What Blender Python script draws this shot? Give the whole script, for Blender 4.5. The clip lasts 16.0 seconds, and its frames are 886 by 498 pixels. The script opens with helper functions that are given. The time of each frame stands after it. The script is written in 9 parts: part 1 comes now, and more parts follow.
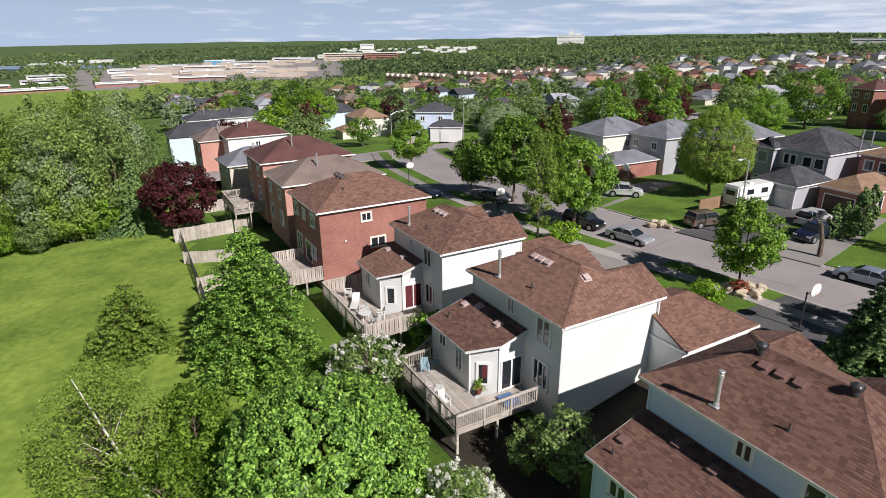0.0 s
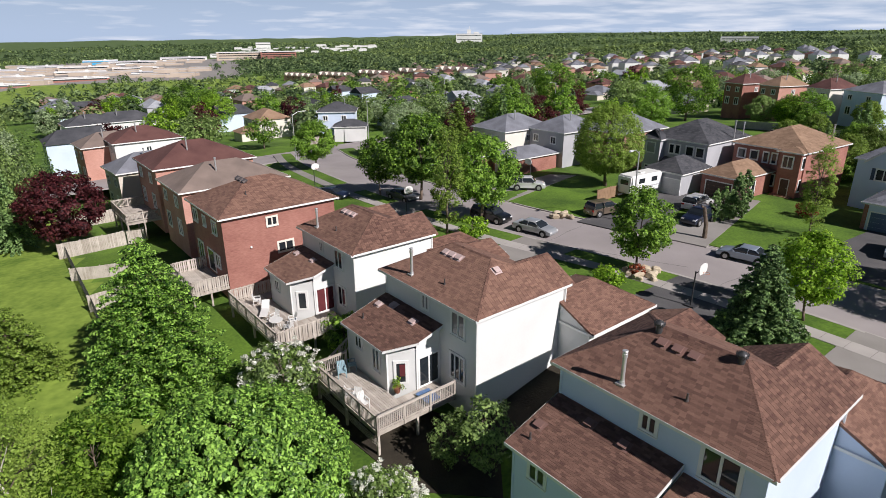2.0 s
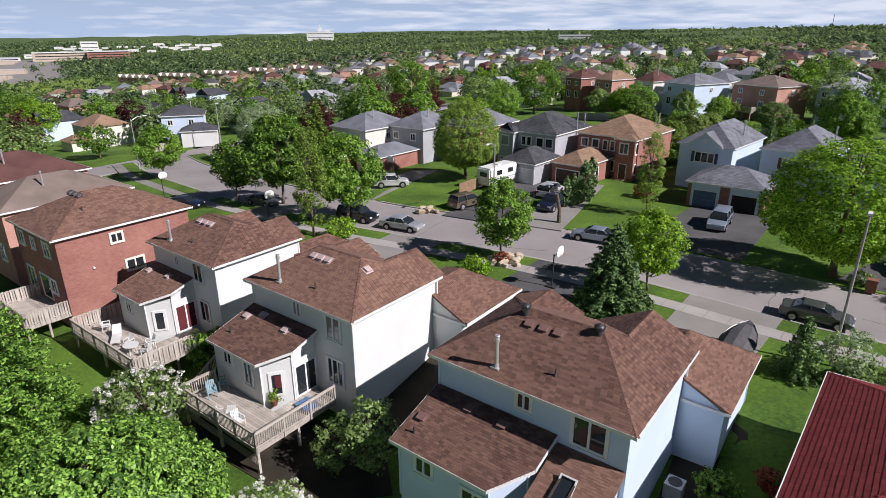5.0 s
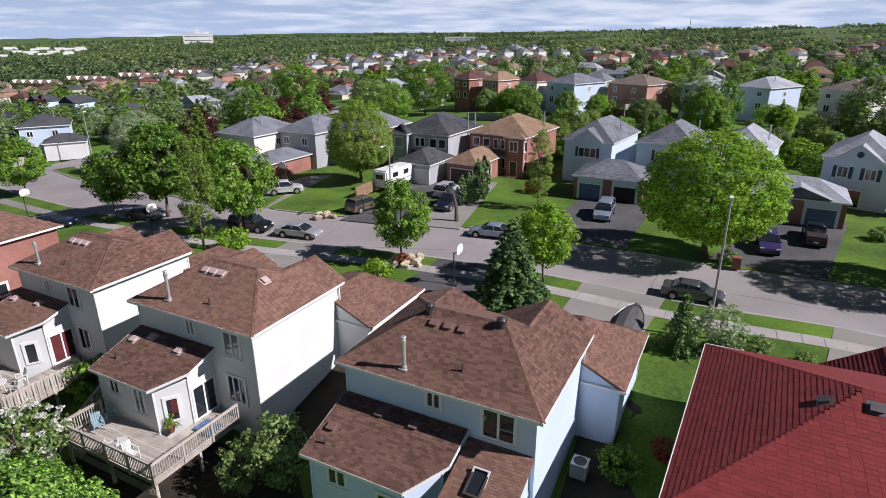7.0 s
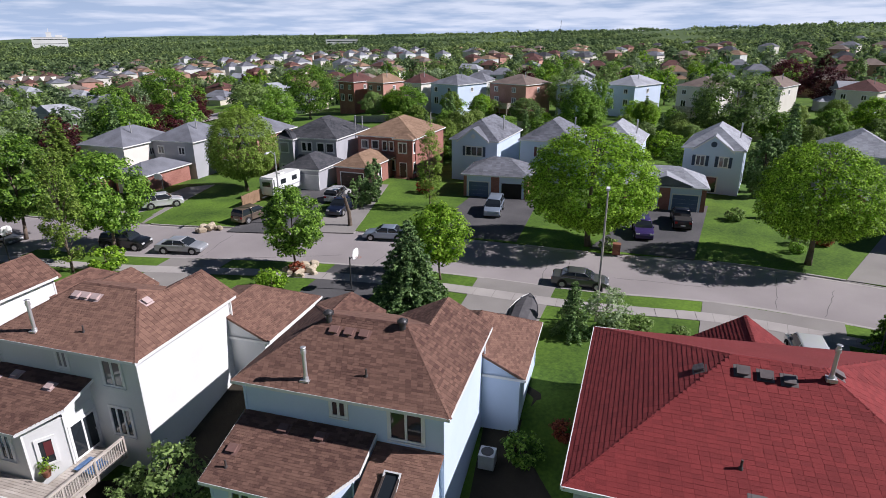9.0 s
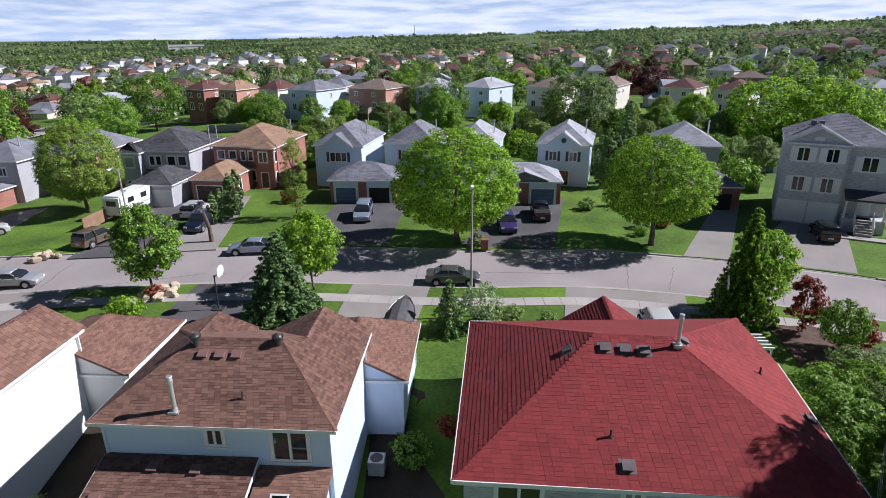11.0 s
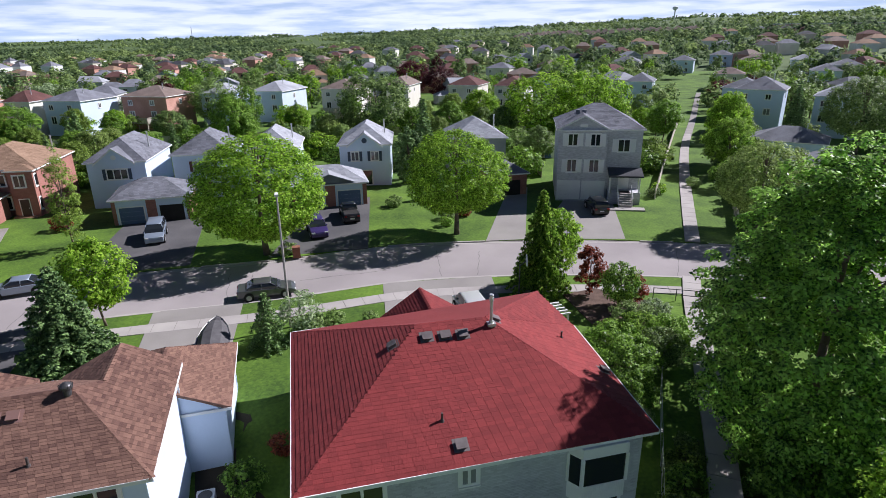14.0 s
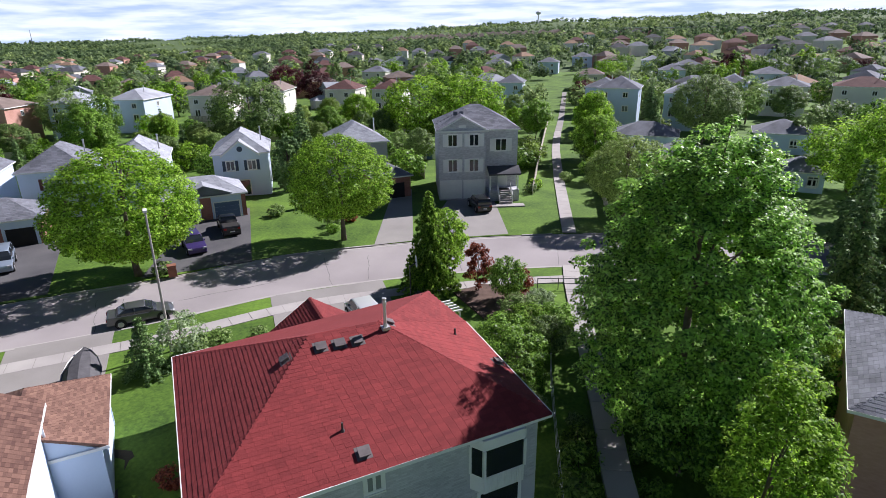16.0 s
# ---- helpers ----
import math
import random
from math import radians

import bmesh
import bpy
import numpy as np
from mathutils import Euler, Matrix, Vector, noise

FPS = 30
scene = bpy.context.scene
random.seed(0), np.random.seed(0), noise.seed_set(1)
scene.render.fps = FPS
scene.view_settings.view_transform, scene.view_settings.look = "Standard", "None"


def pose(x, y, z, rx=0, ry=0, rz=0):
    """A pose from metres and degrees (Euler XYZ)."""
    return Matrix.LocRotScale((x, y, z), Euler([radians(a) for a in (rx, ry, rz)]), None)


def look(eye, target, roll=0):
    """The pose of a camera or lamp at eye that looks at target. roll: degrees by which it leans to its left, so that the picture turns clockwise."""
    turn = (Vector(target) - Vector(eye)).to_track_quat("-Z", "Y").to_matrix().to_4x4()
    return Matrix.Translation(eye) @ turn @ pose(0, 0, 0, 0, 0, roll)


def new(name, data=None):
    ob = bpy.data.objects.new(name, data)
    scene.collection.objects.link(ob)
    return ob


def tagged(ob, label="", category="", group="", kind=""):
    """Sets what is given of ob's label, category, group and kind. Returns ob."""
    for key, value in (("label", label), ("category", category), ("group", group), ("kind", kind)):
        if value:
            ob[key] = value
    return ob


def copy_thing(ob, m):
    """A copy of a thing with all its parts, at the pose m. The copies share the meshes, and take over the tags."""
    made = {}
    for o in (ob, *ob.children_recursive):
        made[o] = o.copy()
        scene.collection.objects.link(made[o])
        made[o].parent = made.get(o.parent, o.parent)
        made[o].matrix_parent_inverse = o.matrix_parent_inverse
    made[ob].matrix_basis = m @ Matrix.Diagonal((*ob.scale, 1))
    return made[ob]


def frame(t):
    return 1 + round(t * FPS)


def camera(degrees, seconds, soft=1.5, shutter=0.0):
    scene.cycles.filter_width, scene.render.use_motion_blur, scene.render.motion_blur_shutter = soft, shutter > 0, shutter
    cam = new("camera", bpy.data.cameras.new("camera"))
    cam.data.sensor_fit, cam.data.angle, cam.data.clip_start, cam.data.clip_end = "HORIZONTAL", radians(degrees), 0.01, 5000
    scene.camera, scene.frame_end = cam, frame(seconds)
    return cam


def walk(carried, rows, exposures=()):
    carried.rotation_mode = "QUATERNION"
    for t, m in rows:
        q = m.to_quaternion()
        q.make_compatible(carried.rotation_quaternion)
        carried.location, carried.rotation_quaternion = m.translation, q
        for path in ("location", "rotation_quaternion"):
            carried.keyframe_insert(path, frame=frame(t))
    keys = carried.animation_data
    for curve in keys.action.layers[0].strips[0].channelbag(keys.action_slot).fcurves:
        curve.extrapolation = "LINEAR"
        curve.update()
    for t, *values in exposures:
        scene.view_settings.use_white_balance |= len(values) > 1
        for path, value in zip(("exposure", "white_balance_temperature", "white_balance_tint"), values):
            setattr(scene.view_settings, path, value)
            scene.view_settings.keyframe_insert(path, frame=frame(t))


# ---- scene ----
cam = camera(74.0, 16.0, soft=0.5)
EYE = (0.0, 0.0, 20.0)
TURNS = [
    (0.0, 69.825, 0.422, -0.155), (0.5, 69.7, 0.408, -2.375), (1.0, 69.607, 0.36, -4.733), (1.5, 69.589, 0.383, -7.055),
    (2.0, 69.625, 0.339, -9.329), (2.5, 69.663, 0.361, -11.236), (3.0, 69.586, 0.354, -13.656), (3.5, 69.557, 0.387, -15.932),
    (4.0, 69.476, 0.333, -18.209), (6.5, 69.5, 0.211, -30.381), (7.0, 69.555, 0.205, -33.128), (7.5, 69.553, 0.195, -35.724),
    (8.0, 69.493, 0.236, -38.676), (8.5, 69.599, 0.227, -41.091), (9.0, 69.706, 0.249, -43.949), (9.5, 69.759, 0.212, -47.483),
    (12.0, 70.002, 0.562, -63.598), (12.5, 69.879, 0.629, -67.191), (13.0, 69.869, 0.676, -70.773), (13.5, 69.913, 0.673, -73.428),
    (14.0, 69.992, 0.66, -76.439), (14.5, 69.998, 0.655, -78.999), (15.0, 70.039, 0.762, -81.951), (15.5, 70.124, 0.773, -84.788),
    (16.0, 70.16, 0.786, -87.971),
]
walk(cam, [(t, pose(*EYE, rx, ry, rz)) for t, rx, ry, rz in TURNS], exposures=[(0.0, 0.2, 6500.0, 15.0), (4.0, 0.18, 6350.0, 17.0), (8.0, 0.2, 6150.0, 19.0), (9.7, 0.25, 6100.0, 19.0), (12.0, 0.5, 6000.0, 19.0), (13.2, 0.49, 6000.0, 19.0), (16.0, 0.68, 6050.0, 20.0)])

# ---- sky and sun
SUN_AZ, SUN_EL = 140.0, 38.0   # degrees clockwise from +y, above the horizon
world = bpy.data.worlds.new("sky")
scene.world = world
world.use_nodes = True
wn, wl = world.node_tree.nodes, world.node_tree.links
wn.clear()
w_out = wn.new("ShaderNodeOutputWorld")
w_bg = wn.new("ShaderNodeBackground")
w_sky = wn.new("ShaderNodeTexSky")
w_sky.sky_type = "NISHITA"
w_sky.sun_disc = False
w_sky.sun_elevation = radians(SUN_EL)
w_sky.sun_rotation = radians(SUN_AZ)
w_sky.air_density, w_sky.dust_density, w_sky.ozone_density = 0.7, 0.0, 3.0
w_bg.inputs["Strength"].default_value = 0.031


def w_math(op, a, b, c=0.0, clamp=False):
    q = wn.new("ShaderNodeMath")
    q.operation, q.use_clamp = op, clamp
    for i, x in enumerate((a, b, c)):
        if isinstance(x, float):
            q.inputs[i].default_value = x
        else:
            wl.new(x, q.inputs[i])
    return q.outputs[0]


def w_blend(fac, a, b):
    q = wn.new("ShaderNodeMixRGB")
    wl.new(fac, q.inputs[0])
    wl.new(a, q.inputs[1])
    if isinstance(b, tuple):
        q.inputs[2].default_value = (*b, 1)
    return q.outputs[0]


w_co = wn.new("ShaderNodeTexCoord")
w_xyz = wn.new("ShaderNodeSeparateXYZ")
wl.new(w_co.outputs["Generated"], w_xyz.inputs[0])
# pale blue haze towards the horizon
w_low = w_math("POWER", w_math("MULTIPLY_ADD", w_xyz.outputs["Z"], -2.9, 1.0, True), 1.3)
w_col = w_blend(w_math("MULTIPLY", w_low, 0.94), w_sky.outputs[0], (12.6, 16.2, 21.4))
# thin streaks of cloud low in the sky
w_map = wn.new("ShaderNodeMapping")
w_map.inputs["Scale"].default_value = (7.0, 7.0, 62.0)
wl.new(w_co.outputs["Generated"], w_map.inputs["Vector"])
w_noise = wn.new("ShaderNodeTexNoise")
w_noise.inputs["Scale"].default_value = 1.6
w_noise.inputs["Detail"].default_value = 7.0
wl.new(w_map.outputs[0], w_noise.inputs["Vector"])
w_ramp = wn.new("ShaderNodeValToRGB")
w_ramp.color_ramp.elements[0].position, w_ramp.color_ramp.elements[1].position = 0.50, 0.74
w_east = w_math("MULTIPLY_ADD", w_xyz.outputs["X"], 0.16, w_noise.outputs["Fac"])
wl.new(w_east, w_ramp.inputs[0])
w_col = w_blend(w_math("MULTIPLY", w_math("MULTIPLY", w_ramp.outputs[0], w_low), 0.7), w_col, (24.4, 25.6, 26.8))
wl.new(w_col, w_bg.inputs["Color"])
wl.new(w_bg.outputs[0], w_out.inputs["Surface"])

sun = new("sun", bpy.data.lights.new("sun", "SUN"))
sun.data.energy, sun.data.angle, sun.data.color = 5.0, radians(0.55), (1.0, 0.965, 0.92)
sa, se = radians(SUN_AZ), radians(SUN_EL)
sun.matrix_world = look((math.sin(sa) * math.cos(se) * 100, math.cos(sa) * math.cos(se) * 100, math.sin(se) * 100), (0, 0, 0))

# ---- materials
def material(name, c1, c2, scale=1.0, rough=0.8, bump=0.0, fine=12.0, metal=0.0, island=0.0, obj=0.0, detail=6.0, spec=0.4, stains=0.35, broad=1.6, course=0.0):
    """Two scales of variation in world metres, with fine relief. course: how much flatter than wide the fine grain lies, for brickwork."""
    m = bpy.data.materials.new(name)
    m.use_nodes = True
    n, l = m.node_tree.nodes, m.node_tree.links
    b = n["Principled BSDF"]
    b.inputs["Roughness"].default_value, b.inputs["Metallic"].default_value = rough, metal
    b.inputs["Specular IOR Level"].default_value = spec
    geo = n.new("ShaderNodeNewGeometry")
    big, small = n.new("ShaderNodeTexNoise"), n.new("ShaderNodeTexNoise")
    big.inputs["Scale"].default_value, small.inputs["Scale"].default_value = scale, fine
    big.inputs["Detail"].default_value, small.inputs["Detail"].default_value = detail, 4.0
    for q in (big, small):
        l.new(geo.outputs["Position"], q.inputs["Vector"])
    if course:
        flat = n.new("ShaderNodeVectorMath")
        flat.operation = "MULTIPLY"
        flat.inputs[1].default_value = (1.0, 1.0, course)
        l.new(geo.outputs["Position"], flat.inputs[0])
        l.new(flat.outputs[0], small.inputs["Vector"])
    add = n.new("ShaderNodeMath")
    add.operation = "MULTIPLY_ADD"
    add.inputs[1].default_value = stains
    l.new(small.outputs["Fac"], add.inputs[0])
    sub = n.new("ShaderNodeMath")
    sub.operation = "MULTIPLY_ADD"
    sub.inputs[1].default_value, sub.inputs[2].default_value = broad, 0.5 - broad / 2 - stains / 2
    l.new(big.outputs["Fac"], sub.inputs[0])
    l.new(sub.outputs[0], add.inputs[2])
    fac = add.outputs[0]
    for amount, source in ((island, "island"), (obj, "obj")):
        if amount:
            s = geo.outputs["Random Per Island"] if source == "island" else n.new("ShaderNodeObjectInfo").outputs["Random"]
            q = n.new("ShaderNodeMath")
            q.operation = "MULTIPLY_ADD"
            q.inputs[1].default_value = amount
            l.new(s, q.inputs[0])
            l.new(fac, q.inputs[2])
            q2 = n.new("ShaderNodeMath")
            q2.operation = "SUBTRACT"
            q2.inputs[1].default_value = amount / 2
            l.new(q.outputs[0], q2.inputs[0])
            fac = q2.outputs[0]
    mix = n.new("ShaderNodeMixRGB")
    mix.inputs[1].default_value, mix.inputs[2].default_value = (*c1, 1), (*c2, 1)
    clampn = n.new("ShaderNodeClamp")
    l.new(fac, clampn.inputs[0])
    l.new(clampn.outputs[0], mix.inputs[0])
    l.new(mix.outputs[0], b.inputs["Base Color"])
    if bump:
        bp = n.new("ShaderNodeBump")
        bp.inputs["Strength"].default_value, bp.inputs["Distance"].default_value = bump, 0.03
        l.new(small.outputs["Fac"], bp.inputs["Height"])
        l.new(bp.outputs[0], b.inputs["Normal"])
    return m


def leaf_material(name, c1, c2, rough=0.5, through_light=0.42, obj=0.4):
    m = bpy.data.materials.new(name)
    m.use_nodes = True
    n, l = m.node_tree.nodes, m.node_tree.links
    b = n["Principled BSDF"]
    b.inputs["Roughness"].default_value = rough
    b.inputs["Specular IOR Level"].default_value = 0.25
    geo, info = n.new("ShaderNodeNewGeometry"), n.new("ShaderNodeObjectInfo")
    q = n.new("ShaderNodeMath")
    q.operation = "MULTIPLY_ADD"
    q.inputs[1].default_value = obj
    half = n.new("ShaderNodeMath")
    half.operation = "MULTIPLY"
    half.inputs[1].default_value = 1.0 - obj * 0.5
    l.new(geo.outputs["Random Per Island"], half.inputs[0])
    l.new(info.outputs["Random"], q.inputs[0])
    l.new(half.outputs[0], q.inputs[2])
    mix = n.new("ShaderNodeMixRGB")
    mix.inputs[1].default_value, mix.inputs[2].default_value = (*(0.62 * c for c in c1), 1), (*(1.12 * c for c in c2), 1)
    spread_n = n.new("ShaderNodeMapRange")
    spread_n.inputs["From Min"].default_value, spread_n.inputs["From Max"].default_value = 0.22, 0.88
    l.new(q.outputs[0], spread_n.inputs["Value"])
    l.new(spread_n.outputs[0], mix.inputs[0])
    l.new(mix.outputs[0], b.inputs["Base Color"])
    tr = n.new("ShaderNodeBsdfTranslucent")
    l.new(mix.outputs[0], tr.inputs["Color"])
    ms = n.new("ShaderNodeMixShader")
    ms.inputs[0].default_value = through_light
    l.new(b.outputs[0], ms.inputs[1])
    l.new(tr.outputs[0], ms.inputs[2])
    l.new(ms.outputs[0], n["Material Output"].inputs["Surface"])
    return m


def glass_material(name, tint=(0.02, 0.025, 0.03)):
    """Dark panes, some with pale blinds drawn behind them."""
    m = bpy.data.materials.new(name)
    m.use_nodes = True
    n, l = m.node_tree.nodes, m.node_tree.links
    b = n["Principled BSDF"]
    info, ramp = n.new("ShaderNodeObjectInfo"), n.new("ShaderNodeValToRGB")
    ramp.color_ramp.elements[0].position, ramp.color_ramp.elements[1].position = 0.8, 1.0
    ramp.color_ramp.elements[0].color, ramp.color_ramp.elements[1].color = (*tint, 1), (0.30, 0.31, 0.31, 1)
    l.new(info.outputs["Random"], ramp.inputs[0])
    l.new(ramp.outputs[0], b.inputs["Base Color"])
    b.inputs["Roughness"].default_value = 0.06
    b.inputs["Specular IOR Level"].default_value = 0.7
    return m
M_BROWN = material("brown_shingle", (0.075, 0.036, 0.029), (0.27, 0.153, 0.110), 0.7, 0.95, 0.5, 26, island=0.5, obj=0.5, broad=0.5)
M_RED = material("red_shingle", (0.12, 0.014, 0.015), (0.30, 0.044, 0.043), 0.6, 0.9, 0.4, 26, island=0.32, obj=0.32, broad=0.5)
M_SLATE = material("grey_shingle", (0.10, 0.105, 0.12), (0.235, 0.245, 0.28), 0.5, 0.95, 0.5, 24, island=0.5)
M_PALE = material("pale_grey_shingle", (0.25, 0.26, 0.285), (0.43, 0.45, 0.49), 0.4, 0.95, 0.5, 24, island=0.5)
M_NAVYR = material("charcoal_shingle", (0.035, 0.038, 0.045), (0.10, 0.10, 0.11), 0.5, 0.95, 0.5, 24, island=0.5)
M_TANR = material("tan_shingle", (0.20, 0.125, 0.08), (0.34, 0.225, 0.15), 0.5, 0.95, 0.5, 24, island=0.5)
M_MAROON = material("maroon_shingle", (0.075, 0.032, 0.030), (0.15, 0.07, 0.06), 0.5, 0.95, 0.5, 24, island=0.5)
M_TAUPE = material("taupe_shingle", (0.14, 0.11, 0.095), (0.26, 0.20, 0.17), 0.5, 0.95, 0.5, 24, island=0.5)
M_WHITE = material("white_siding", (0.62, 0.625, 0.61), (0.74, 0.745, 0.73), 0.35, 0.5, 0.05, 9)
M_BLUEW = material("pale_blue_siding", (0.54, 0.64, 0.77), (0.64, 0.73, 0.87), 0.35, 0.5, 0.05, 9)
M_BEIGE = material("beige_siding", (0.55, 0.50, 0.42), (0.70, 0.64, 0.55), 0.35, 0.55, 0.05, 9)
M_CREAM = material("cream_siding", (0.66, 0.63, 0.55), (0.78, 0.75, 0.68), 0.35, 0.5, 0.05, 9)
M_GREYS = material("grey_siding", (0.36, 0.365, 0.39), (0.48, 0.485, 0.51), 0.35, 0.55, 0.05, 9)
M_BRICK = material("red_brick", (0.24, 0.098, 0.078), (0.40, 0.19, 0.15), 0.5, 0.85, 0.4, 3.2, island=0.4, stains=1.3, course=3.2)
M_PINK = material("pink_brick", (0.42, 0.21, 0.16), (0.57, 0.32, 0.26), 0.5, 0.85, 0.4, 3.2, stains=1.2, course=3.2)
M_GREYB = material("grey_brick", (0.40, 0.40, 0.42), (0.64, 0.64, 0.66), 0.5, 0.85, 0.4, 20, island=0.6, obj=0.5, broad=0.8)
M_GREYD = material("dark_grey_brick", (0.33, 0.33, 0.355), (0.66, 0.66, 0.69), 0.3, 0.85, 0.5, 2.6, island=0.4, broad=0.8, stains=1.5, course=3.0)
M_CONC = material("concrete", (0.31, 0.285, 0.27), (0.45, 0.42, 0.395), 0.35, 0.9, 0.3, 15)
M_FOUND = material("foundation", (0.30, 0.29, 0.28), (0.42, 0.41, 0.39), 0.4, 0.9, 0.3, 14)
M_ROAD = material("worn_asphalt", (0.25, 0.225, 0.222), (0.37, 0.335, 0.33), 0.16, 0.9, 0.3, 18)
M_DRIVE = material("dark_asphalt", (0.055, 0.055, 0.06), (0.13, 0.125, 0.125), 0.25, 0.85, 0.4, 18)
M_DRIVE2 = material("faded_asphalt", (0.22, 0.205, 0.19), (0.32, 0.30, 0.28), 0.25, 0.9, 0.4, 18)
M_GRASS = material("lawn", (0.025, 0.064, 0.005), (0.135, 0.245, 0.022), 0.2, 0.95, 0.9, 4.5, detail=11, stains=1.0)
M_TRIM = material("white_trim", (0.72, 0.72, 0.70), (0.82, 0.82, 0.80), 0.8, 0.4)
M_DTRIM = material("brown_trim", (0.06, 0.045, 0.04), (0.10, 0.08, 0.07), 0.8, 0.5)
M_WOOD = material("weathered_wood", (0.34, 0.295, 0.25), (0.58, 0.525, 0.465), 1.2, 0.85, 0.5, 20, obj=0.6)
M_WOODR = material("stained_wood", (0.20, 0.12, 0.07), (0.33, 0.21, 0.135), 1.2, 0.8, 0.4, 20, obj=0.5)
M_METAL = material("galvanised_metal", (0.50, 0.50, 0.50), (0.66, 0.66, 0.66), 2.0, 0.4, 0.0, 8, metal=0.6)
M_DMETAL = material("dark_metal", (0.04, 0.04, 0.045), (0.10, 0.10, 0.10), 2.0, 0.45, 0.0, 8, metal=0.4)
M_BARK = material("bark", (0.09, 0.065, 0.048), (0.20, 0.155, 0.12), 3.0, 0.95, 0.6, 20)
M_BIRCH = material("birch_bark", (0.42, 0.38, 0.33), (0.72, 0.68, 0.62), 2.0, 0.9, 0.4, 9, stains=0.9)
M_GLASS = glass_material("window_glass")
M_MAPLE = leaf_material("maple_leaves", (0.065, 0.165, 0.018), (0.28, 0.47, 0.065), 0.45, 0.42, 0.3)
M_LIME = leaf_material("spring_leaves", (0.155, 0.31, 0.022), (0.43, 0.66, 0.07), 0.5, 0.58, 0.12)
M_ASH = leaf_material("ash_leaves", (0.11, 0.19, 0.055), (0.30, 0.42, 0.13))
M_SILVER = leaf_material("silvery_leaves", (0.19, 0.28, 0.13), (0.40, 0.50, 0.28))
M_NEEDLE = leaf_material("spruce_needles", (0.08, 0.165, 0.055), (0.23, 0.36, 0.12), 0.65, 0.15)
M_PLUM = leaf_material("copper_leaves", (0.05, 0.012, 0.018), (0.14, 0.035, 0.038))
M_RUST = leaf_material("rust_leaves", (0.20, 0.045, 0.025), (0.44, 0.115, 0.055))
M_BLOSSOM = leaf_material("white_blossom", (0.72, 0.72, 0.62), (0.88, 0.88, 0.80))
M_ROCK = material("limestone", (0.36, 0.29, 0.20), (0.58, 0.50, 0.38), 1.5, 0.9, 0.6, 9, obj=0.4)
M_FLOOR = material("wood_floor", (0.05, 0.09, 0.022), (0.10, 0.155, 0.04), 0.02, 0.95, 0.0, 0.4, detail=8)
M_VENT = material("painted_vent", (0.10, 0.085, 0.085), (0.20, 0.175, 0.17), 2.0, 0.5, 0.0, 8, metal=0.3)
M_GREEN = leaf_material("broad_leaves", (0.105, 0.235, 0.028), (0.40, 0.60, 0.09), 0.6, 0.68, 0.2)
M_BROAD = leaf_material("dense_maple_leaves", (0.05, 0.145, 0.028), (0.43, 0.70, 0.13), 0.42, 0.5, 0.2)
M_MULCH = material("bark_mulch", (0.06, 0.036, 0.026), (0.16, 0.105, 0.08), 1.5, 0.95, 0.8, 14)
M_FRESH = leaf_material("fresh_linden_leaves", (0.07, 0.185, 0.028), (0.33, 0.56, 0.10), 0.4, 0.22, 0.2)
M_COPSE = leaf_material("copse_leaves", (0.15, 0.235, 0.05), (0.40, 0.52, 0.15), 0.5, 0.5, 0.4)
M_OLIVE = leaf_material("olive_leaves", (0.095, 0.175, 0.025), (0.28, 0.40, 0.07))
M_MEADOW = material("rough_meadow", (0.078, 0.146, 0.013), (0.29, 0.395, 0.06), 0.22, 0.95, 0.9, 1.7, detail=12, stains=1.0)
M_CRACK = material("tar_seam", (0.10, 0.095, 0.092), (0.17, 0.16, 0.155), 2.0, 0.8, 0.2, 20)
M_WDOOR = material("white_garage_paint", (0.55, 0.55, 0.55), (0.68, 0.68, 0.67), 1.0, 0.5)
# ---- builders
def mesh_from(name, verts, faces, smooth=False):
    me = bpy.data.meshes.new(name)
    me.from_pydata(verts, [], faces)
    me.update()
    if smooth:
        me.polygons.foreach_set("use_smooth", [True] * len(me.polygons))
    return me


def thing(name, label, category, m=None, group="", kind=""):
    e = new(name)
    e.empty_display_size = 0.2
    if m is not None:
        e.matrix_world = m
    return tagged(e, label, category, group, kind)


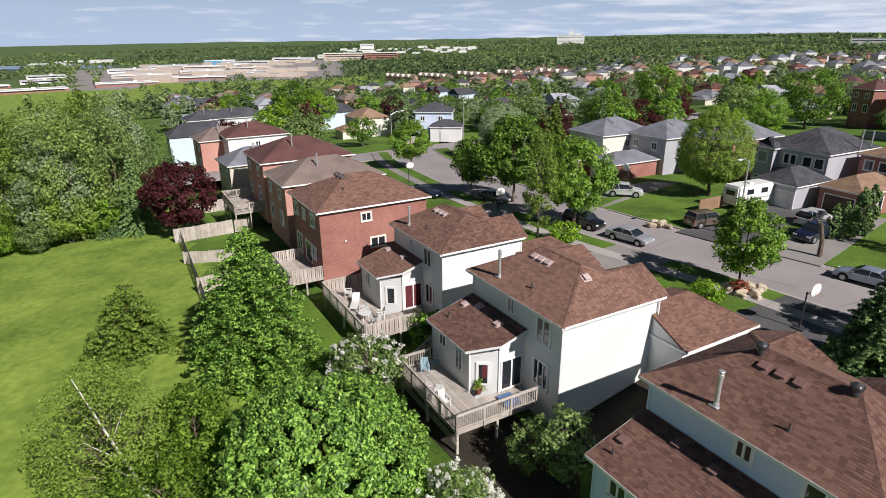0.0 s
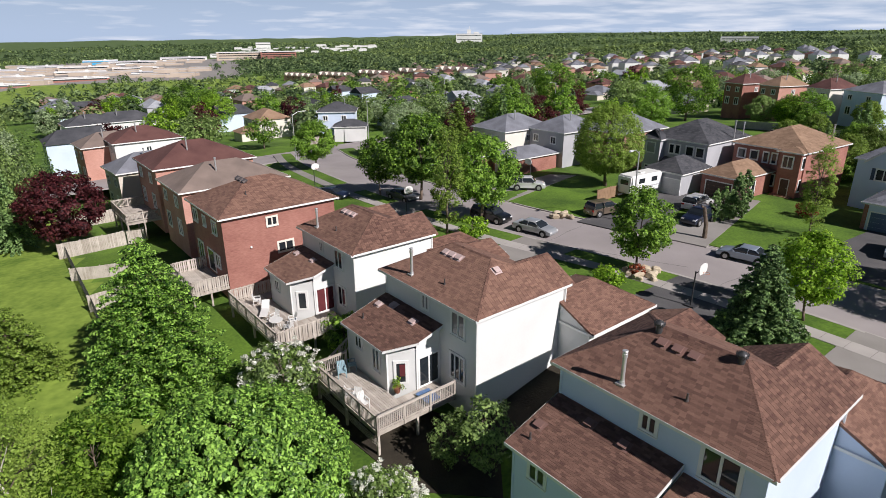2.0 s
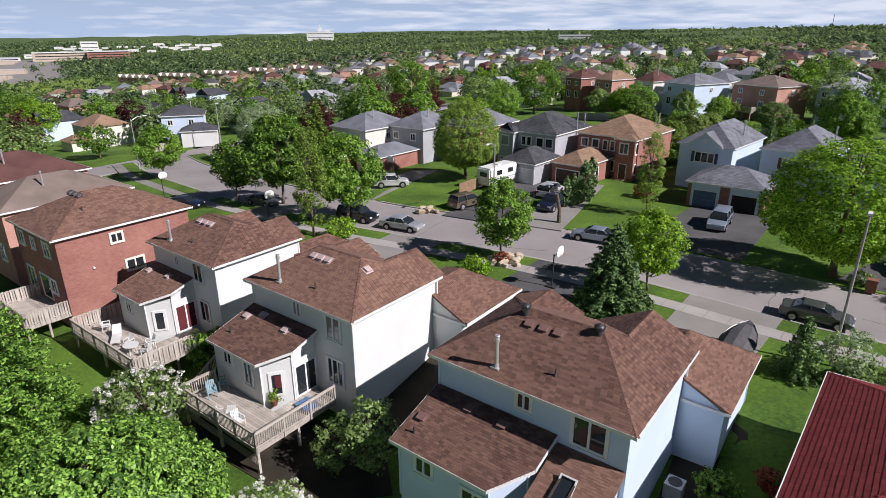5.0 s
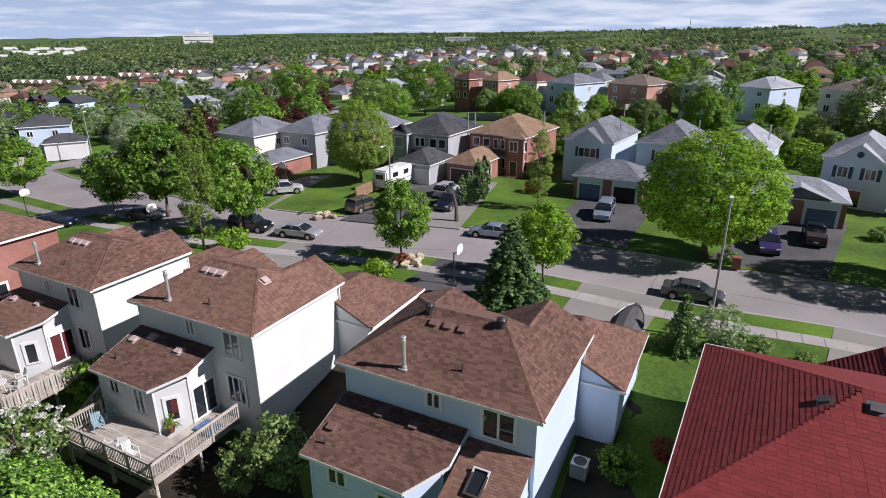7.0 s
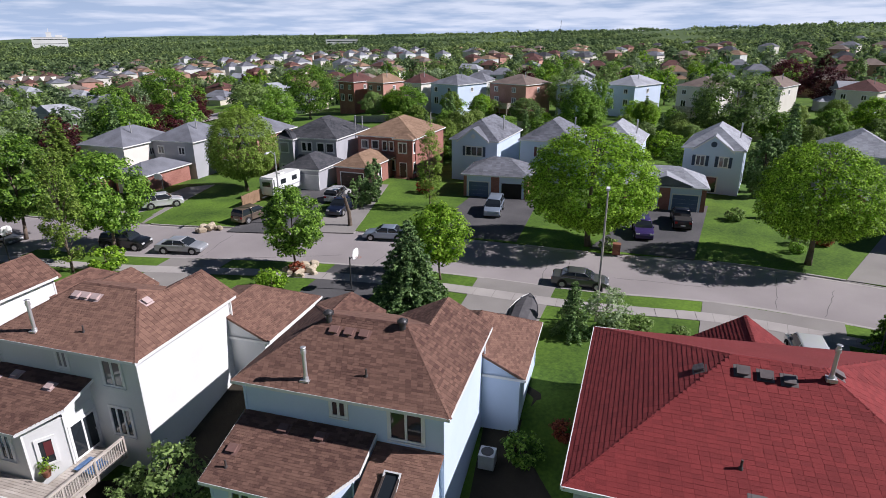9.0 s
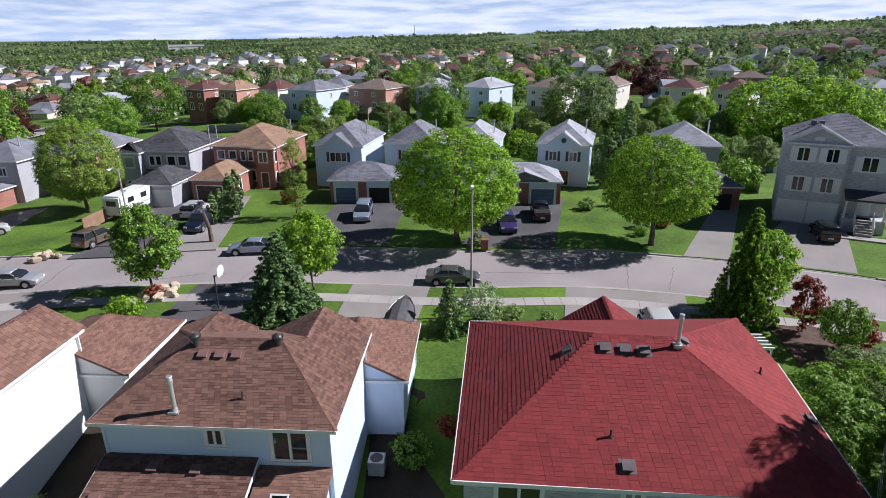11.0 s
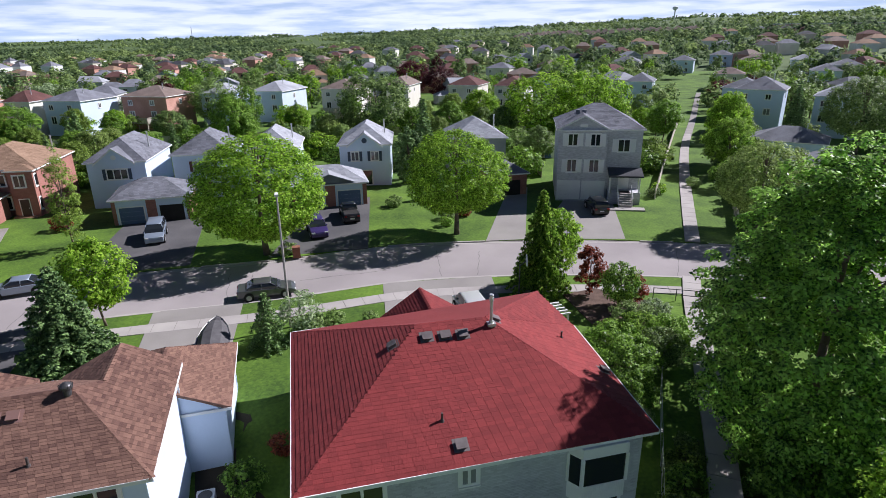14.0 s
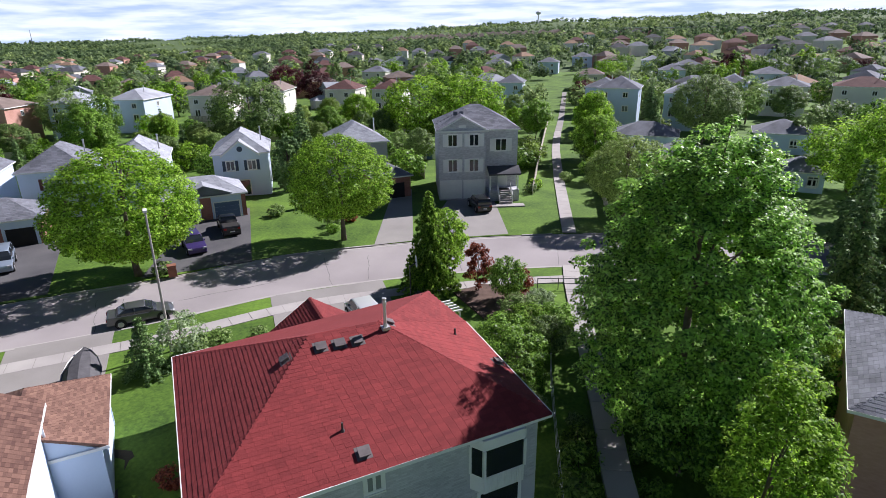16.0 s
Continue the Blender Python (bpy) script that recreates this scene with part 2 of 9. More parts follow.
class Geo:
    """Collects vertices and faces of one part."""
    def __init__(self):
        self.v, self.f = [], []

    def poly(self, *pts):
        k = len(self.v)
        self.v += [tuple(p) for p in pts]
        self.f.append(tuple(range(k, k + len(pts))))
        return self

    def box(self, x0, x1, y0, y1, z0, z1):
        k = len(self.v)
        self.v += [(x, y, z) for z in (z0, z1) for x, y in ((x0, y0), (x1, y0), (x1, y1), (x0, y1))]
        self.f += [(k, k + 3, k + 2, k + 1), (k + 4, k + 5, k + 6, k + 7)] + [(k + i, k + (i + 1) % 4, k + 4 + (i + 1) % 4, k + 4 + i) for i in range(4)]
        return self

    def prism(self, pts, z0, z1):
        """Upright prism over a plan polygon (counter-clockwise)."""
        k, n = len(self.v), len(pts)
        self.v += [(x, y, z0) for x, y in pts] + [(x, y, z1) for x, y in pts]
        self.f += [tuple(k + n - 1 - i for i in range(n)), tuple(k + n + i for i in range(n))]
        self.f += [(k + i, k + (i + 1) % n, k + n + (i + 1) % n, k + n + i) for i in range(n)]
        return self

    def rod(self, a, b, r0, r1=None, n=8):
        r1 = r0 if r1 is None else r1
        a, b = Vector(a), Vector(b)
        q = (b - a).to_track_quat("Z", "Y")
        k = len(self.v)
        for c, r in ((a, r0), (b, r1)):
            for i in range(n):
                t = 2 * math.pi * i / n
                self.v.append(tuple(c + q @ Vector((r * math.cos(t), r * math.sin(t), 0))))
        self.f += [(k + i, k + (i + 1) % n, k + n + (i + 1) % n, k + n + i) for i in range(n)]
        self.f += [tuple(k + n - 1 - i for i in range(n)), tuple(k + n + i for i in range(n))]
        return self

    def slab(self, pts, thick):
        """A plate: the polygon pts on top, with thickness below along -z."""
        k, n = len(self.v), len(pts)
        self.v += [tuple(p) for p in pts] + [(p[0], p[1], p[2] - thick) for p in pts]
        self.f += [tuple(range(k, k + n)), tuple(k + 2 * n - 1 - i for i in range(n))]
        self.f += [(k + (i + 1) % n, k + i, k + n + i, k + n + (i + 1) % n) for i in range(n)]
        return self


def part(name, geo, mat, parent, label="", smooth=False):
    me = geo if isinstance(geo, bpy.types.Mesh) else mesh_from(name, geo.v, geo.f, smooth)
    if mat is not None and not me.materials:
        me.materials.append(mat)
    ob = new(name, me)
    ob.parent = parent
    return tagged(ob, label)


def solid(name, geo, mat, label, category, m=None, kind="", group="", smooth=False):
    """A thing that is one mesh."""
    me = geo if isinstance(geo, bpy.types.Mesh) else mesh_from(name, geo.v, geo.f, smooth)
    me.materials.append(mat)
    ob = new(name, me)
    if m is not None:
        ob.matrix_world = m
    return tagged(ob, label, category, group, kind)


BOX = {}
def unit_window(w, h, panes=2, arch=False):
    """Shared meshes of a window: frame, pane and sill, upright in the xz plane, looking to -y."""
    key = (round(w, 2), round(h, 2), panes)
    if key not in BOX:
        fr = Geo()
        b = 0.11
        # one frame with its mullions: a lattice of bars round the openings
        xs = [-0.06, b] + [q for i in range(1, panes) for q in (w * i / panes - b / 2, w * i / panes + b / 2)] + [w - b, w + 0.06]
        zs = [0.0, b, h - b, h + 0.06]
        nx = len(xs)
        fr.v = [(x_, y_, z_) for y_ in (-0.05, 0.03) for z_ in zs for x_ in xs]
        at = lambda i, j, k: (k * 4 + j) * nx + i
        bar = lambda i, j: 0 <= i < nx - 1 and 0 <= j < 3 and (j != 1 or i % 2 == 0)
        fr.f = []
        for i in range(nx - 1):
            for j in range(3):
                if not bar(i, j):
                    continue
                fr.f += [(at(i, j, 0), at(i + 1, j, 0), at(i + 1, j + 1, 0), at(i, j + 1, 0)), (at(i, j, 1), at(i, j + 1, 1), at(i + 1, j + 1, 1), at(i + 1, j, 1))]
                if not bar(i - 1, j):
                    fr.f.append((at(i, j, 0), at(i, j + 1, 0), at(i, j + 1, 1), at(i, j, 1)))
                if not bar(i + 1, j):
                    fr.f.append((at(i + 1, j, 0), at(i + 1, j, 1), at(i + 1, j + 1, 1), at(i + 1, j + 1, 0)))
                if not bar(i, j - 1):
                    fr.f.append((at(i, j, 0), at(i, j, 1), at(i + 1, j, 1), at(i + 1, j, 0)))
                if not bar(i, j + 1):
                    fr.f.append((at(i, j + 1, 0), at(i + 1, j + 1, 0), at(i + 1, j + 1, 1), at(i, j + 1, 1)))
        pn = Geo().box(b * 0.9, w - b * 0.9, -0.012, 0.012, b * 0.9, h - b * 0.9)
        sl = Geo().box(-0.06, w + 0.06, -0.10, 0.03, -0.06, 0)
        BOX[key] = (mesh_from("window_frame", fr.v, fr.f), mesh_from("pane", pn.v, pn.f), mesh_from("window_sill", sl.v, sl.f))
    return BOX[key]


def window(parent, x, y, z, w, h, face, panes=2, shutters=None, trim=M_TRIM, leaf=0.38):
    """A window on a wall. face: '-y', '+y', '-x' or '+x', the way it looks; x, y, z its lower corner as one looks at it."""
    fr, pn, sl = unit_window(w, h, panes)
    rz = {"-y": 0, "+x": 90, "+y": 180, "-x": -90}[face]
    ob = part("window", fr, trim, parent)
    ob.matrix_local = pose(x, y, z, 0, 0, rz)
    p = part("pane", pn, M_GLASS, ob)
    part("window_sill", sl, trim, ob)
    if shutters:
        for x0 in (-0.04 - leaf, w + 0.04):
            n = max(2, int(h / 0.12))
            prof = [(0.0, 0.0)] + [q for i in range(n) for q in ((-0.072, h * i / n), (-0.056, h * (i + 0.95) / n))] + [(-0.06, h), (0.0, h)]
            g, k = Geo(), len(prof)
            g.v = [(x, y_, z_) for x in (x0, x0 + leaf) for y_, z_ in prof]
            g.f = [(i, (i + 1) % k, k + (i + 1) % k, k + i) for i in range(k)] + [tuple(range(k))[::-1], tuple(range(k, 2 * k))]
            part("shutter", g, shutters, ob)
    return ob


def door(parent, x, y, z, w, h, face, mat, glazed=False, name="door"):
    rz = {"-y": 0, "+x": 90, "+y": 180, "-x": -90}[face]
    g = Geo().box(-0.08, 0, -0.05, 0.05, 0, h + 0.08).box(w, w + 0.08, -0.05, 0.05, 0, h + 0.08).box(0, w, -0.05, 0.05, h, h + 0.08)
    fr = part(name, g, M_TRIM, parent)
    fr.matrix_local = pose(x, y, z, 0, 0, rz)
    if glazed:
        part("pane", Geo().box(0.07, w - 0.07, -0.015, 0.015, 0.12, h - 0.07), M_GLASS, fr)
        g = Geo().box(0, 0.07, -0.03, 0.03, 0, h).box(w - 0.07, w, -0.03, 0.03, 0, h).box(0.07, w - 0.07, -0.03, 0.03, 0, 0.12).box(0.07, w - 0.07, -0.03, 0.03, h - 0.07, h)
        part("leaf", g, M_TRIM, fr)
    else:
        g = Geo().box(0.003, w - 0.003, -0.02, 0.025, 0.005, h - 0.003)
        for a in (0.1, 0.55):
            for b in (0.08, 0.54):
                g.box(w * b, w * (b + 0.38), -0.03, -0.02, h * a, h * (a + 0.36))
        part("leaf", g, mat, fr)
    part("handle", Geo().box(w - 0.14, w - 0.08, -0.09, -0.02, h * 0.46, h * 0.52), M_METAL, fr)
    return fr


def garage_door(parent, x, y, z, w, h, face, mat):
    rz = {"-y": 0, "+x": 90, "+y": 180, "-x": -90}[face]
    g = Geo().box(-0.12, 0, -0.04, 0.06, 0, h + 0.12).box(w, w + 0.12, -0.04, 0.06, 0, h + 0.12).box(0, w, -0.04, 0.06, h, h + 0.12)
    fr = part("garage_door", g, M_TRIM, parent)
    fr.matrix_local = pose(x, y, z, 0, 0, rz)
    for i in range(4):
        g = Geo().box(0.004, w - 0.004, 0.0, 0.04, i * h / 4 + 0.006, (i + 1) * h / 4 - 0.006)
        k = max(2, round(w / 0.6))
        for j in range(k):
            g.box(w * (j + 0.12) / k, w * (j + 0.88) / k, -0.014, 0.0, i * h / 4 + 0.09, (i + 1) * h / 4 - 0.09)
        part("panel", g, mat, fr)
    return fr


def hip_faces(x0, x1, y0, y1, z, rise, inset=None, along=None, gable=()):
    """Roof polygons of a hip roof over an eave rectangle; gable: ends ('lo', 'hi') that stand upright."""
    w, d = x1 - x0, y1 - y0
    along = along or ("x" if w >= d else "y")
    if along == "x":
        i0 = 0 if "lo" in gable else (inset if inset is not None else min(d / 2, w / 2 - 0.05))
        i1 = 0 if "hi" in gable else (inset if inset is not None else min(d / 2, w / 2 - 0.05))
        a, b = (x0 + i0, (y0 + y1) / 2, z + rise), (x1 - i1, (y0 + y1) / 2, z + rise)
        c = [(x0, y0, z), (x1, y0, z), (x1, y1, z), (x0, y1, z)]
    else:
        i0 = 0 if "lo" in gable else (inset if inset is not None else min(w / 2, d / 2 - 0.05))
        i1 = 0 if "hi" in gable else (inset if inset is not None else min(w / 2, d / 2 - 0.05))
        a, b = ((x0 + x1) / 2, y0 + i0, z + rise), ((x0 + x1) / 2, y1 - i1, z + rise)
        c = [(x1, y0, z), (x1, y1, z), (x0, y1, z), (x0, y0, z)]
    out = [[c[0], c[1], b, a], [c[2], c[3], a, b]]
    if i0:
        out.append([c[3], c[0], a])
    if i1:
        out.append([c[1], c[2], b])
    gables = ([[c[3], c[0], a]] if not i0 else []) + ([[c[1], c[2], b]] if not i1 else [])
    return out, gables, (a, b)


def eave_trim(parent, x0, x1, y0, y1, z, mat=M_TRIM, name="fascia", sides="-x+x-y+y"):
    """A board along each eave, and the soffit under them."""
    t, h = 0.03, 0.14
    for side, q in (("-y", (x0, x1, y0 - t, y0)), ("+y", (x0, x1, y1, y1 + t)), ("-x", (x0 - t, x0, y0 - t, y1 + t)), ("+x", (x1, x1 + t, y0 - t, y1 + t))):
        if side in sides:
            part(name, Geo().box(*q, z - h, z + 0.012), mat, parent)
    return part("soffit", Geo().box(x0 + 0.01, x1 - 0.01, y0 + 0.01, y1 - 0.01, z - h - 0.02, z - h), mat, parent)
# ---- ground, road and walks
ROAD = [(-6.5, 121), (-3.5, 108), (1.5, 94.5), (8.3, 78.5), (16.8, 63.4), (29.1, 48.6), (36.6, 37.6), (42.6, 26.1), (48.6, 16.6), (52.2, 6.5), (54.6, -5), (55.2, -16), (53.5, -30), (49, -46), (41, -66), (30, -95)]
HALF = 4.6


def spline(pts, step=1.5):
    """Smooth line through plan points, about evenly spaced."""
    out, p = [], [Vector(q) for q in pts]
    p = [2 * p[0] - p[1]] + p + [2 * p[-1] - p[-2]]
    for i in range(1, len(p) - 2):
        a, b, c, d = p[i - 1:i + 3]
        n = max(1, int((c - b).length / step))
        for k in range(n):
            t = k / n
            out.append(0.5 * ((2 * b) + (c - a) * t + (2 * a - 5 * b + 4 * c - d) * t * t + (3 * b - a - 3 * c + d) * t ** 3))
    out.append(p[-2])
    return out


def offset(line, off):
    """The line moved sideways; to the left of its way for positive off."""
    out = []
    for i, q in enumerate(line):
        t = (line[min(i + 1, len(line) - 1)] - line[max(i - 1, 0)]).normalized()
        out.append(q + Vector((-t.y, t.x)) * off)
    return out


def strip(line, a, b, z, geo=None, thick=0.25, skip=None):
    """A raised band between two offsets of a line."""
    g = geo or Geo()
    la, lb = offset(line, a), offset(line, b)
    for i in range(len(line) - 1):
        if skip and skip(line[i]):
            continue
        g.slab([(*p, z + float(grade(p[0], p[1]))) for p in (lb[i], lb[i + 1], la[i + 1], la[i])], thick)
    return g


CENTRE = spline(ROAD)
CARR = np.array([tuple(q) for q in CENTRE])


def smooth01(x, a, b):
    t = np.clip((x - a) / (b - a), 0, 1)
    return t * t * (3 - 2 * t)


def grade(x, y):
    """The street falls gently to the north."""
    u = np.asarray(x, float) * 0.492 - np.asarray(y, float) * 0.870
    return -0.05 * np.clip(-u - 52, 0, 130)


def lie(x, y):
    """Height of the ground, without the road's cut."""
    x, y = np.asarray(x, float), np.asarray(y, float)
    r, az = np.hypot(x, y), np.degrees(np.arctan2(x, y))
    u, v = x * 0.492 - y * 0.870, x * 0.870 + y * 0.492     # along the street, towards it
    near = 1 - smooth01(r, 160, 700)
    z = 0.1 + grade(x, y) * near
    z = z - 2.0 * (1 - smooth01(v, 16.5, 30.0)) * (1 - 0.55 * smooth01(u, 6, 15)) * near
    z = z - 4.5 * (1 - smooth01(v, -75.0, 6.0)) * near
    ridge = np.interp(az, [-180, -60, -36, -19, 0, 21, 38, 60, 74, 90, 98, 117, 140, 180], [-76, -76, -57, -37, -27, -3, -1, 15, 29, 48, 62, 73, 50, -40])
    valley = np.interp(az, [-180, -60, -36, -10, 12, 30, 60, 78, 100, 120, 140, 180], [-45, -45, -42, -34, -18, -9, -1, 7, 15, 20, 20, -30])
    z = z + (valley - 0.1) * smooth01(r, 130, 700) + (ridge - valley) * smooth01(r, 900, 2300)
    z = z + 4.0 * np.sin(az * 1.9 + r * 0.004) * np.sin(az * 0.83 + 1.0) * smooth01(r, 1300, 2200)
    return z + 0.12 * np.sin(x * 0.13 + 1) * np.sin(y * 0.11) * smooth01(r, 5, 30) * smooth01(np.abs(v - 40), 25, 60)


def road_gap(x, y):
    out = np.full(np.shape(x), 1e9)
    for q in CARR:
        np.minimum(out, np.hypot(x - q[0], y - q[1]), out)
    return out


def axis(lo, hi, far):
    a = list(np.arange(lo, hi + 0.1, 1.25))
    s, q = 1.25, a[-1]
    up = []
    while q < far:
        s *= 1.13
        q += s
        up.append(q)
    s, q, dn = 1.25, a[0], []
    while q > -far:
        s *= 1.13
        q -= s
        dn.append(q)
    return np.array(dn[::-1] + a + up)


def build_ground():
    xs, ys = axis(-45, 75, 4700), axis(-40, 110, 4700)
    X, Y = np.meshgrid(xs, ys)
    Z = lie(X, Y)
    near = (np.abs(X) < 300) & (np.abs(Y) < 300)
    gap = np.full(X.shape, 1e9)
    gap[near] = road_gap(X[near], Y[near])
    Z = Z - 0.5 * (gap < HALF + 0.9)
    nx, ny = len(xs), len(ys)
    verts = np.stack([X, Y, Z], -1).reshape(-1, 3).tolist()
    faces = [(j * nx + i, j * nx + i + 1, (j + 1) * nx + i + 1, (j + 1) * nx + i) for j in range(ny - 1) for i in range(nx - 1)]
    return mesh_from("ground", verts, faces, True)


CROSS = spline([(-60, 87), (-32, 104), (-6.5, 121), (8, 131), (40, 153), (90, 185)])
CARR = np.array([tuple(q) for q in CENTRE + CROSS])
ground = tagged(new("ground", build_ground()), "green grassy ground of lawns, meadow and distant hills", "ground", kind="structure")
ground.data.materials.append(M_GRASS)
ground.data.materials.append(M_FLOOR)
ground.data.materials.append(M_MEADOW)
ground.data.materials.append(M_DRIVE2)
cen = np.array([tuple(f.center) for f in ground.data.polygons])
rad_, az_ = np.hypot(cen[:, 0], cen[:, 1]), np.degrees(np.arctan2(cen[:, 0], cen[:, 1]))
wooded = (rad_ > 300) & ~((az_ < 2) & (rad_ < 900)) & ((rad_ > 900) | (np.sin(cen[:, 0] * 0.021) * np.sin(cen[:, 1] * 0.017) < 0.55))
v_ = cen[:, 0] * 0.870 + cen[:, 1] * 0.492
meadow = (v_ < 5.5 + 0.8 * np.sin(cen[:, 1] * 0.7)) & (rad_ < 300) & (cen[:, 1] > -5)
ground.data.polygons.foreach_set("material_index", np.where((az_ > -31) & (az_ < -9) & (rad_ > 840) & (rad_ < 1430), 3, np.where(wooded, 1, np.where(meadow | ((az_ < -6) & (rad_ > 430) & (rad_ < 840)), 2, 0))).astype(np.int32))


def drive_gap(line_pt):
    return any(abs((Vector(line_pt) - Vector(c)).length) < r for c, r in KERB_CUTS)


# driveways: plan corners and surface; the first two corners lie at the kerb
DRIVES = [
    ("far", M_DRIVE2, [(15.2, 73.4), (19.3, 68.2), (29.8, 77.5), (26.4, 80.2)]),
    ("far", M_DRIVE, [(24.6, 58.9), (28.6, 54.0), (41.0, 63.0), (37.5, 67.5)]),
    ("far", M_DRIVE2, [(30.6, 52.8), (33.9, 48.9), (46.3, 59.6), (43.2, 63.4)]),
    ("far", M_DRIVE, [(39.2, 43.7), (44.0, 35.1), (55.5, 41.6), (51.4, 49.4)]),
    ("far", M_DRIVE, [(47.4, 28.9), (51.8, 20.4), (66.3, 25.6), (62.9, 32.0)]),
    ("far", M_DRIVE2, [(56.3, 9.3), (57.7, 5.4), (74.8, 7.0), (73.9, 9.8)]),
    ("far", M_DRIVE2, [(58.0, 4.7), (59.8, -4.6), (75.0, -3.6), (73.0, 2.4)]),
    ("near", M_DRIVE, [(28.3, 36.5), (24.6, 41.2), (15.0, 36.0), (18.0, 30.6)]),
    ("near", M_DRIVE2, [(37.0, 25.4), (33.5, 31.0), (23.5, 25.4), (26.3, 20.4)]),
    ("near", M_DRIVE2, [(20.9, 50.3), (17.3, 55.0), (9.0, 49.5), (11.5, 44.5)]),
    ("near", M_DRIVE2, [(47.0, 7.2), (43.0, 15.8), (30.5, 11.0), (33.5, 3.0)]),
    ("near", M_DRIVE2, [(9.4, 67.3), (6.5, 72.4), (-3.5, 66.5), (-0.8, 61.5)]),
    ("near", M_DRIVE2, [(2.3, 80.5), (-0.3, 86.0), (-12.5, 80.0), (-10.0, 74.5)]),
]
KERB_CUTS = [((Vector(p[0]) + Vector(p[1])) / 2, (Vector(p[0]) - Vector(p[1])).length / 2 + 0.2) for _, _, p in DRIVES] + [(Vector((60.4, -10.3)), 1.4), (Vector((50.2, -9.0)), 1.4)]
for line, end in ((CENTRE, None), (CROSS, None)):
    solid("road", strip(line, HALF - 0.002, -HALF + 0.002, 0.0 if line is CENTRE else 0.012), M_ROAD, "worn pale grey asphalt residential street", "road", kind="structure")


def edge_cut(off):
    pts = offset(CENTRE, off)
    look_up = {tuple(round(c, 3) for c in CENTRE[i]): pts[i] for i in range(len(CENTRE))}
    return lambda q: drive_gap(look_up[tuple(round(c, 3) for c in q)])


for s in (1, -1):
    cut = edge_cut(s * HALF)
    a, b = (HALF + 0.2, HALF) if s > 0 else (-HALF, -HALF - 0.2)
    solid("kerb", strip(CENTRE, a, b, 0.13, skip=cut), M_CONC, "low pale concrete kerb along the street", "kerb", kind="structure")
    a, b = (HALF + 0.2, HALF) if s > 0 else (-HALF, -HALF - 0.2)
    solid("dropped_kerb", strip(CENTRE, a, b, 0.04, skip=lambda q: not cut(q)), M_CONC, "dropped concrete kerb at the driveways", "kerb", kind="structure")
    a, b = (HALF - 0.005, HALF - 0.4) if s > 0 else (-HALF + 0.4, -HALF + 0.005)
    solid("gutter", strip(CENTRE, a, b, 0.008), M_CONC, "pale concrete gutter at the street's edge", "kerb", kind="structure")
    a, b = (HALF + 3.2, HALF + 0.2) if s > 0 else (-HALF - 0.2, -HALF - 2.2)
    solid("verge", strip(CENTRE, a, b, 0.112), M_GRASS, "mown grass verge beside the kerb", "verge", kind="structure")


# sidewalk of separate slabs
walk_base = strip(CENTRE, -HALF - 2.2, -HALF - 3.7, 0.118)
sidewalk = solid("sidewalk", walk_base, M_DRIVE2, "pale concrete sidewalk slabs along the street", "sidewalk", kind="structure")
la, lb = offset(CENTRE, -HALF - 2.22), offset(CENTRE, -HALF - 3.68)
for i in range(len(CENTRE) - 1):
    if CENTRE[i].y > 90 or CENTRE[i].y < -30:
        continue
    g = Geo()
    ins = 0.012
    a0, a1, b0, b1 = la[i].lerp(la[i + 1], ins), la[i].lerp(la[i + 1], 1 - ins), lb[i].lerp(lb[i + 1], ins), lb[i].lerp(lb[i + 1], 1 - ins)
    g.slab([(*p, 0.14 + float(grade(p[0], p[1]))) for p in (b0, b1, a1, a0)], 0.08)
    part("slab", g, M_CONC, sidewalk)
for side, mat, pts in DRIVES:
    if side == "far":
        # on to the garage doors
        a, b, c, d = (Vector(p) for p in pts)
        pts = [a, b, b.lerp(c, 1.28), a.lerp(d, 1.28)]
    else:
        # out to the kerb
        a, b, c, d = (Vector(p) for p in pts)
        for _ in range(40):
            if road_gap(np.array([a.x]), np.array([a.y]))[0] > HALF + 0.1:
                a = a + (a - d).normalized() * 0.1
            if road_gap(np.array([b.x]), np.array([b.y]))[0] > HALF + 0.1:
                b = b + (b - c).normalized() * 0.1
        pts = [a, b, c, d]
    q = [Vector(p) for p in pts]
    if (q[1] - q[0]).cross(q[2] - q[0]) < 0:
        q.reverse()
    apron = [(q[0], q[1])]
    g = Geo()
    for i in range(10):
        f0, f1 = i / 10, (i + 1) / 10
        if Vector(pts[0]) == q[0]:
            l0, l1, r0, r1 = q[0].lerp(q[3], f0), q[0].lerp(q[3], f1), q[1].lerp(q[2], f0), q[1].lerp(q[2], f1)
        else:
            l0, l1, r0, r1 = q[3].lerp(q[0], f0), q[3].lerp(q[0], f1), q[2].lerp(q[1], f0), q[2].lerp(q[1], f1)
        z0 = 0.03 if i == 0 else 0.132
        poly = [(*r0, (0.121 if i == 0 else 0.134) + float(grade(r0.x, r0.y))), (*r1, 0.134 + float(grade(r1.x, r1.y))), (*l1, 0.134 + float(grade(l1.x, l1.y))), (*l0, (0.121 if i == 0 else 0.134) + float(grade(l0.x, l0.y)))]
        nn = (Vector(poly[1]) - Vector(poly[0])).cross(Vector(poly[2]) - Vector(poly[0]))
        g.slab(poly if nn.z > 0 else poly[::-1], 0.2)
    solid("driveway", g, mat, "asphalt driveway from the street to a garage", "driveway", kind="structure")

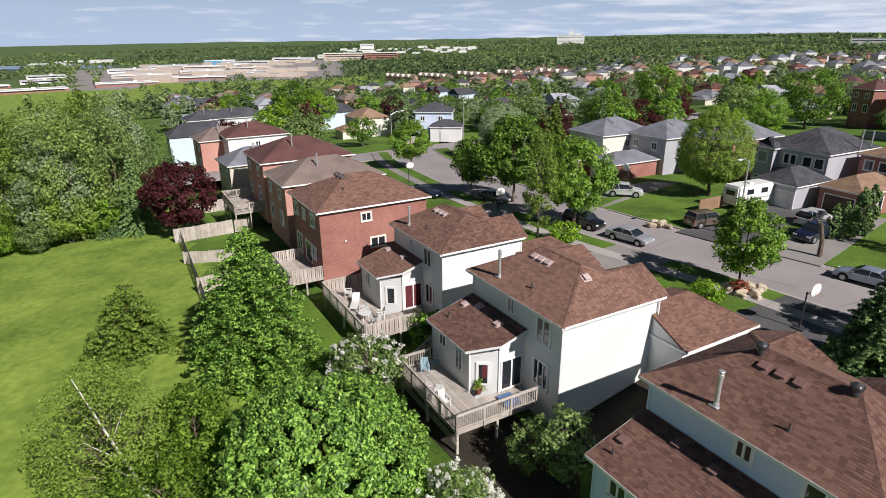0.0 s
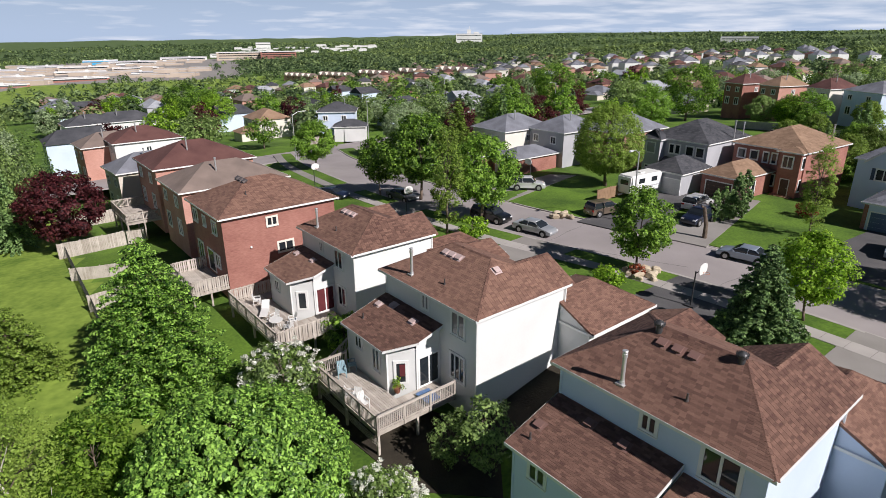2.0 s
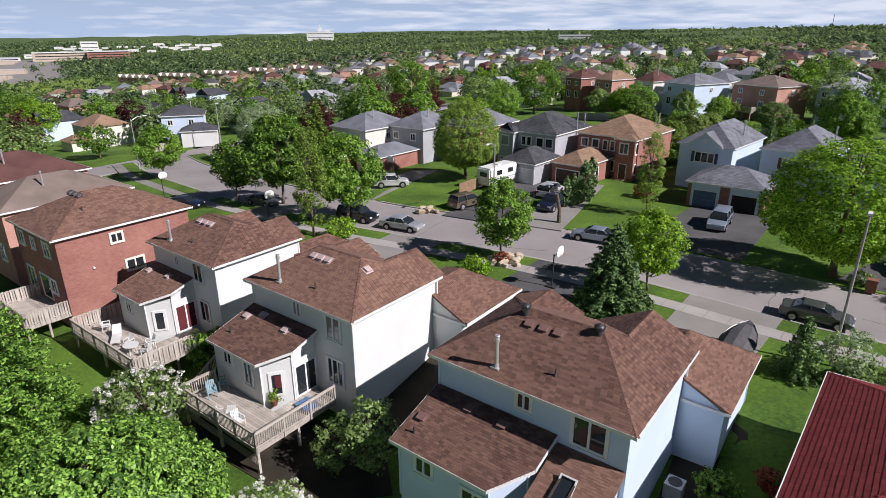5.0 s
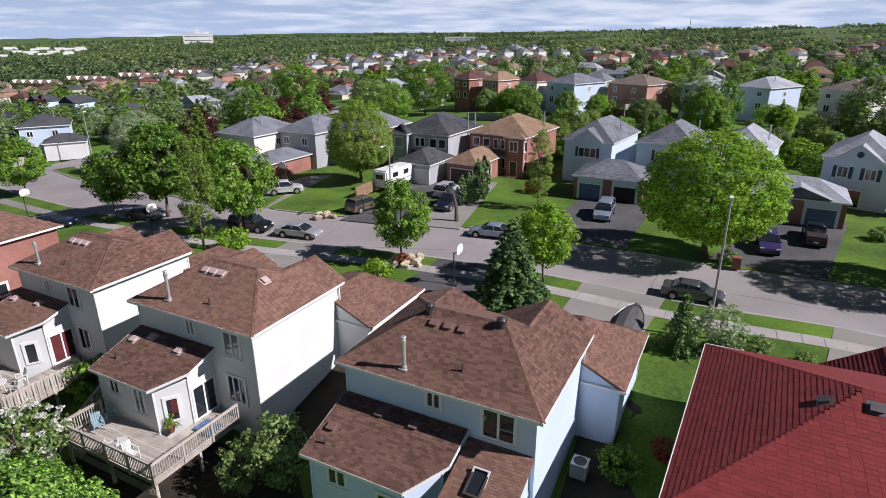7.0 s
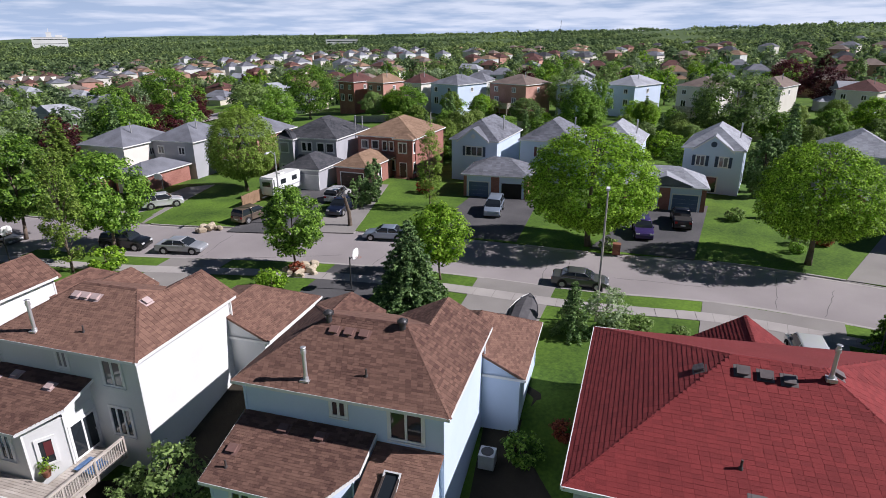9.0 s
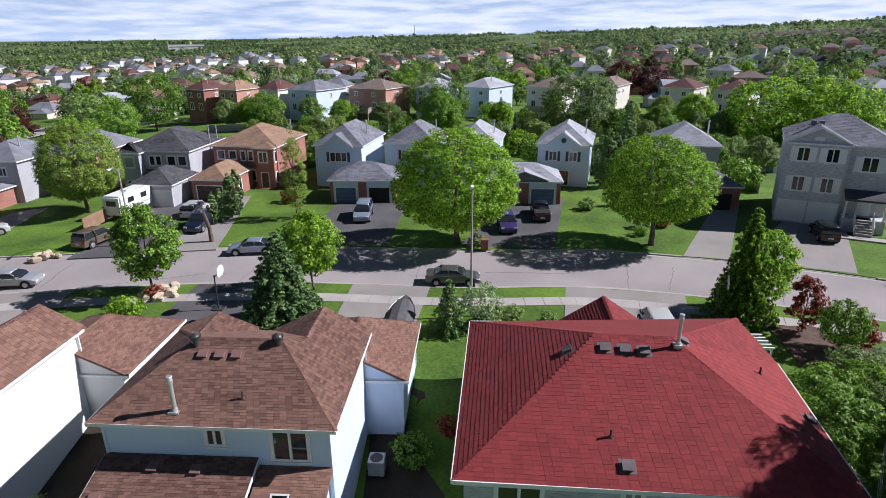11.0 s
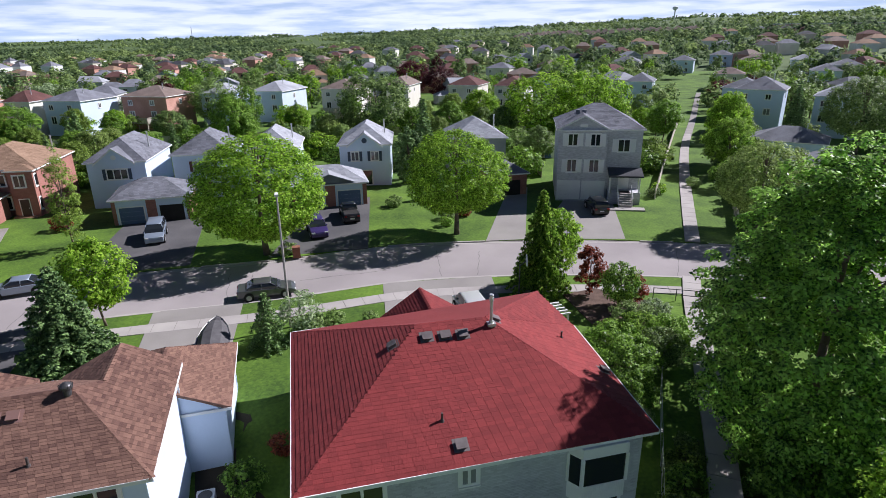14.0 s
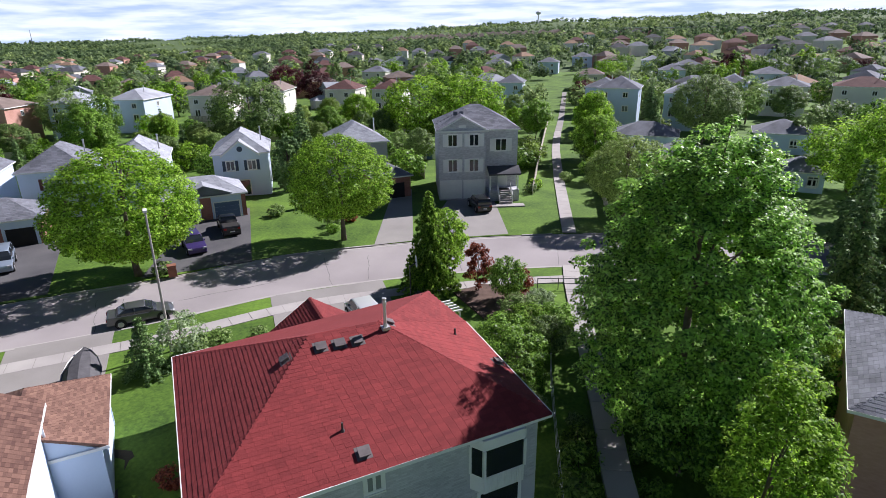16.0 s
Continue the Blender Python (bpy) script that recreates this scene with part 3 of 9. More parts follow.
# footpath between the gardens, crossing the street
pa = spline([(18.0, -7.0), (23.4, -7.3), (29.1, -7.9), (43.8, -8.9), (50.4, -9.6)], 1.6)
pb = spline([(60.1, -11.1), (74.6, -12.6), (91.7, -14.5), (117.8, -18.1), (157, -25.1), (215, -35)], 1.8)
for line in (pa, pb):
    la, lb = offset(line, 0.72), offset(line, -0.72)
    rise = [max(0.12, gz_path + 0.10) for gz_path in (float(lie(q.x, q.y)) for q in line)]
    g = Geo()
    for i in range(len(line) - 1):
        g.slab([(*lb[i], rise[i]), (*lb[i + 1], rise[i + 1]), (*la[i + 1], rise[i + 1]), (*la[i], rise[i])], 0.25)
    fp = solid("footpath", g, M_DRIVE2, "straight concrete footpath between gardens", "footpath", kind="structure")
    for i in range(len(line) - 1):
        if line[i].x > 130:
            break
        a0, a1, b0, b1 = la[i].lerp(la[i + 1], 0.012), la[i].lerp(la[i + 1], 0.988), lb[i].lerp(lb[i + 1], 0.012), lb[i].lerp(lb[i + 1], 0.988)
        part("slab", Geo().slab([(*b0, rise[i] + 0.025), (*b1, rise[i + 1] + 0.025), (*a1, rise[i + 1] + 0.025), (*a0, rise[i] + 0.025)], 0.07), M_CONC, fp)

# tarred cracks across the street
rng = random.Random(12)
for x, y, az, L in ((31.5, 41.2, 66, 7.5), (39.5, 28.3, 60, 8.2), (41.2, 27.0, 58, 5.0), (49.0, 12.4, 72, 8.0), (50.5, 9.0, 80, 6.0), (21.5, 55.2, 52, 8.0), (53.0, 0.5, 88, 8.5), (26.0, 47.5, 130, 9.0), (45.0, 20.0, 150, 8.0), (54.4, -9.0, 96, 8.0)):
    g = Geo()
    t, s = Vector((math.sin(radians(az)), math.cos(radians(az)))), Vector((math.cos(radians(az)), -math.sin(radians(az))))
    pts = [Vector((x, y)) + t * (k * L / 9 - L / 2) + s * rng.uniform(-0.10, 0.10) for k in range(10)]
    for a, b in zip(pts, pts[1:]):
        w = rng.uniform(0.012, 0.026)
        d = (b - a).normalized()
        n = Vector((-d.y, d.x)) * w
        q = [a + n, a - n, b - n, b + n]
        g.slab([(*c, 0.006 + float(grade(c.x, c.y))) for c in q], 0.01)
    solid("road_crack", g, M_CRACK, "thin tarred crack across the asphalt street", "crack", kind="structure")
# ---- plants
def leaf_cloud(rng, centres, radii, per, size, flat=0.6, squash=0.75, outward=None, tri=False, loose=0.42):
    """Small leaves scattered over clumps, facing out of them; returns vertices and faces. tri: three corners a leaf, for trees farther off."""
    n = len(centres) * per
    c = np.repeat(np.asarray(centres), per, 0)
    rr = np.repeat(np.asarray(radii), per)[:, None]
    d = rng.normal(size=(n, 3))
    d[:, 2] += 0.3
    d /= np.linalg.norm(d, axis=1)[:, None]
    p = c + d * rr * (0.4 + 0.6 * rng.random((n, 1)) ** 0.6) * (1, 1, squash)
    nrm = d * 0.5 + (0, 0, flat * 0.8) + rng.normal(size=(n, 3)) * loose
    if outward is not None:
        o = p - outward
        nrm += o / (np.linalg.norm(o, axis=1)[:, None] + 1e-6) * 0.45
    nrm /= np.linalg.norm(nrm, axis=1)[:, None]
    t = np.cross(nrm, rng.normal(size=(n, 3)))
    t /= np.linalg.norm(t, axis=1)[:, None]
    b = np.cross(nrm, t)
    s = (size * (0.65 + 0.7 * rng.random((n, 1))))
    if tri:
        v = np.stack([p - t * s, p + t * s * 0.4 - b * s * 0.66, p + t * s * 0.4 + b * s * 0.66], 1).reshape(-1, 3)
        return v, np.arange(n * 3).reshape(n, 3)
    v = np.stack([p - t * s, p - b * s * 0.55 + nrm * s * 0.12, p + t * s, p + b * s * 0.55 + nrm * s * 0.12], 1).reshape(-1, 3)
    return v, np.arange(n * 4).reshape(n, 4)


def fast_mesh(name, v, f):
    me = bpy.data.meshes.new(name)
    n, k = len(f), f.shape[1]
    me.vertices.add(len(v))
    me.vertices.foreach_set("co", np.asarray(v, np.float32).ravel())
    me.loops.add(n * k)
    me.loops.foreach_set("vertex_index", f.ravel().astype(np.int32))
    me.polygons.add(n)
    me.polygons.foreach_set("loop_start", np.arange(0, n * k, k, dtype=np.int32))
    me.polygons.foreach_set("loop_total", np.full(n, k, np.int32))
    me.update(calc_edges=True)
    return me


def crown_points(rng, shape, h0, h1, rad, n):
    """Clump centres of a crown between heights h0 and h1."""
    out, cr = [], []
    span = math.sqrt(rad * (h1 - h0) / 2)
    lobes = rng.normal(size=(9, 3))
    lobes /= np.linalg.norm(lobes, axis=1)[:, None]
    while len(out) < n:
        d = rng.normal(size=3)
        if shape == "dome":
            # spread evenly over the dome
            i = len(out)
            h, a = 1 - 2 * (i + 0.5) / n, i * 2.39996
            d = d * 0.05 + (math.cos(a) * math.sqrt(1 - h * h), math.sin(a) * math.sqrt(1 - h * h), h)
        d /= np.linalg.norm(d)
        bump = 1 + 0.16 * np.max(lobes @ d) ** 3 - 0.13 * np.max(-(lobes @ d)) ** 4 + 0.06 * rng.normal()
        if shape in ("round", "dome"):
            bump = 1 + (bump - 1) * (0.4 if shape == "round" else 0.45)
        k = (0.5 + 0.5 * rng.random() ** (0.4 if shape != "dome" else 0.16)) * bump
        q = d * k
        if shape == "oval":
            z = (h0 + h1) / 2 + q[2] * (h1 - h0) / 2
            taper = 1.0 - 0.25 * max(0, q[2])
        elif shape == "cone":
            t = rng.random() ** 0.75
            z = h1 - t * (h1 - h0)
            a = rng.random() * 6.283
            rr = (0.12 + t) * (0.5 + 0.5 * rng.random() ** 0.4) * bump
            q = np.array([math.cos(a) * rr, math.sin(a) * rr, 0])
            taper = 0.9
        elif shape == "dome":
            z = h0 + (h1 - h0) * (0.42 + q[2] * (0.58 if q[2] > 0 else 0.42))
            taper = 1.0
        else:
            z = (h0 + h1) / 2 + (q[2] + 0.1) * (h1 - h0) / 2
            taper = 1.0 if q[2] > -0.3 else 0.9
        out.append((q[0] * rad * taper, q[1] * rad * taper, z))
        cr.append(min(0.27 * rad, span * math.sqrt((9.5 if shape == "dome" else 6.0) / n)) * (0.7 + 0.6 * rng.random()))
    return np.array(out), np.array(cr)


def limbs(geo, rng, pts, top, base_r, start):
    """Trunk and limbs that reach into some of the clumps."""
    bend = rng.normal(size=2) * 0.12
    line = [(bend[0] * math.sin(3 * k / 6), bend[1] * math.sin(4 * k / 6), top * k / 6) for k in range(7)]
    for k in range(6):
        geo.rod(line[k], line[k + 1], base_r * (1 - 0.13 * k) * (1.25 if k == 0 else 1), base_r * (1 - 0.13 * (k + 1)), 8)
    for q in pts:
        z0 = max(start, min(top * 0.95, q[2] * (0.55 + 0.2 * rng.random())))
        k = min(5, int(z0 / top * 6))
        a, b = Vector(line[k]), Vector(line[k + 1])
        s = a.lerp(b, min(1, max(0, (z0 - a.z) / max(0.01, b.z - a.z))))
        mid = s.lerp(Vector(q), 0.5) + Vector((0, 0, 0.15))
        r = base_r * 0.32
        geo.rod(s, mid, r, r * 0.6, 5)
        geo.rod(mid, q, r * 0.6, r * 0.2, 5)


TREE_MESH = {}
def tree_meshes(key, shape, h0, h1, rad, clumps, per, size, seed, base_r=0.14, flat=0.6, limb_n=16, tri=True, loose=0.42):
    if key not in TREE_MESH:
        rng = np.random.default_rng(seed)
        c, r = crown_points(rng, shape, h0, h1, rad, clumps)
        v, f = leaf_cloud(rng, c, r, per, size, flat, outward=np.array((0, 0, (h0 + h1) / 2)), tri=tri, loose=loose)
        g = Geo()
        limbs(g, rng, c[:limb_n], h1 * 0.86, base_r, h0 * 0.85)
        TREE_MESH[key] = (mesh_from("trunk", g.v, g.f, True), fast_mesh("crown", v, f))
    return TREE_MESH[key]


def spruce_meshes(key, h, rad, seed, tiers=22, per=10, needles=26, size=0.13):
    """A conifer of drooping whorls of boughs."""
    if key not in TREE_MESH:
        rng = np.random.default_rng(seed)
        g = Geo().rod((0, 0, 0), (0, 0, h * 0.6), 0.16, 0.08, 7).rod((0, 0, h * 0.6), (0, 0, h), 0.08, 0.012, 6)
        cs, rs = [], []
        for k in range(tiers):
            t = (k + 0.3) / tiers
            z = h * (0.08 + 0.91 * t)
            reach = rad * (1 - t) ** 0.85 * (0.9 + 0.2 * rng.random()) + 0.08
            m = max(4, int(per * (1 - 0.55 * t)))
            for j in range(m):
                a = 6.283 * (j + rng.random() * 0.7) / m
                L = reach * (0.75 + 0.3 * rng.random())
                steps = max(2, int(L / 0.32))
                for s in range(steps):
                    q = (s + 0.7) / steps
                    cs.append((math.cos(a) * L * q, math.sin(a) * L * q, z - 0.28 * L * q * q + 0.05))
                    rs.append(0.10 + 0.20 * (1 - q * 0.5) * min(1, reach))
                if j % 2 == 0:
                    g.rod((0, 0, z), (math.cos(a) * L * 0.8, math.sin(a) * L * 0.8, z - 0.2 * L), 0.03, 0.01, 4)
        v, f = leaf_cloud(rng, cs, rs, needles, size, 0.45, 0.6, tri=True)
        TREE_MESH[key] = (mesh_from("trunk", g.v, g.f, True), fast_mesh("crown", v, f))
    return TREE_MESH[key]


def tiered_meshes(key, h, rad, seed, tiers=19, per=15, leaves=34, size=0.12):
    """A broad-leaved tree whose boughs lie in drooping tiers with dark gaps between."""
    if key not in TREE_MESH:
        rng = np.random.default_rng(seed)
        g = Geo().rod((0, 0, 0), (0, 0, h * 0.6), 0.22, 0.11, 8).rod((0, 0, h * 0.6), (0, 0, h), 0.11, 0.015, 6)
        cs, rs = [], []
        for k in range(tiers):
            t = (k + 0.2) / tiers
            m = max(5, int(per * (1 - 0.6 * t)))
            for j in range(m):
                a = 6.283 * (j + rng.random() * 0.8) / m
                z = h * (0.03 + 0.96 * t) + rng.uniform(-0.22, 0.22)
                L = (rad * (1 - t) ** 0.66 + 0.12) * (0.78 + 0.3 * rng.random())
                steps = max(2, int(L / 0.46))
                for s in range(steps):
                    q = (s + 0.8) / steps
                    w = 0.28 * L * (1 - q) * rng.uniform(-1, 1)
                    cs.append((math.cos(a) * L * q - math.sin(a) * w, math.sin(a) * L * q + math.cos(a) * w, z + 0.10 * L * q - 0.34 * L * q * q))
                    rs.append(0.26 + 0.16 * rng.random())
                if j % 2 == 0:
                    g.rod((0, 0, z), (math.cos(a) * L * 0.8, math.sin(a) * L * 0.8, z - 0.14 * L), 0.035, 0.01, 4)
        v, f = leaf_cloud(rng, cs, rs, leaves, size, 0.7, 0.42, loose=0.3)
        TREE_MESH[key] = (mesh_from("trunk", g.v, g.f, True), fast_mesh("crown", v, f))
    return TREE_MESH[key]


def gz(x, y):
    return float(lie(x, y))


def plant(name, label, meshes, leaf, x, y, rz=0.0, s=1.0, sz=None, bark=M_BARK, z=None, category="tree", group=""):
    e = thing(name, label, category, Matrix.LocRotScale((x, y, gz(x, y) - 0.05 if z is None else z), Euler((0, 0, rz)), (s, s, sz or s)), group)
    for nm, me, mat in (("trunk", meshes[0], bark), ("crown", meshes[1], leaf)):
        ob = new(nm, me)
        if not me.materials:
            me.materials.append(mat)
        elif me.materials[0] != mat:
            ob.material_slots[0].link = "OBJECT"
            ob.material_slots[0].material = mat
        ob.parent = e
    return e
# ---- houses
U_AZ = 150.5        # the way along the street, clockwise from +y


def plan(x, y, z=0.0, az=U_AZ):
    """Frame whose x runs along the street and whose y runs away from the camera's side."""
    return pose(x, y, z, 0, 0, 90 - az)


def plain_house(name, label, x, y, z, az, w, d, eave, rise, wall, roof, inset=None, along=None, gable=(), over=0.35, wins=(), gar=None, base=None, trim=M_TRIM):
    """Storeyed house. x, y: the front left corner of its eave in plan; eave: height over z. wins: (face, along, sill, width, height, panes, shutters)."""
    h = thing(name, label, "house", plan(x, y, z, az))
    part("wall", Geo().box(over, w - over, over, d - over, -1.5, eave - 0.1), wall, h)
    faces, ends, ridge = hip_faces(0, w, 0, d, eave, rise, inset, along, gable)
    r0 = part("roof", Geo().slab(faces[0], 0.16), roof, h)
    for f in faces[1:]:
        part("roof_slope", Geo().slab(f, 0.16), roof, r0)
    for e in ends:
        c = Vector((w / 2, d / 2, 0))
        g = Geo()
        q = [Vector(p) + (c - Vector(p)).normalized() * 0.0 for p in e]
        ax = 0 if abs(e[0][0] - e[1][0]) < 1e-3 else 1
        pts = []
        for p in q:
            p = Vector(p)
            p[ax] += over * (1 if p[ax] < (w, d)[ax] / 2 else -1)
            pts.append(tuple(p - Vector((0, 0, 0.12))))
        k = Vector((0, 0, 0))
        k[ax] = 0.1 * (1 if pts[0][ax] < (w, d)[ax] / 2 else -1)
        n0 = len(g.v)
        g.v += pts + [tuple(Vector(p) + k) for p in pts]
        g.f += [(0, 1, 2), (5, 4, 3), (0, 3, 4, 1), (1, 4, 5, 2), (2, 5, 3, 0)]
        part("gable", g, wall, h)
    eave_trim(h, 0, w, 0, d, eave - 0.002, trim)
    for face, s, sill, ww, hh, panes, sh in wins:
        if face == "-y":
            window(h, s, over - 0.012, sill, ww, hh, face, panes, sh)
        elif face == "+x":
            window(h, w - over + 0.012, s, sill, ww, hh, face, panes, sh)
        elif face == "-x":
            window(h, over - 0.012, s + ww, sill, ww, hh, face, panes, sh)
    return h
# ---- shingles laid piece by piece
def tab_mesh(w, h, lip=0.016):
    """One asphalt shingle tab: lower edge proud, in the xy plane, y up the slope."""
    z0, z1 = lip, 0.006
    v = [(0, 0, z0), (w, 0, z0), (w, h, z1), (0, h, z1), (0, 0, -0.01), (w, 0, -0.01), (w, h, -0.01), (0, h, -0.01)]
    f = [(0, 1, 2, 3), (4, 5, 1, 0), (5, 6, 2, 1), (7, 4, 0, 3)]
    return v, f


def shingles(parent, face, mat, tab=0.34, course=0.17, singles=0, stagger=True, gap=0.012, seed=1, lift=0.0, lip=0.016):
    """Covers a roof polygon with tabs in courses. The first `singles` tabs are parts of their own, the rest one joined part."""
    rng = random.Random(seed)
    P = [Vector(p) for p in face]
    n = pitch_of(face)
    ex = Vector((0, 0, 1)).cross(n).normalized()
    ey = n.cross(ex)
    o = min(P, key=lambda p: p.z)
    q = [((p - o).dot(ex), (p - o).dot(ey)) for p in P]
    y0, y1 = min(c[1] for c in q), max(c[1] for c in q)
    frame_m = Matrix.Translation(o + n * lift) @ Matrix((ex, ey, n)).transposed().to_4x4()
    shared = {}
    V, F, count, row = [], [], 0, 0
    y = y0
    while y < y1 - 0.02:
        h = min(course, y1 - y)
        ym = y + h / 2
        xs = []
        for i in range(len(q)):
            (ax, ay), (bx, by) = q[i], q[i - 1]
            if (ay > ym) != (by > ym):
                xs.append(ax + (bx - ax) * (ym - ay) / (by - ay))
        xs.sort()
        for a, b in zip(xs[::2], xs[1::2]):
            x = a - (tab / 2 if (row % 2 and stagger) else 0)
            while x < b:
                l, r = max(a, x) + gap / 2, min(b, x + tab) - gap / 2
                if r - l > 0.03:
                    if count < singles and r - l > tab - gap - 0.002:
                        if "m" not in shared:
                            v, f = tab_mesh(tab - gap, course + 0.01, lip)
                            shared["m"] = mesh_from("shingle", v, f)
                            shared["m"].materials.append(mat)
                        ob = new("shingle", shared["m"])
                        ob.parent = parent
                        ob.matrix_local = frame_m @ Matrix.Translation((l, y + rng.uniform(-0.006, 0.006), rng.uniform(0, 0.004)))
                        count += 1
                    else:
                        v, f = tab_mesh(r - l, h + 0.01, lip)
                        k = len(V)
                        dy, dz = rng.uniform(-0.006, 0.006), rng.uniform(0, 0.004)
                        V += [tuple(frame_m @ Vector((c[0] + l, c[1] + y + dy, c[2] + dz))) for c in v]
                        F += [tuple(k + i for i in c) for c in f]
                x += tab
        y += course
        row += 1
    ob = part("shingle_layer", Geo(), mat, parent) if not V else part("shingle_layer", mesh_from("shingle_layer", V, F), mat, parent)
    ob["kind"] = "stuff"
    return count


def ridge_caps(parent, a, b, mat, step=0.26):
    """Bent caps along a ridge or hip."""
    a, b = Vector(a), Vector(b)
    L = (b - a).length
    d = (b - a) / L
    side = d.cross(Vector((0, 0, 1))).normalized()
    g = Geo()
    for i in range(int(L / step)):
        p, q = a + d * (i * step), a + d * min(L, (i + 1) * step + 0.02)
        up0, up1 = Vector((0, 0, 0.036)), Vector((0, 0, 0.022))
        dn = Vector((0, 0, -0.058))
        g.poly(p + up0, q + up1, q + side * 0.13 + dn + up1, p + side * 0.13 + dn + up0)
        g.poly(p + up0, p - side * 0.13 + dn + up0, q - side * 0.13 + dn + up1, q + up1)
        g.poly(p + up0, p + side * 0.13 + dn + up0, p - side * 0.13 + dn + up0)
    ob = part("ridge_cap", g, mat, parent)
    ob["kind"] = "stuff"
    return ob


def on_face(face, x, y):
    """Height of a roof face at a plan point."""
    a, n = Vector(face[0]), pitch_of(face)
    return a.z - (n.x * (x - a.x) + n.y * (y - a.y)) / n.z


def pitch_of(face):
    n = Vector((0, 0, 0))
    for i in range(len(face)):
        n += Vector(face[i - 1]).cross(Vector(face[i]))
    n.normalize()
    return n if n.z > 0 else -n


def box_vent(parent, face, x, y, mat):
    n = pitch_of(face)
    ex = Vector((0, 0, 1)).cross(n).normalized()
    m = Matrix.Translation((x, y, on_face(face, x, y))) @ Matrix((ex, n.cross(ex), n)).transposed().to_4x4()
    g = Geo().box(-0.30, 0.30, -0.28, 0.28, 0.0, 0.022)
    g.prism([(-0.19, -0.17), (0.19, -0.17), (0.17, 0.15), (-0.17, 0.15)], 0.02, 0.12)
    g.box(-0.21, 0.21, -0.21, 0.19, 0.12, 0.155)
    ob = part("roof_vent", g, mat, parent, "small square metal roof vent")
    ob.matrix_local = m
    return ob


def turbine_vent(parent, x, y, z, mat):
    g = Geo().rod((0, 0, -0.25), (0, 0, 0.18), 0.15, 0.15, 14)
    for k, (a, b) in enumerate(((0.15, 0.24), (0.24, 0.24), (0.24, 0.17), (0.17, 0.05))):
        g.rod((0, 0, 0.18 + 0.075 * k), (0, 0, 0.255 + 0.075 * k), a, b, 16)
    for i in range(16):
        t = 6.2832 * i / 16
        g.rod((0.22 * math.cos(t), 0.22 * math.sin(t), 0.2), (0.25 * math.cos(t + 0.3), 0.25 * math.sin(t + 0.3), 0.40), 0.014, 0.014, 4)
    ob = part("turbine_vent", g, mat, parent, "dark round turbine roof vent")
    ob.location = (x, y, z)
    return ob


def flue(parent, face, x, y, h, mat, r=0.09):
    z = on_face(face, x, y)
    g = Geo().rod((0, 0, -0.2), (0, 0, 0.14), r * 1.9, r * 1.25, 14).rod((0, 0, 0.1), (0, 0, h), r, r, 14).rod((0, 0, h - 0.26), (0, 0, h - 0.1), r * 1.35, r * 1.35, 14).rod((0, 0, h + 0.02), (0, 0, h + 0.05), r * 1.5, r * 1.2, 14).rod((0, 0, h - 0.06), (0, 0, h + 0.02), r * 0.8, r * 0.8, 10)
    g.box(-2.4 * r, 2.4 * r, -2.2 * r, 2.2 * r, -0.12, 0.02)
    ob = part("flue_pipe", g, mat, parent, "tall galvanised metal flue pipe")
    ob.location = (x, y, z)
    return ob


def plumbing_stack(parent, face, x, y, mat):
    z = on_face(face, x, y)
    g = Geo().rod((0, 0, -0.1), (0, 0, 0.08), 0.12, 0.06, 10).rod((0, 0, 0.05), (0, 0, 0.36), 0.045, 0.045, 10)
    ob = part("vent_pipe", g, mat, parent, "short plumbing vent stack")
    ob.location = (x, y, z)
    return ob


def siding(geo, p, q, z0, z1, step=0.2, lap=0.018):
    """Horizontal lap boards between two plan points, the outside on the right of p to q."""
    a, b = Vector((p[0], p[1], 0)), Vector((q[0], q[1], 0))
    d = (b - a).normalized()
    o = Vector((d.y, -d.x, 0))
    z = z0
    while z < z1 - 0.01:
        t = min(z + step, z1)
        geo.poly(a + o * lap + Vector((0, 0, z)), b + o * lap + Vector((0, 0, z)), b + o * 0.003 + Vector((0, 0, t)), a + o * 0.003 + Vector((0, 0, t)))
        geo.poly(a + Vector((0, 0, z)), b + Vector((0, 0, z)), b + o * lap + Vector((0, 0, z)), a + o * lap + Vector((0, 0, z)))
        z = t
    return geo


def clad_wall(parent, pts, z0, z1, wall, found_to=None, found=M_FOUND):
    """Walls over a plan polygon (counter-clockwise): a solid core with lap siding on it."""
    part("wall", Geo().prism(pts, z0, z1), found if found_to is None else wall, parent)
    g = Geo()
    for i in range(len(pts)):
        siding(g, pts[i], pts[(i + 1) % len(pts)], z0 if found_to is None else found_to, z1)
    ob = part("siding", g, wall, parent)
    for x, y in pts:
        part("corner_trim", Geo().box(x - 0.055, x + 0.055, y - 0.055, y + 0.055, z0 if found_to is None else found_to, z1), wall, parent)
    return ob


def downspout(parent, x, y, z0, z1, out=(0.3, 0)):
    g = Geo().box(x - 0.04, x + 0.04, y - 0.03, y + 0.03, z0, z1)
    g.rod((x, y, z0 + 0.03), (x + out[0], y + out[1], z0 - 0.04), 0.04, 0.04, 6)
    return part("downspout", g, M_TRIM, parent, "white metal downspout")


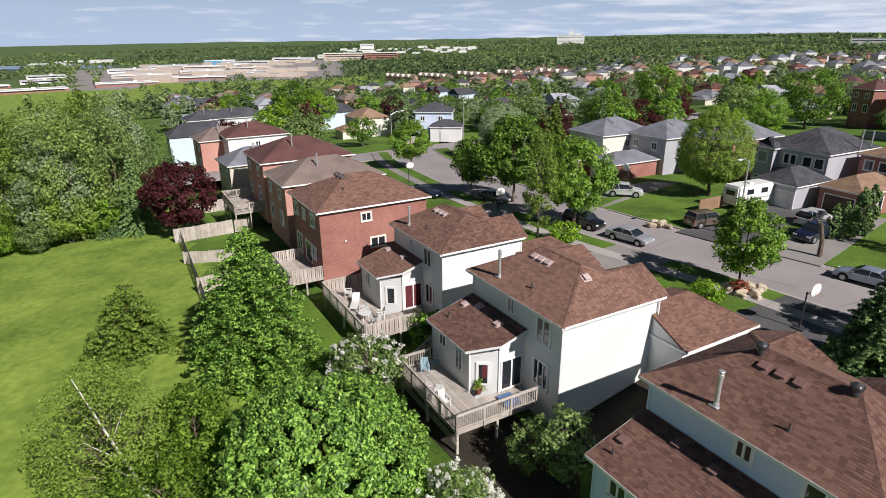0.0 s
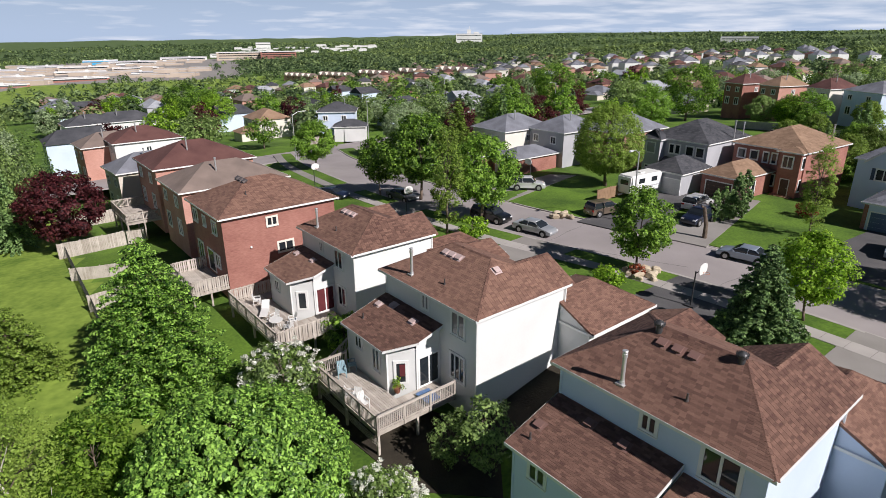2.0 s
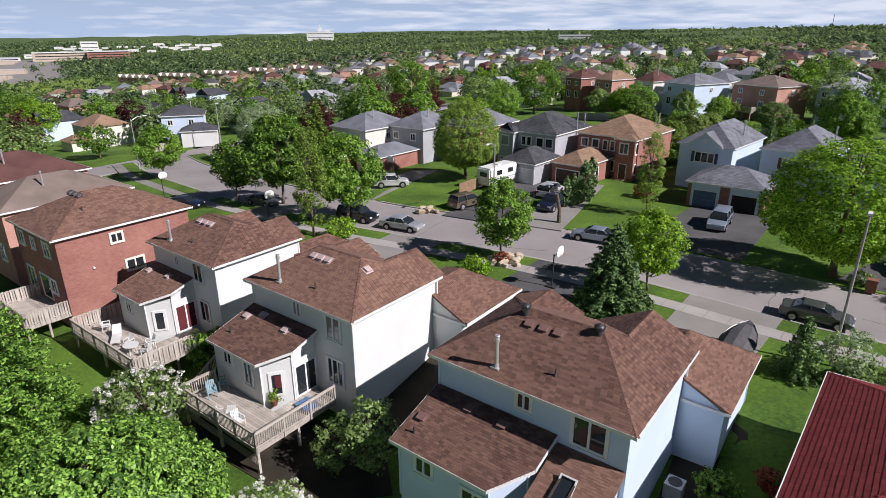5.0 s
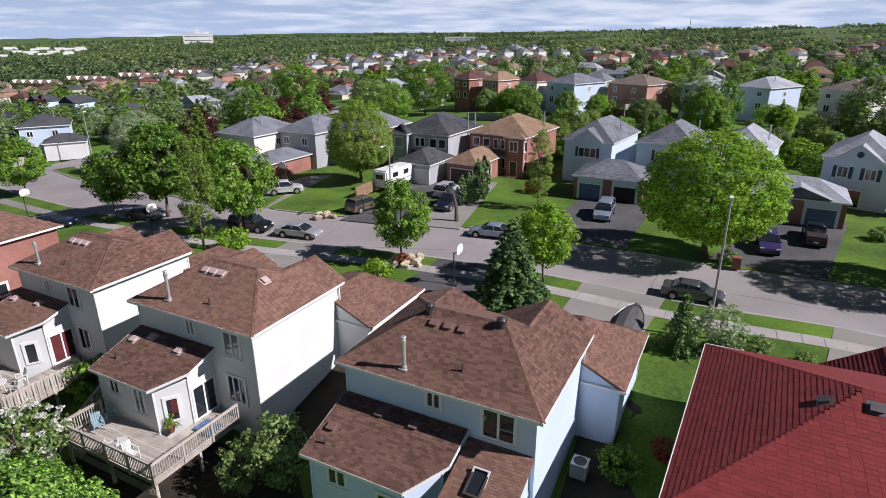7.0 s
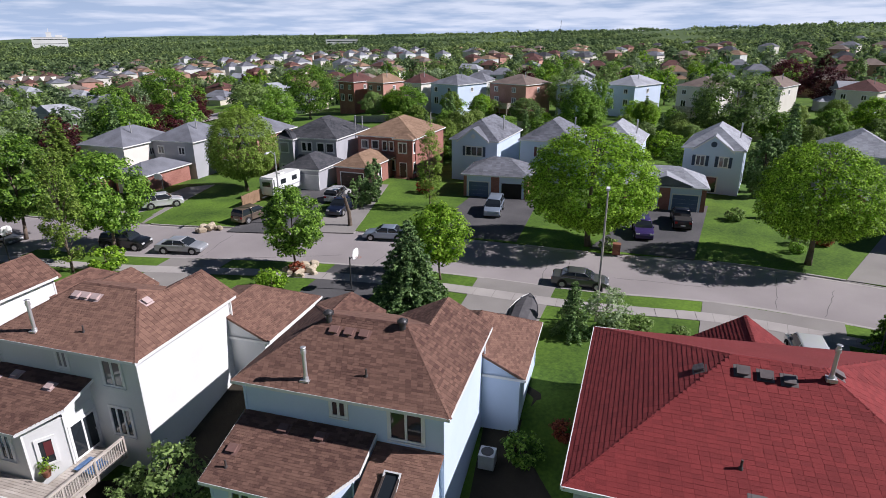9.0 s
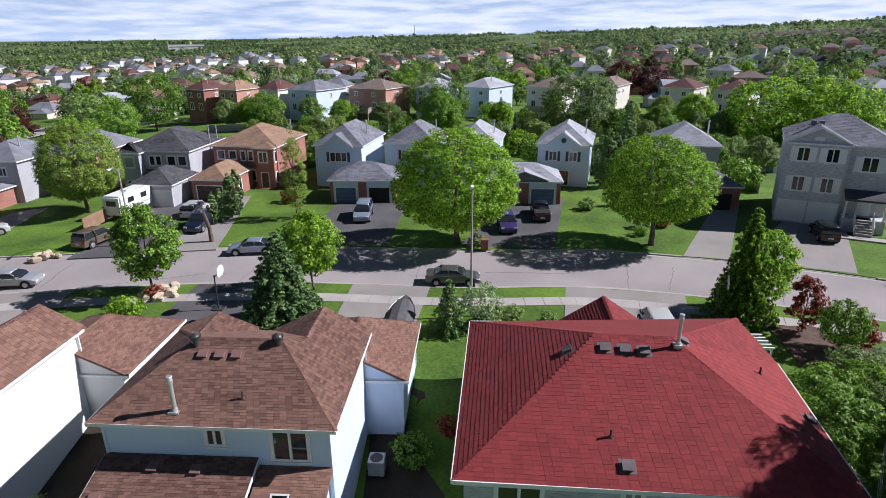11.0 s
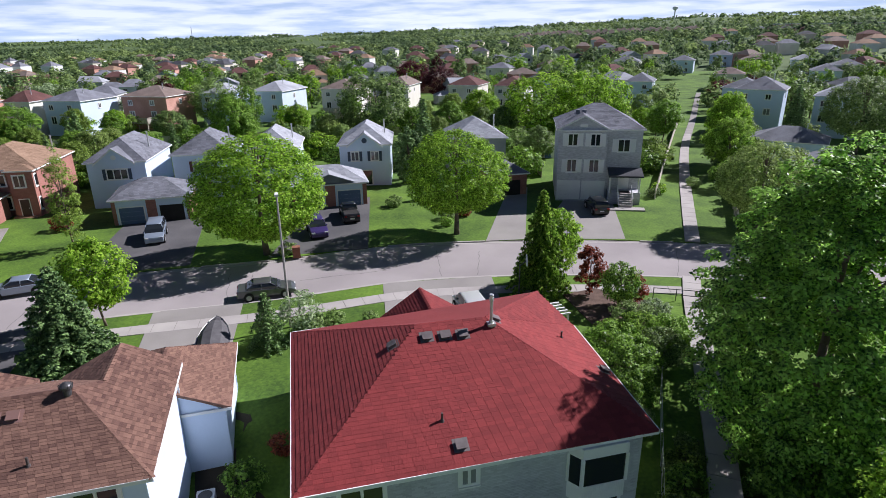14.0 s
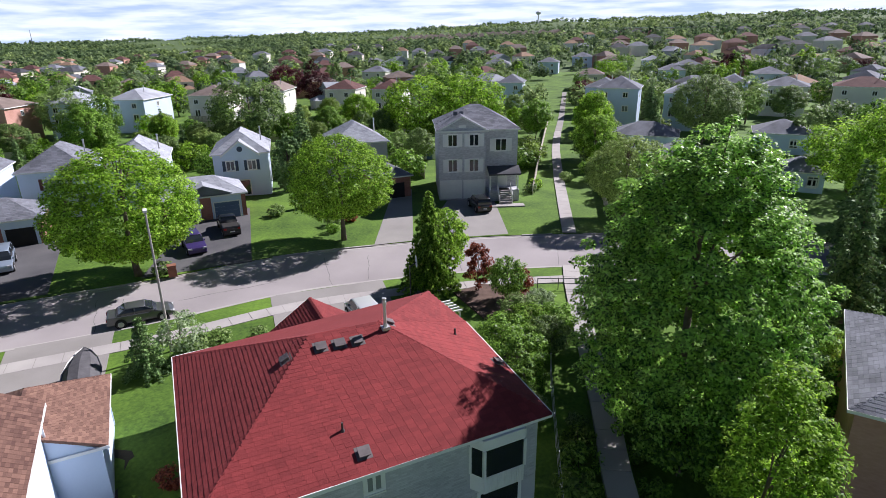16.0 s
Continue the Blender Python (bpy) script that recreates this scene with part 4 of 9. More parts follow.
# ---- the row of houses on the near side
def row_house(label, x, y, z, w, d, wall, lean, garage_right, tabs, curtain=None, base=-2.2, skylight=False, singles=0, seed=1):
    """Two-storey house with hip roof, front gables, garage and a lean-to room at its back."""
    h = thing("house", label, "house", plan(x, y, z))
    E, R, o = 5.6, 7.35, 0.38
    ra, rb, m = 3.0 * w / 10, w - 3.2 * w / 10, d / 2
    sr, sf = (R - E) / (w - rb), (R - E) / m
    g1, zg = 0.76 * w, E + sr * (w - 0.76 * w)
    vg = m + (R - zg) / sf
    z2, u2 = 6.45, 0.2 * w
    v2 = m + (R - z2) / sf
    back = [(0, 0, E), (w, 0, E), (rb, m, R), (ra, m, R)]
    left = [(0, d, E), (0, 0, E), (ra, m, R)]
    right = [(w, 0, E), (w, d, E), (w, d + 0.3, E), (g1, d + 0.3, zg), (g1, vg, zg), (rb, m, R)]
    front = [(w, d, E), (0, d, E), (ra, m, R), (rb, m, R)]
    g1l = [(g1, vg, zg), (g1, d + 0.3, zg), (0.5 * w, d + 0.3, E), (0.5 * w, d, E)]
    g2r = [(u2, v2, z2), (u2, d + 0.4, z2), (2 * u2, d + 0.4, E), (2 * u2, d, E)]
    g2l = [(u2, d + 0.4, z2), (u2, v2, z2), (0, d, E), (0, d + 0.4, E)]
    roof = part("roof", Geo().slab(back, 0.15), M_BROWN, h, "brown asphalt shingle roof")
    for f in (left, right, front):
        part("roof_slope", Geo().slab(f, 0.15), M_BROWN, roof)
    for f in (g1l, g2r, g2l):
        part("roof_slope", Geo().slab([(p[0], p[1], p[2] + 0.006) for p in f], 0.15), M_BROWN, roof)
    n = singles
    for k, f in enumerate((back, right, left, front, g1l, g2r, g2l)):
        n -= shingles(roof, f, M_BROWN, tabs, tabs * 0.5, max(0, n), seed=seed + k, lift=0.003)
    for a, b in (((0, 0, E), (ra, m, R)), ((w, 0, E), (rb, m, R)), ((ra, m, R), (rb, m, R)), ((rb, m, R), (g1, vg, zg)), ((0, d, E), (ra, m, R)), ((g1, vg, zg), (g1, d + 0.3, zg)), ((u2, v2, z2), (u2, d + 0.4, z2))):
        ridge_caps(roof, a, b, M_BROWN)
    eave_trim(h, 0, w, 0, d, E - 0.002, M_TRIM)
    clad_wall(h, [(o, o), (w - o, o), (w - o, d - o + 0.3), (o, d - o + 0.3)], base, E - 0.16, wall, -0.25)
    for tri in (((0.5 * w, E - 0.1), (w - o, E - 0.1), (g1, zg - 0.12)), ((0.1, E - 0.1), (2 * u2, E - 0.1), (u2, z2 - 0.12))):
        q = Geo()
        y1 = d + 0.12
        q.poly(*[(a, y1, b) for a, b in tri]).poly(*[(a, y1 - 0.1, b) for a, b in reversed(tri)])
        part("gable", q, wall, h)
    # garage
    ga, gb, gv0, gv1, ge = 0.54 * w, garage_right, d - 0.6, d + 6.1, 3.15
    gm, gr = (ga + gb) / 2, 4.75
    gl = [(ga, gv1, ge), (ga, gv0, ge), (gm, gv0, gr), (gm, gv1 - 2.6, gr)]
    gR = [(gb, gv0, ge), (gb, gv1, ge), (gm, gv1 - 2.6, gr), (gm, gv0, gr)]
    gf = [(gb, gv1, ge), (ga, gv1, ge), (gm, gv1 - 2.6, gr)]
    q = part("garage_roof", Geo().slab(gR, 0.13), M_BROWN, h)
    for f in (gl, gf):
        part("roof_slope", Geo().slab(f, 0.13), M_BROWN, q)
    for k, f in enumerate((gR, gl, gf)):
        shingles(q, f, M_BROWN, tabs, tabs * 0.5, 0, seed=seed + 20 + k, lift=0.003)
    ridge_caps(q, (gm, gv0, gr), (gm, gv1 - 2.6, gr), M_BROWN)
    ridge_caps(q, (gm, gv1 - 2.6, gr), (gb, gv1, ge), M_BROWN)
    eave_trim(h, ga, gb, gv0, gv1, ge - 0.002, M_TRIM)
    clad_wall(h, [(ga + 0.3, gv0 + 0.1), (gb - 0.35, gv0 + 0.1), (gb - 0.35, gv1 - 0.35), (ga + 0.3, gv1 - 0.35)], base + 1.2, ge - 0.15, wall, 0.25)
    q = Geo().poly((ga + 0.3, gv0 + 0.09, ge - 0.1), (gb - 0.3, gv0 + 0.09, ge - 0.1), (gm, gv0 + 0.09, gr - 0.1))
    part("gable", q, wall, h)
    # lean-to room
    lu, lr, lv, top, low = 0.03 * w, lean, -3.2, 3.92, 2.85
    sl = (top - low) / (0.35 - lv)
    chu, chv = lr - 1.25, -1.5
    lt = [(lu, lv, low), (chu, lv, low), (lr, chv, low + sl * (chv - lv)), (lr, 0.35, top), (lu, 0.35, top)]
    q = Geo().slab(lt, 0.13)
    q = part("lean_to_roof", q, M_BROWN, h)
    shingles(q, lt, M_BROWN, tabs, tabs * 0.5, max(0, min(n, 60)), seed=seed + 30, lift=0.003)
    e = Geo()
    for a, b in zip(lt[:3], lt[1:4]):
        a, b = Vector(a), Vector(b)
        dd = (b - a).normalized()
        s = Vector((dd.y, -dd.x, 0)).normalized() * 0.03
        e.poly(a + Vector((0, 0, 0.012)), b + Vector((0, 0, 0.012)), b + s + Vector((0, 0, 0.012)), a + s + Vector((0, 0, 0.012)))
        e.poly(a + s - Vector((0, 0, 0.15)), b + s - Vector((0, 0, 0.15)), b + s + Vector((0, 0, 0.012)), a + s + Vector((0, 0, 0.012)))
    e.poly((lu - 0.03, 0.3, top), (lu - 0.03, lv, low), (lu - 0.03, lv, low - 0.16), (lu - 0.03, 0.3, top - 0.16))
    part("fascia", e, M_TRIM, h)
    clad_wall(h, [(lu + 0.3, lv + 0.35), (chu - 0.1, lv + 0.35), (lr - 0.35, chv + 0.1), (lr - 0.35, o), (lu + 0.3, o)], base, low - 0.06, wall, -0.25)
    up = Geo().poly((lr - 0.35, chv + 0.1, low - 0.08), (lr - 0.35, o, low - 0.08), (lr - 0.35, o, top - 0.14), (lr - 0.35, chv + 0.1, low + sl * (chv - lv) - 0.1))
    part("gable", up, wall, h)
    return h, dict(back=back, right=right, lt=lt, w=w, d=d, o=o, lv=lv, lr=lr, chu=chu, chv=chv, E=E, R=R, ra=ra, rb=rb, m=m, top=top, low=low)


M_CURTAIN = material("red_curtain", (0.085, 0.014, 0.018), (0.14, 0.026, 0.03), 2.0, 0.8)
M_DVENT = material("dark_vent", (0.05, 0.04, 0.04), (0.10, 0.085, 0.08), 2.0, 0.6)
M_PVENT = material("pale_vent", (0.40, 0.30, 0.28), (0.56, 0.44, 0.42), 2.0, 0.6)
M_BVENT = material("brown_vent", (0.16, 0.09, 0.075), (0.24, 0.14, 0.12), 2.0, 0.6)

BLUE_HOUSE, k3 = row_house("pale blue-sided two-storey house with brown shingle roof and skylight", 8.71, 22.64, 0, 10.05, 8.0, M_BLUEW, 6.7, 12.0, 0.27, singles=240, skylight=True, seed=3)
b = k3["back"]
window(BLUE_HOUSE, 4.61, 0.366, 4.42, 0.78, 1.0, "-y", 2)
window(BLUE_HOUSE, 7.29, 0.366, 3.80, 1.56, 1.55, "-y", 2)
window(BLUE_HOUSE, 1.5, -2.866, 1.55, 1.0, 1.1, "-y", 2)
window(BLUE_HOUSE, 4.0, -2.866, 0.6, 1.3, 1.5, "-y", 2)
for x in (3.6, 4.35, 5.1):
    box_vent(BLUE_HOUSE, b, x, 3.15, M_BVENT)
turbine_vent(BLUE_HOUSE, 3.1, 3.6, 7.3, M_DMETAL)
turbine_vent(BLUE_HOUSE, 6.75, 3.75, 7.3, M_DMETAL)
flue(BLUE_HOUSE, b, 3.4, 0.62, 1.55, M_METAL)
plumbing_stack(BLUE_HOUSE, b, 6.0, 1.2, M_DVENT)
lt = k3["lt"]
for x, y in ((0.9, -1.6), (2.6, -0.25), (4.4, -0.3)):
    box_vent(BLUE_HOUSE, lt, x, y, M_BVENT)
plumbing_stack(BLUE_HOUSE, lt, 1.1, -2.4, M_DVENT)
# lower roof with the skylight
sk = [(6.72, -4.6, 1.95), (9.72, -4.6, 1.95), (9.72, 0.36, 3.55), (6.72, 0.36, 3.55)]
q = part("porch_roof", Geo().slab(sk, 0.13), M_BROWN, BLUE_HOUSE)
shingles(q, sk, M_BROWN, 0.27, 0.135, 0, seed=77, lift=0.003)
clad_wall(BLUE_HOUSE, [(6.8, -4.3), (9.5, -4.3), (9.5, 0.35), (6.8, 0.35)], -2.2, 1.8, M_BLUEW, -0.25)
part("gable", Geo().poly((9.5, -4.3, 1.75), (9.5, 0.35, 1.75), (9.5, 0.35, 3.4), (9.5, -4.3, 1.9)), M_BLUEW, BLUE_HOUSE)
nrm = pitch_of(sk)
ex = Vector((0, 0, 1)).cross(nrm).normalized()
smat = Matrix.Translation((7.95, -1.5, on_face(sk, 7.95, -1.5))) @ Matrix((ex, nrm.cross(ex), nrm)).transposed().to_4x4()
g = Geo().box(-0.36, -0.28, -0.62, 0.62, 0, 0.17).box(0.28, 0.36, -0.62, 0.62, 0, 0.17).box(-0.28, 0.28, -0.62, -0.54, 0, 0.17).box(-0.28, 0.28, 0.54, 0.62, 0, 0.17)
sky_l = part("skylight", g, M_DTRIM, BLUE_HOUSE, "opening roof skylight with dark frame")
sky_l.matrix_local = smat
part("pane", Geo().box(-0.29, 0.29, -0.55, 0.55, 0.1, 0.12), M_GLASS, sky_l)
g = Geo().box(-0.37, -0.30, -0.63, 0.63, 0.0, 0.05).box(0.30, 0.37, -0.63, 0.63, 0.0, 0.05).box(-0.30, 0.30, 0.56, 0.63, 0.0, 0.05).box(-0.30, 0.30, -0.63, -0.56, 0.0, 0.05)
sash = part("sash", g, M_TRIM, sky_l)
sash.matrix_local = Matrix.Translation((0, 0.62, 0.19)) @ pose(0, 0, 0, 17, 0, 0) @ Matrix.Translation((0, -0.62, 0))
downspout(BLUE_HOUSE, 9.78, 7.6, 3.3, 5.3, (0.0, 0.3))
g = Geo().rod((9.72, 8.6, 2.2), (9.95, 8.6, 2.2), 0.03, 0.03).rod((9.95, 8.6, 2.25), (9.95, 8.6, 2.0), 0.07, 0.11)
part("wall_lamp", g, M_TRIM, BLUE_HOUSE, "small white wall lamp")

WHITE_HOUSE, k2 = row_house("white-sided two-storey house with brown shingle roof and back room", 1.52, 36.1, -0.3, 9.67, 7.9, M_WHITE, 6.35, 12.0, 0.30, seed=40)
b = k2["back"]
window(WHITE_HOUSE, 4.25, 0.366, 4.25, 0.75, 1.05, "-y", 2)
window(WHITE_HOUSE, 7.1, 0.366, 3.7, 1.25, 1.55, "-y", 2)
window(WHITE_HOUSE, 7.0, 0.366, 0.75, 1.35, 1.75, "-y", 3)
window(WHITE_HOUSE, 1.45, -2.866, 1.55, 0.85, 0.95, "-y", 2)
window(WHITE_HOUSE, 3.45, -2.866, 0.9, 0.85, 1.6, "-y", 2)
for x in (3.3, 3.95, 4.6):
    box_vent(WHITE_HOUSE, b, x, 3.1, M_PVENT)
box_vent(WHITE_HOUSE, k2["right"], 7.4, 3.6, M_PVENT)
flue(WHITE_HOUSE, b, 2.75, 0.75, 1.7, M_METAL)
plumbing_stack(WHITE_HOUSE, b, 5.6, 1.1, M_DVENT)
for x, y in ((1.0, -0.7), (2.0, -0.2), (4.5, -0.5)):
    box_vent(WHITE_HOUSE, k2["lt"], x, y, M_PVENT)
plumbing_stack(WHITE_HOUSE, k2["lt"], 1.3, -2.1, M_DVENT)
downspout(WHITE_HOUSE, 9.4, 7.7, 2.9, 5.3, (0.0, 0.3))

FAR_WHITE, k1 = row_house("white-sided two-storey house with red patio doors and brown roof", -4.55, 47.3, -0.6, 8.85, 7.6, M_WHITE, 5.6, 10.6, 0.33, seed=60)
b = k1["back"]
window(FAR_WHITE, 5.6, 0.366, 3.7, 1.2, 1.5, "-y", 2)
window(FAR_WHITE, 5.8, 0.366, 0.6, 1.2, 1.7, "-y", 2)
window(FAR_WHITE, 3.2, 0.366, 4.3, 0.6, 0.9, "-y", 2)
window(FAR_WHITE, 1.4, -2.866, 1.3, 0.8, 0.9, "-y", 2)
for x in (2.9, 3.6, 4.3):
    box_vent(FAR_WHITE, b, x, 3.0, M_PVENT)
flue(FAR_WHITE, b, 2.3, 0.8, 1.5, M_METAL)
plumbing_stack(FAR_WHITE, b, 4.6, 1.2, M_DVENT)
for x, y in ((1.0, -0.6), (3.4, -0.4)):
    box_vent(FAR_WHITE, k1["lt"], x, y, M_PVENT)
# doors and the bay window of the back rooms
for hh, k, red in ((WHITE_HOUSE, k2, False), (FAR_WHITE, k1, True)):
    dd = door(hh, k["lr"] - 0.335, -1.25, 0.05, 1.5, 2.05, "+x", M_TRIM, True, "patio_door")
    if red:
        part("curtain", Geo().box(0.08, 1.42, -0.028, -0.018, 0.14, 1.95), M_CURTAIN, dd, "dark red curtain behind glass")
    part("mullion", Geo().box(0.70, 0.80, -0.035, 0.02, 0.1, 1.98), M_TRIM, dd)
    a, c = Vector((k["chu"] - 0.1, k["lv"] + 0.35, 0)), Vector((k["lr"] - 0.35, k["chv"] + 0.1, 0))
    dirn = (c - a).normalized()
    fr, pn, sl = unit_window(0.75, 1.5, 1)
    ob = part("bay_window", fr, M_TRIM, hh)
    s = a + dirn * 0.45 + Vector((dirn.y, -dirn.x, 0)) * 0.025
    ob.matrix_local = Matrix.Translation((s.x, s.y, 0.5)) @ Matrix.Rotation(math.atan2(dirn.y, dirn.x), 4, "Z")
    part("pane", pn, M_GLASS, ob)
    if not red:
        part("curtain", Geo().box(0.3, 0.66, -0.03, -0.02, 0.5, 1.3), M_CURTAIN, ob, "red curtain behind glass")
def brick_house():
    h = thing("house", "red brick two-storey house with brown hip roof", "house", plan(-15.2, 55.9, -0.6))
    w, d, E, o = 8.9, 11.2, 6.2, 0.35
    faces, _, (ra, rb) = hip_faces(0, w, 0, d, E, 2.1)
    rf = part("roof", Geo().slab(faces[0], 0.15), M_BROWN, h)
    for f in faces[1:]:
        part("roof_slope", Geo().slab(f, 0.15), M_BROWN, rf)
    for k, f in enumerate(faces):
        shingles(rf, f, M_BROWN, 0.4, 0.2, 0, seed=90 + k, lift=0.003)
    for a, c in (((0, 0, E), ra), ((w, 0, E), ra), (ra, rb), ((w, d, E), rb), ((0, d, E), rb)):
        ridge_caps(rf, a, c, M_BROWN)
    eave_trim(h, 0, w, 0, d, E - 0.002)
    part("wall", Geo().box(o, w - o, o, d - o, -2.0, E - 0.15), M_BRICK, h)
    window(h, w - o + 0.012, 4.2, 4.7, 1.0, 0.85, "+x", 2, trim=M_CREAM)
    window(h, w - o + 0.012, 5.0, 2.1, 1.5, 1.0, "+x", 2, trim=M_CREAM)
    for x, z, ww, hh in ((1.0, 4.3, 1.2, 1.2), (3.6, 4.4, 0.8, 1.0), (6.0, 4.3, 1.2, 1.2), (1.2, 0.6, 1.5, 1.9), (5.8, 1.2, 1.2, 1.2)):
        window(h, x, o - 0.012, z, ww, hh, "-y", 2)
    door(h, 3.9, o - 0.03, 0.35, 1.6, 2.05, "-y", M_TRIM, True, "patio_door")
    for x in (3.4, 4.2, 5.0):
        box_vent(h, faces[2], x, 4.0, M_VENT)
    plumbing_stack(h, faces[0], 6.6, 3.4, M_DVENT)
    part("wall_light", Geo().rod((w - o, 2.6, 3.2), (w - o + 0.12, 2.6, 3.2), 0.09, 0.09, 10), M_TRIM, h, "small white round wall light")
    return h


brick_house()


def red_roof_house():
    h = thing("house", "grey brick house under a bright red shingle roof", "house", plan(14.2, 8.9, 0, 152))
    E, R = 5.2, 8.0
    A, B, C, D = (14.15, 0, E), (14.9, 9, E), (13.75, 11.4, 6.35), (8.85, 6.0, R)
    P, Q = (0.15, 12.35, E), (5.7, 6.1, R)
    back = [(0, 0, E), A, D, Q]
    left = [P, (0, 0, E), Q]
    r1, r2 = [A, B, D], [B, C, D]
    front = [C, (12.5, 13.0, E), P, Q, D]
    gm, gz_, ge = 7.85, 5.55, 3.3
    ga = [(gm, 10.4, gz_), (gm, 15.5, gz_), (4.5, 15.5, ge), (4.5, 12.2, ge)]
    gb = [(gm, 15.5, gz_), (gm, 10.4, gz_), (11.2, 12.2, ge), (11.2, 15.5, ge)]
    rf = part("roof", Geo().slab(back, 0.15), M_RED, h, "bright red shingle roof")
    for f in (left, r1, r2, [P, Q, D], [P, D, C], [(12.9, 13.0, E), P, C], ga, gb):
        part("roof_slope", Geo().slab(f, 0.15), M_RED, rf)
    n = 290
    n -= shingles(rf, back, M_RED, 0.36, 0.18, n, seed=5, lift=0.003, gap=0.008, lip=0.012)
    shingles(rf, left, M_RED, 0.36, 0.20, 0, True, 0.006, 6, 0.003, 0.019)
    shingles(rf, r1, M_RED, 0.42, 0.21, 0, True, 0.012, 7, 0.003)
    shingles(rf, r2, M_RED, 0.42, 0.21, 0, True, 0.012, 8, 0.003)
    shingles(rf, ga, M_RED, 0.36, 0.20, 0, True, 0.006, 9, 0.003, 0.023)
    shingles(rf, gb, M_RED, 0.42, 0.21, 0, True, 0.012, 10, 0.003)
    for a, c in (((0, 0, E), Q), (A, D), (Q, D), (C, D), (P, Q), ((gm, 11.0, gz_), (gm, 15.5, gz_))):
        ridge_caps(rf, a, c, M_RED, 0.3)
    pts = [(0, 0), (14.15, 0), (14.9, 9), (13.75, 11.4), (12.5, 13), (0.15, 12.35)]
    for i in range(6):
        a, c = Vector((*pts[i], E)), Vector((*pts[(i + 1) % 6], E))
        if i in (2, 3):
            continue
        t = (c - a).normalized()
        s = Vector((t.y, -t.x, 0)) * 0.05
        part("fascia", Geo().slab([a + s + Vector((0, 0, 0.02)), c + s + Vector((0, 0, 0.02)), c + Vector((0, 0, 0.02)), a + Vector((0, 0, 0.02))], 0.17), M_TRIM, h, "white eaves trough")
    e = Geo().prism([(p[0] * 0.995 + 0.03, p[1] * 0.995 + 0.03) for p in pts], E - 0.2, E - 0.17)
    part("soffit", e, M_TRIM, h)
    o = 0.4
    part("wall", Geo().prism([(o, o), (13.75, o), (14.4, 9), (13.2, 11.2), (12.2, 12.6), (o, 12.0)], -1.6, E - 0.18), M_GREYB, h)
    wing = part("garage_wing", Geo().prism([(4.9, 11.9), (10.8, 11.9), (10.8, 15.1), (4.9, 15.1)], -1.2, 3.15), M_GREYB, h)
    part("gable", Geo().poly((10.8, 15.1, 3.1), (4.9, 15.1, 3.1), (gm, 15.1, 5.4)).poly((4.9, 14.9, 3.1), (10.8, 14.9, 3.1), (gm, 14.9, 5.4)), M_TRIM, wing)
    # unseen low front wing, wall and roof, added to throw shade into the side gap
    part("porch_wall", Geo().prism([(0.6, 11.9), (4.85, 11.9), (4.85, 14.9), (0.6, 14.9)], -1.2, 3.1), M_GREYB, h)
    part("porch_roof", Geo().slab([(0.3, 12.1, 3.7), (0.3, 15.2, 3.25), (4.6, 15.2, 3.25), (4.6, 12.1, 3.7)][::-1], 0.14), M_RED, h)
    garage_door(wing, 10.2, 15.13, 0, 4.7, 2.1, "+y", M_WDOOR)
    window(h, 1.55, o - 0.012, 3.5, 1.7, 1.35, "-y", 2)
    window(h, 6.05, o - 0.012, 3.95, 0.75, 0.95, "-y", 2)
    # bricks of the back wall
    wall = [q for q in h.children if q.name.split(".")[0] == "wall"][0]
    rng = random.Random(4)
    me = mesh_from("brick", *(lambda q: (q.v, q.f))(Geo().box(0, 0.225, -0.009, 0.02, 0, 0.066)))
    me.materials.append(M_GREYB)
    rest, count = Geo(), 0
    for r in range(0, 40):
        z = E - 0.32 - r * 0.077
        for c in range(-1, 57):
            x = o + 0.05 + c * 0.236 + (0.118 if r % 2 else 0)
            if x < o or x > 13.45 or (1.45 < x + 0.2 and x < 3.35 and 3.42 < z + 0.07 and z < 4.95) or (5.95 < x + 0.2 and x < 6.9 and 3.85 < z + 0.07 and z < 5.0) or (10.2 < x and x < 13.2 and 2.3 < z):
                continue
            if count < 300 and 5.0 < x < 10.3:
                ob = new("brick", me)
                ob.parent = wall
                ob.location = (x, o + rng.uniform(-0.003, 0.002), z)
                count += 1
            else:
                d = rng.uniform(-0.003, 0.002)
                rest.box(x, x + 0.225, o - 0.009 + d, o + 0.02, z, z + 0.066)
    part("brickwork", rest, M_GREYB, wall)["kind"] = "stuff"
    # bay window
    bay = Geo().prism([(10.5, o), (10.85, o - 0.55), (12.75, o - 0.55), (13.1, o)], 2.45, 3.25)
    bb = part("bay_window", bay, M_TRIM, h, "white box bay window")
    part("bay_head", Geo().prism([(10.5, o), (10.85, o - 0.55), (12.75, o - 0.55), (13.1, o)], 4.55, E - 0.17), M_TRIM, bb)
    for x, y in ((10.5, o), (10.85, o - 0.55), (12.75, o - 0.55), (13.1, o)):
        part("post", Geo().box(x - 0.06, x + 0.06, y - 0.06, y + 0.06, 3.25, 4.55), M_TRIM, bb)
    for i in range(22):
        part("slat", Geo().box(10.9 + i * 0.083, 10.94 + i * 0.083, o - 0.575, o - 0.55, 2.48, 3.22), M_TRIM, bb)
    g = Geo().poly((10.85, o - 0.54, 3.25), (12.75, o - 0.54, 3.25), (12.75, o - 0.54, 4.55), (10.85, o - 0.54, 4.55))
    part("pane", Geo().box(10.9, 12.7, o - 0.55, o - 0.53, 3.27, 4.53), M_GLASS, bb)
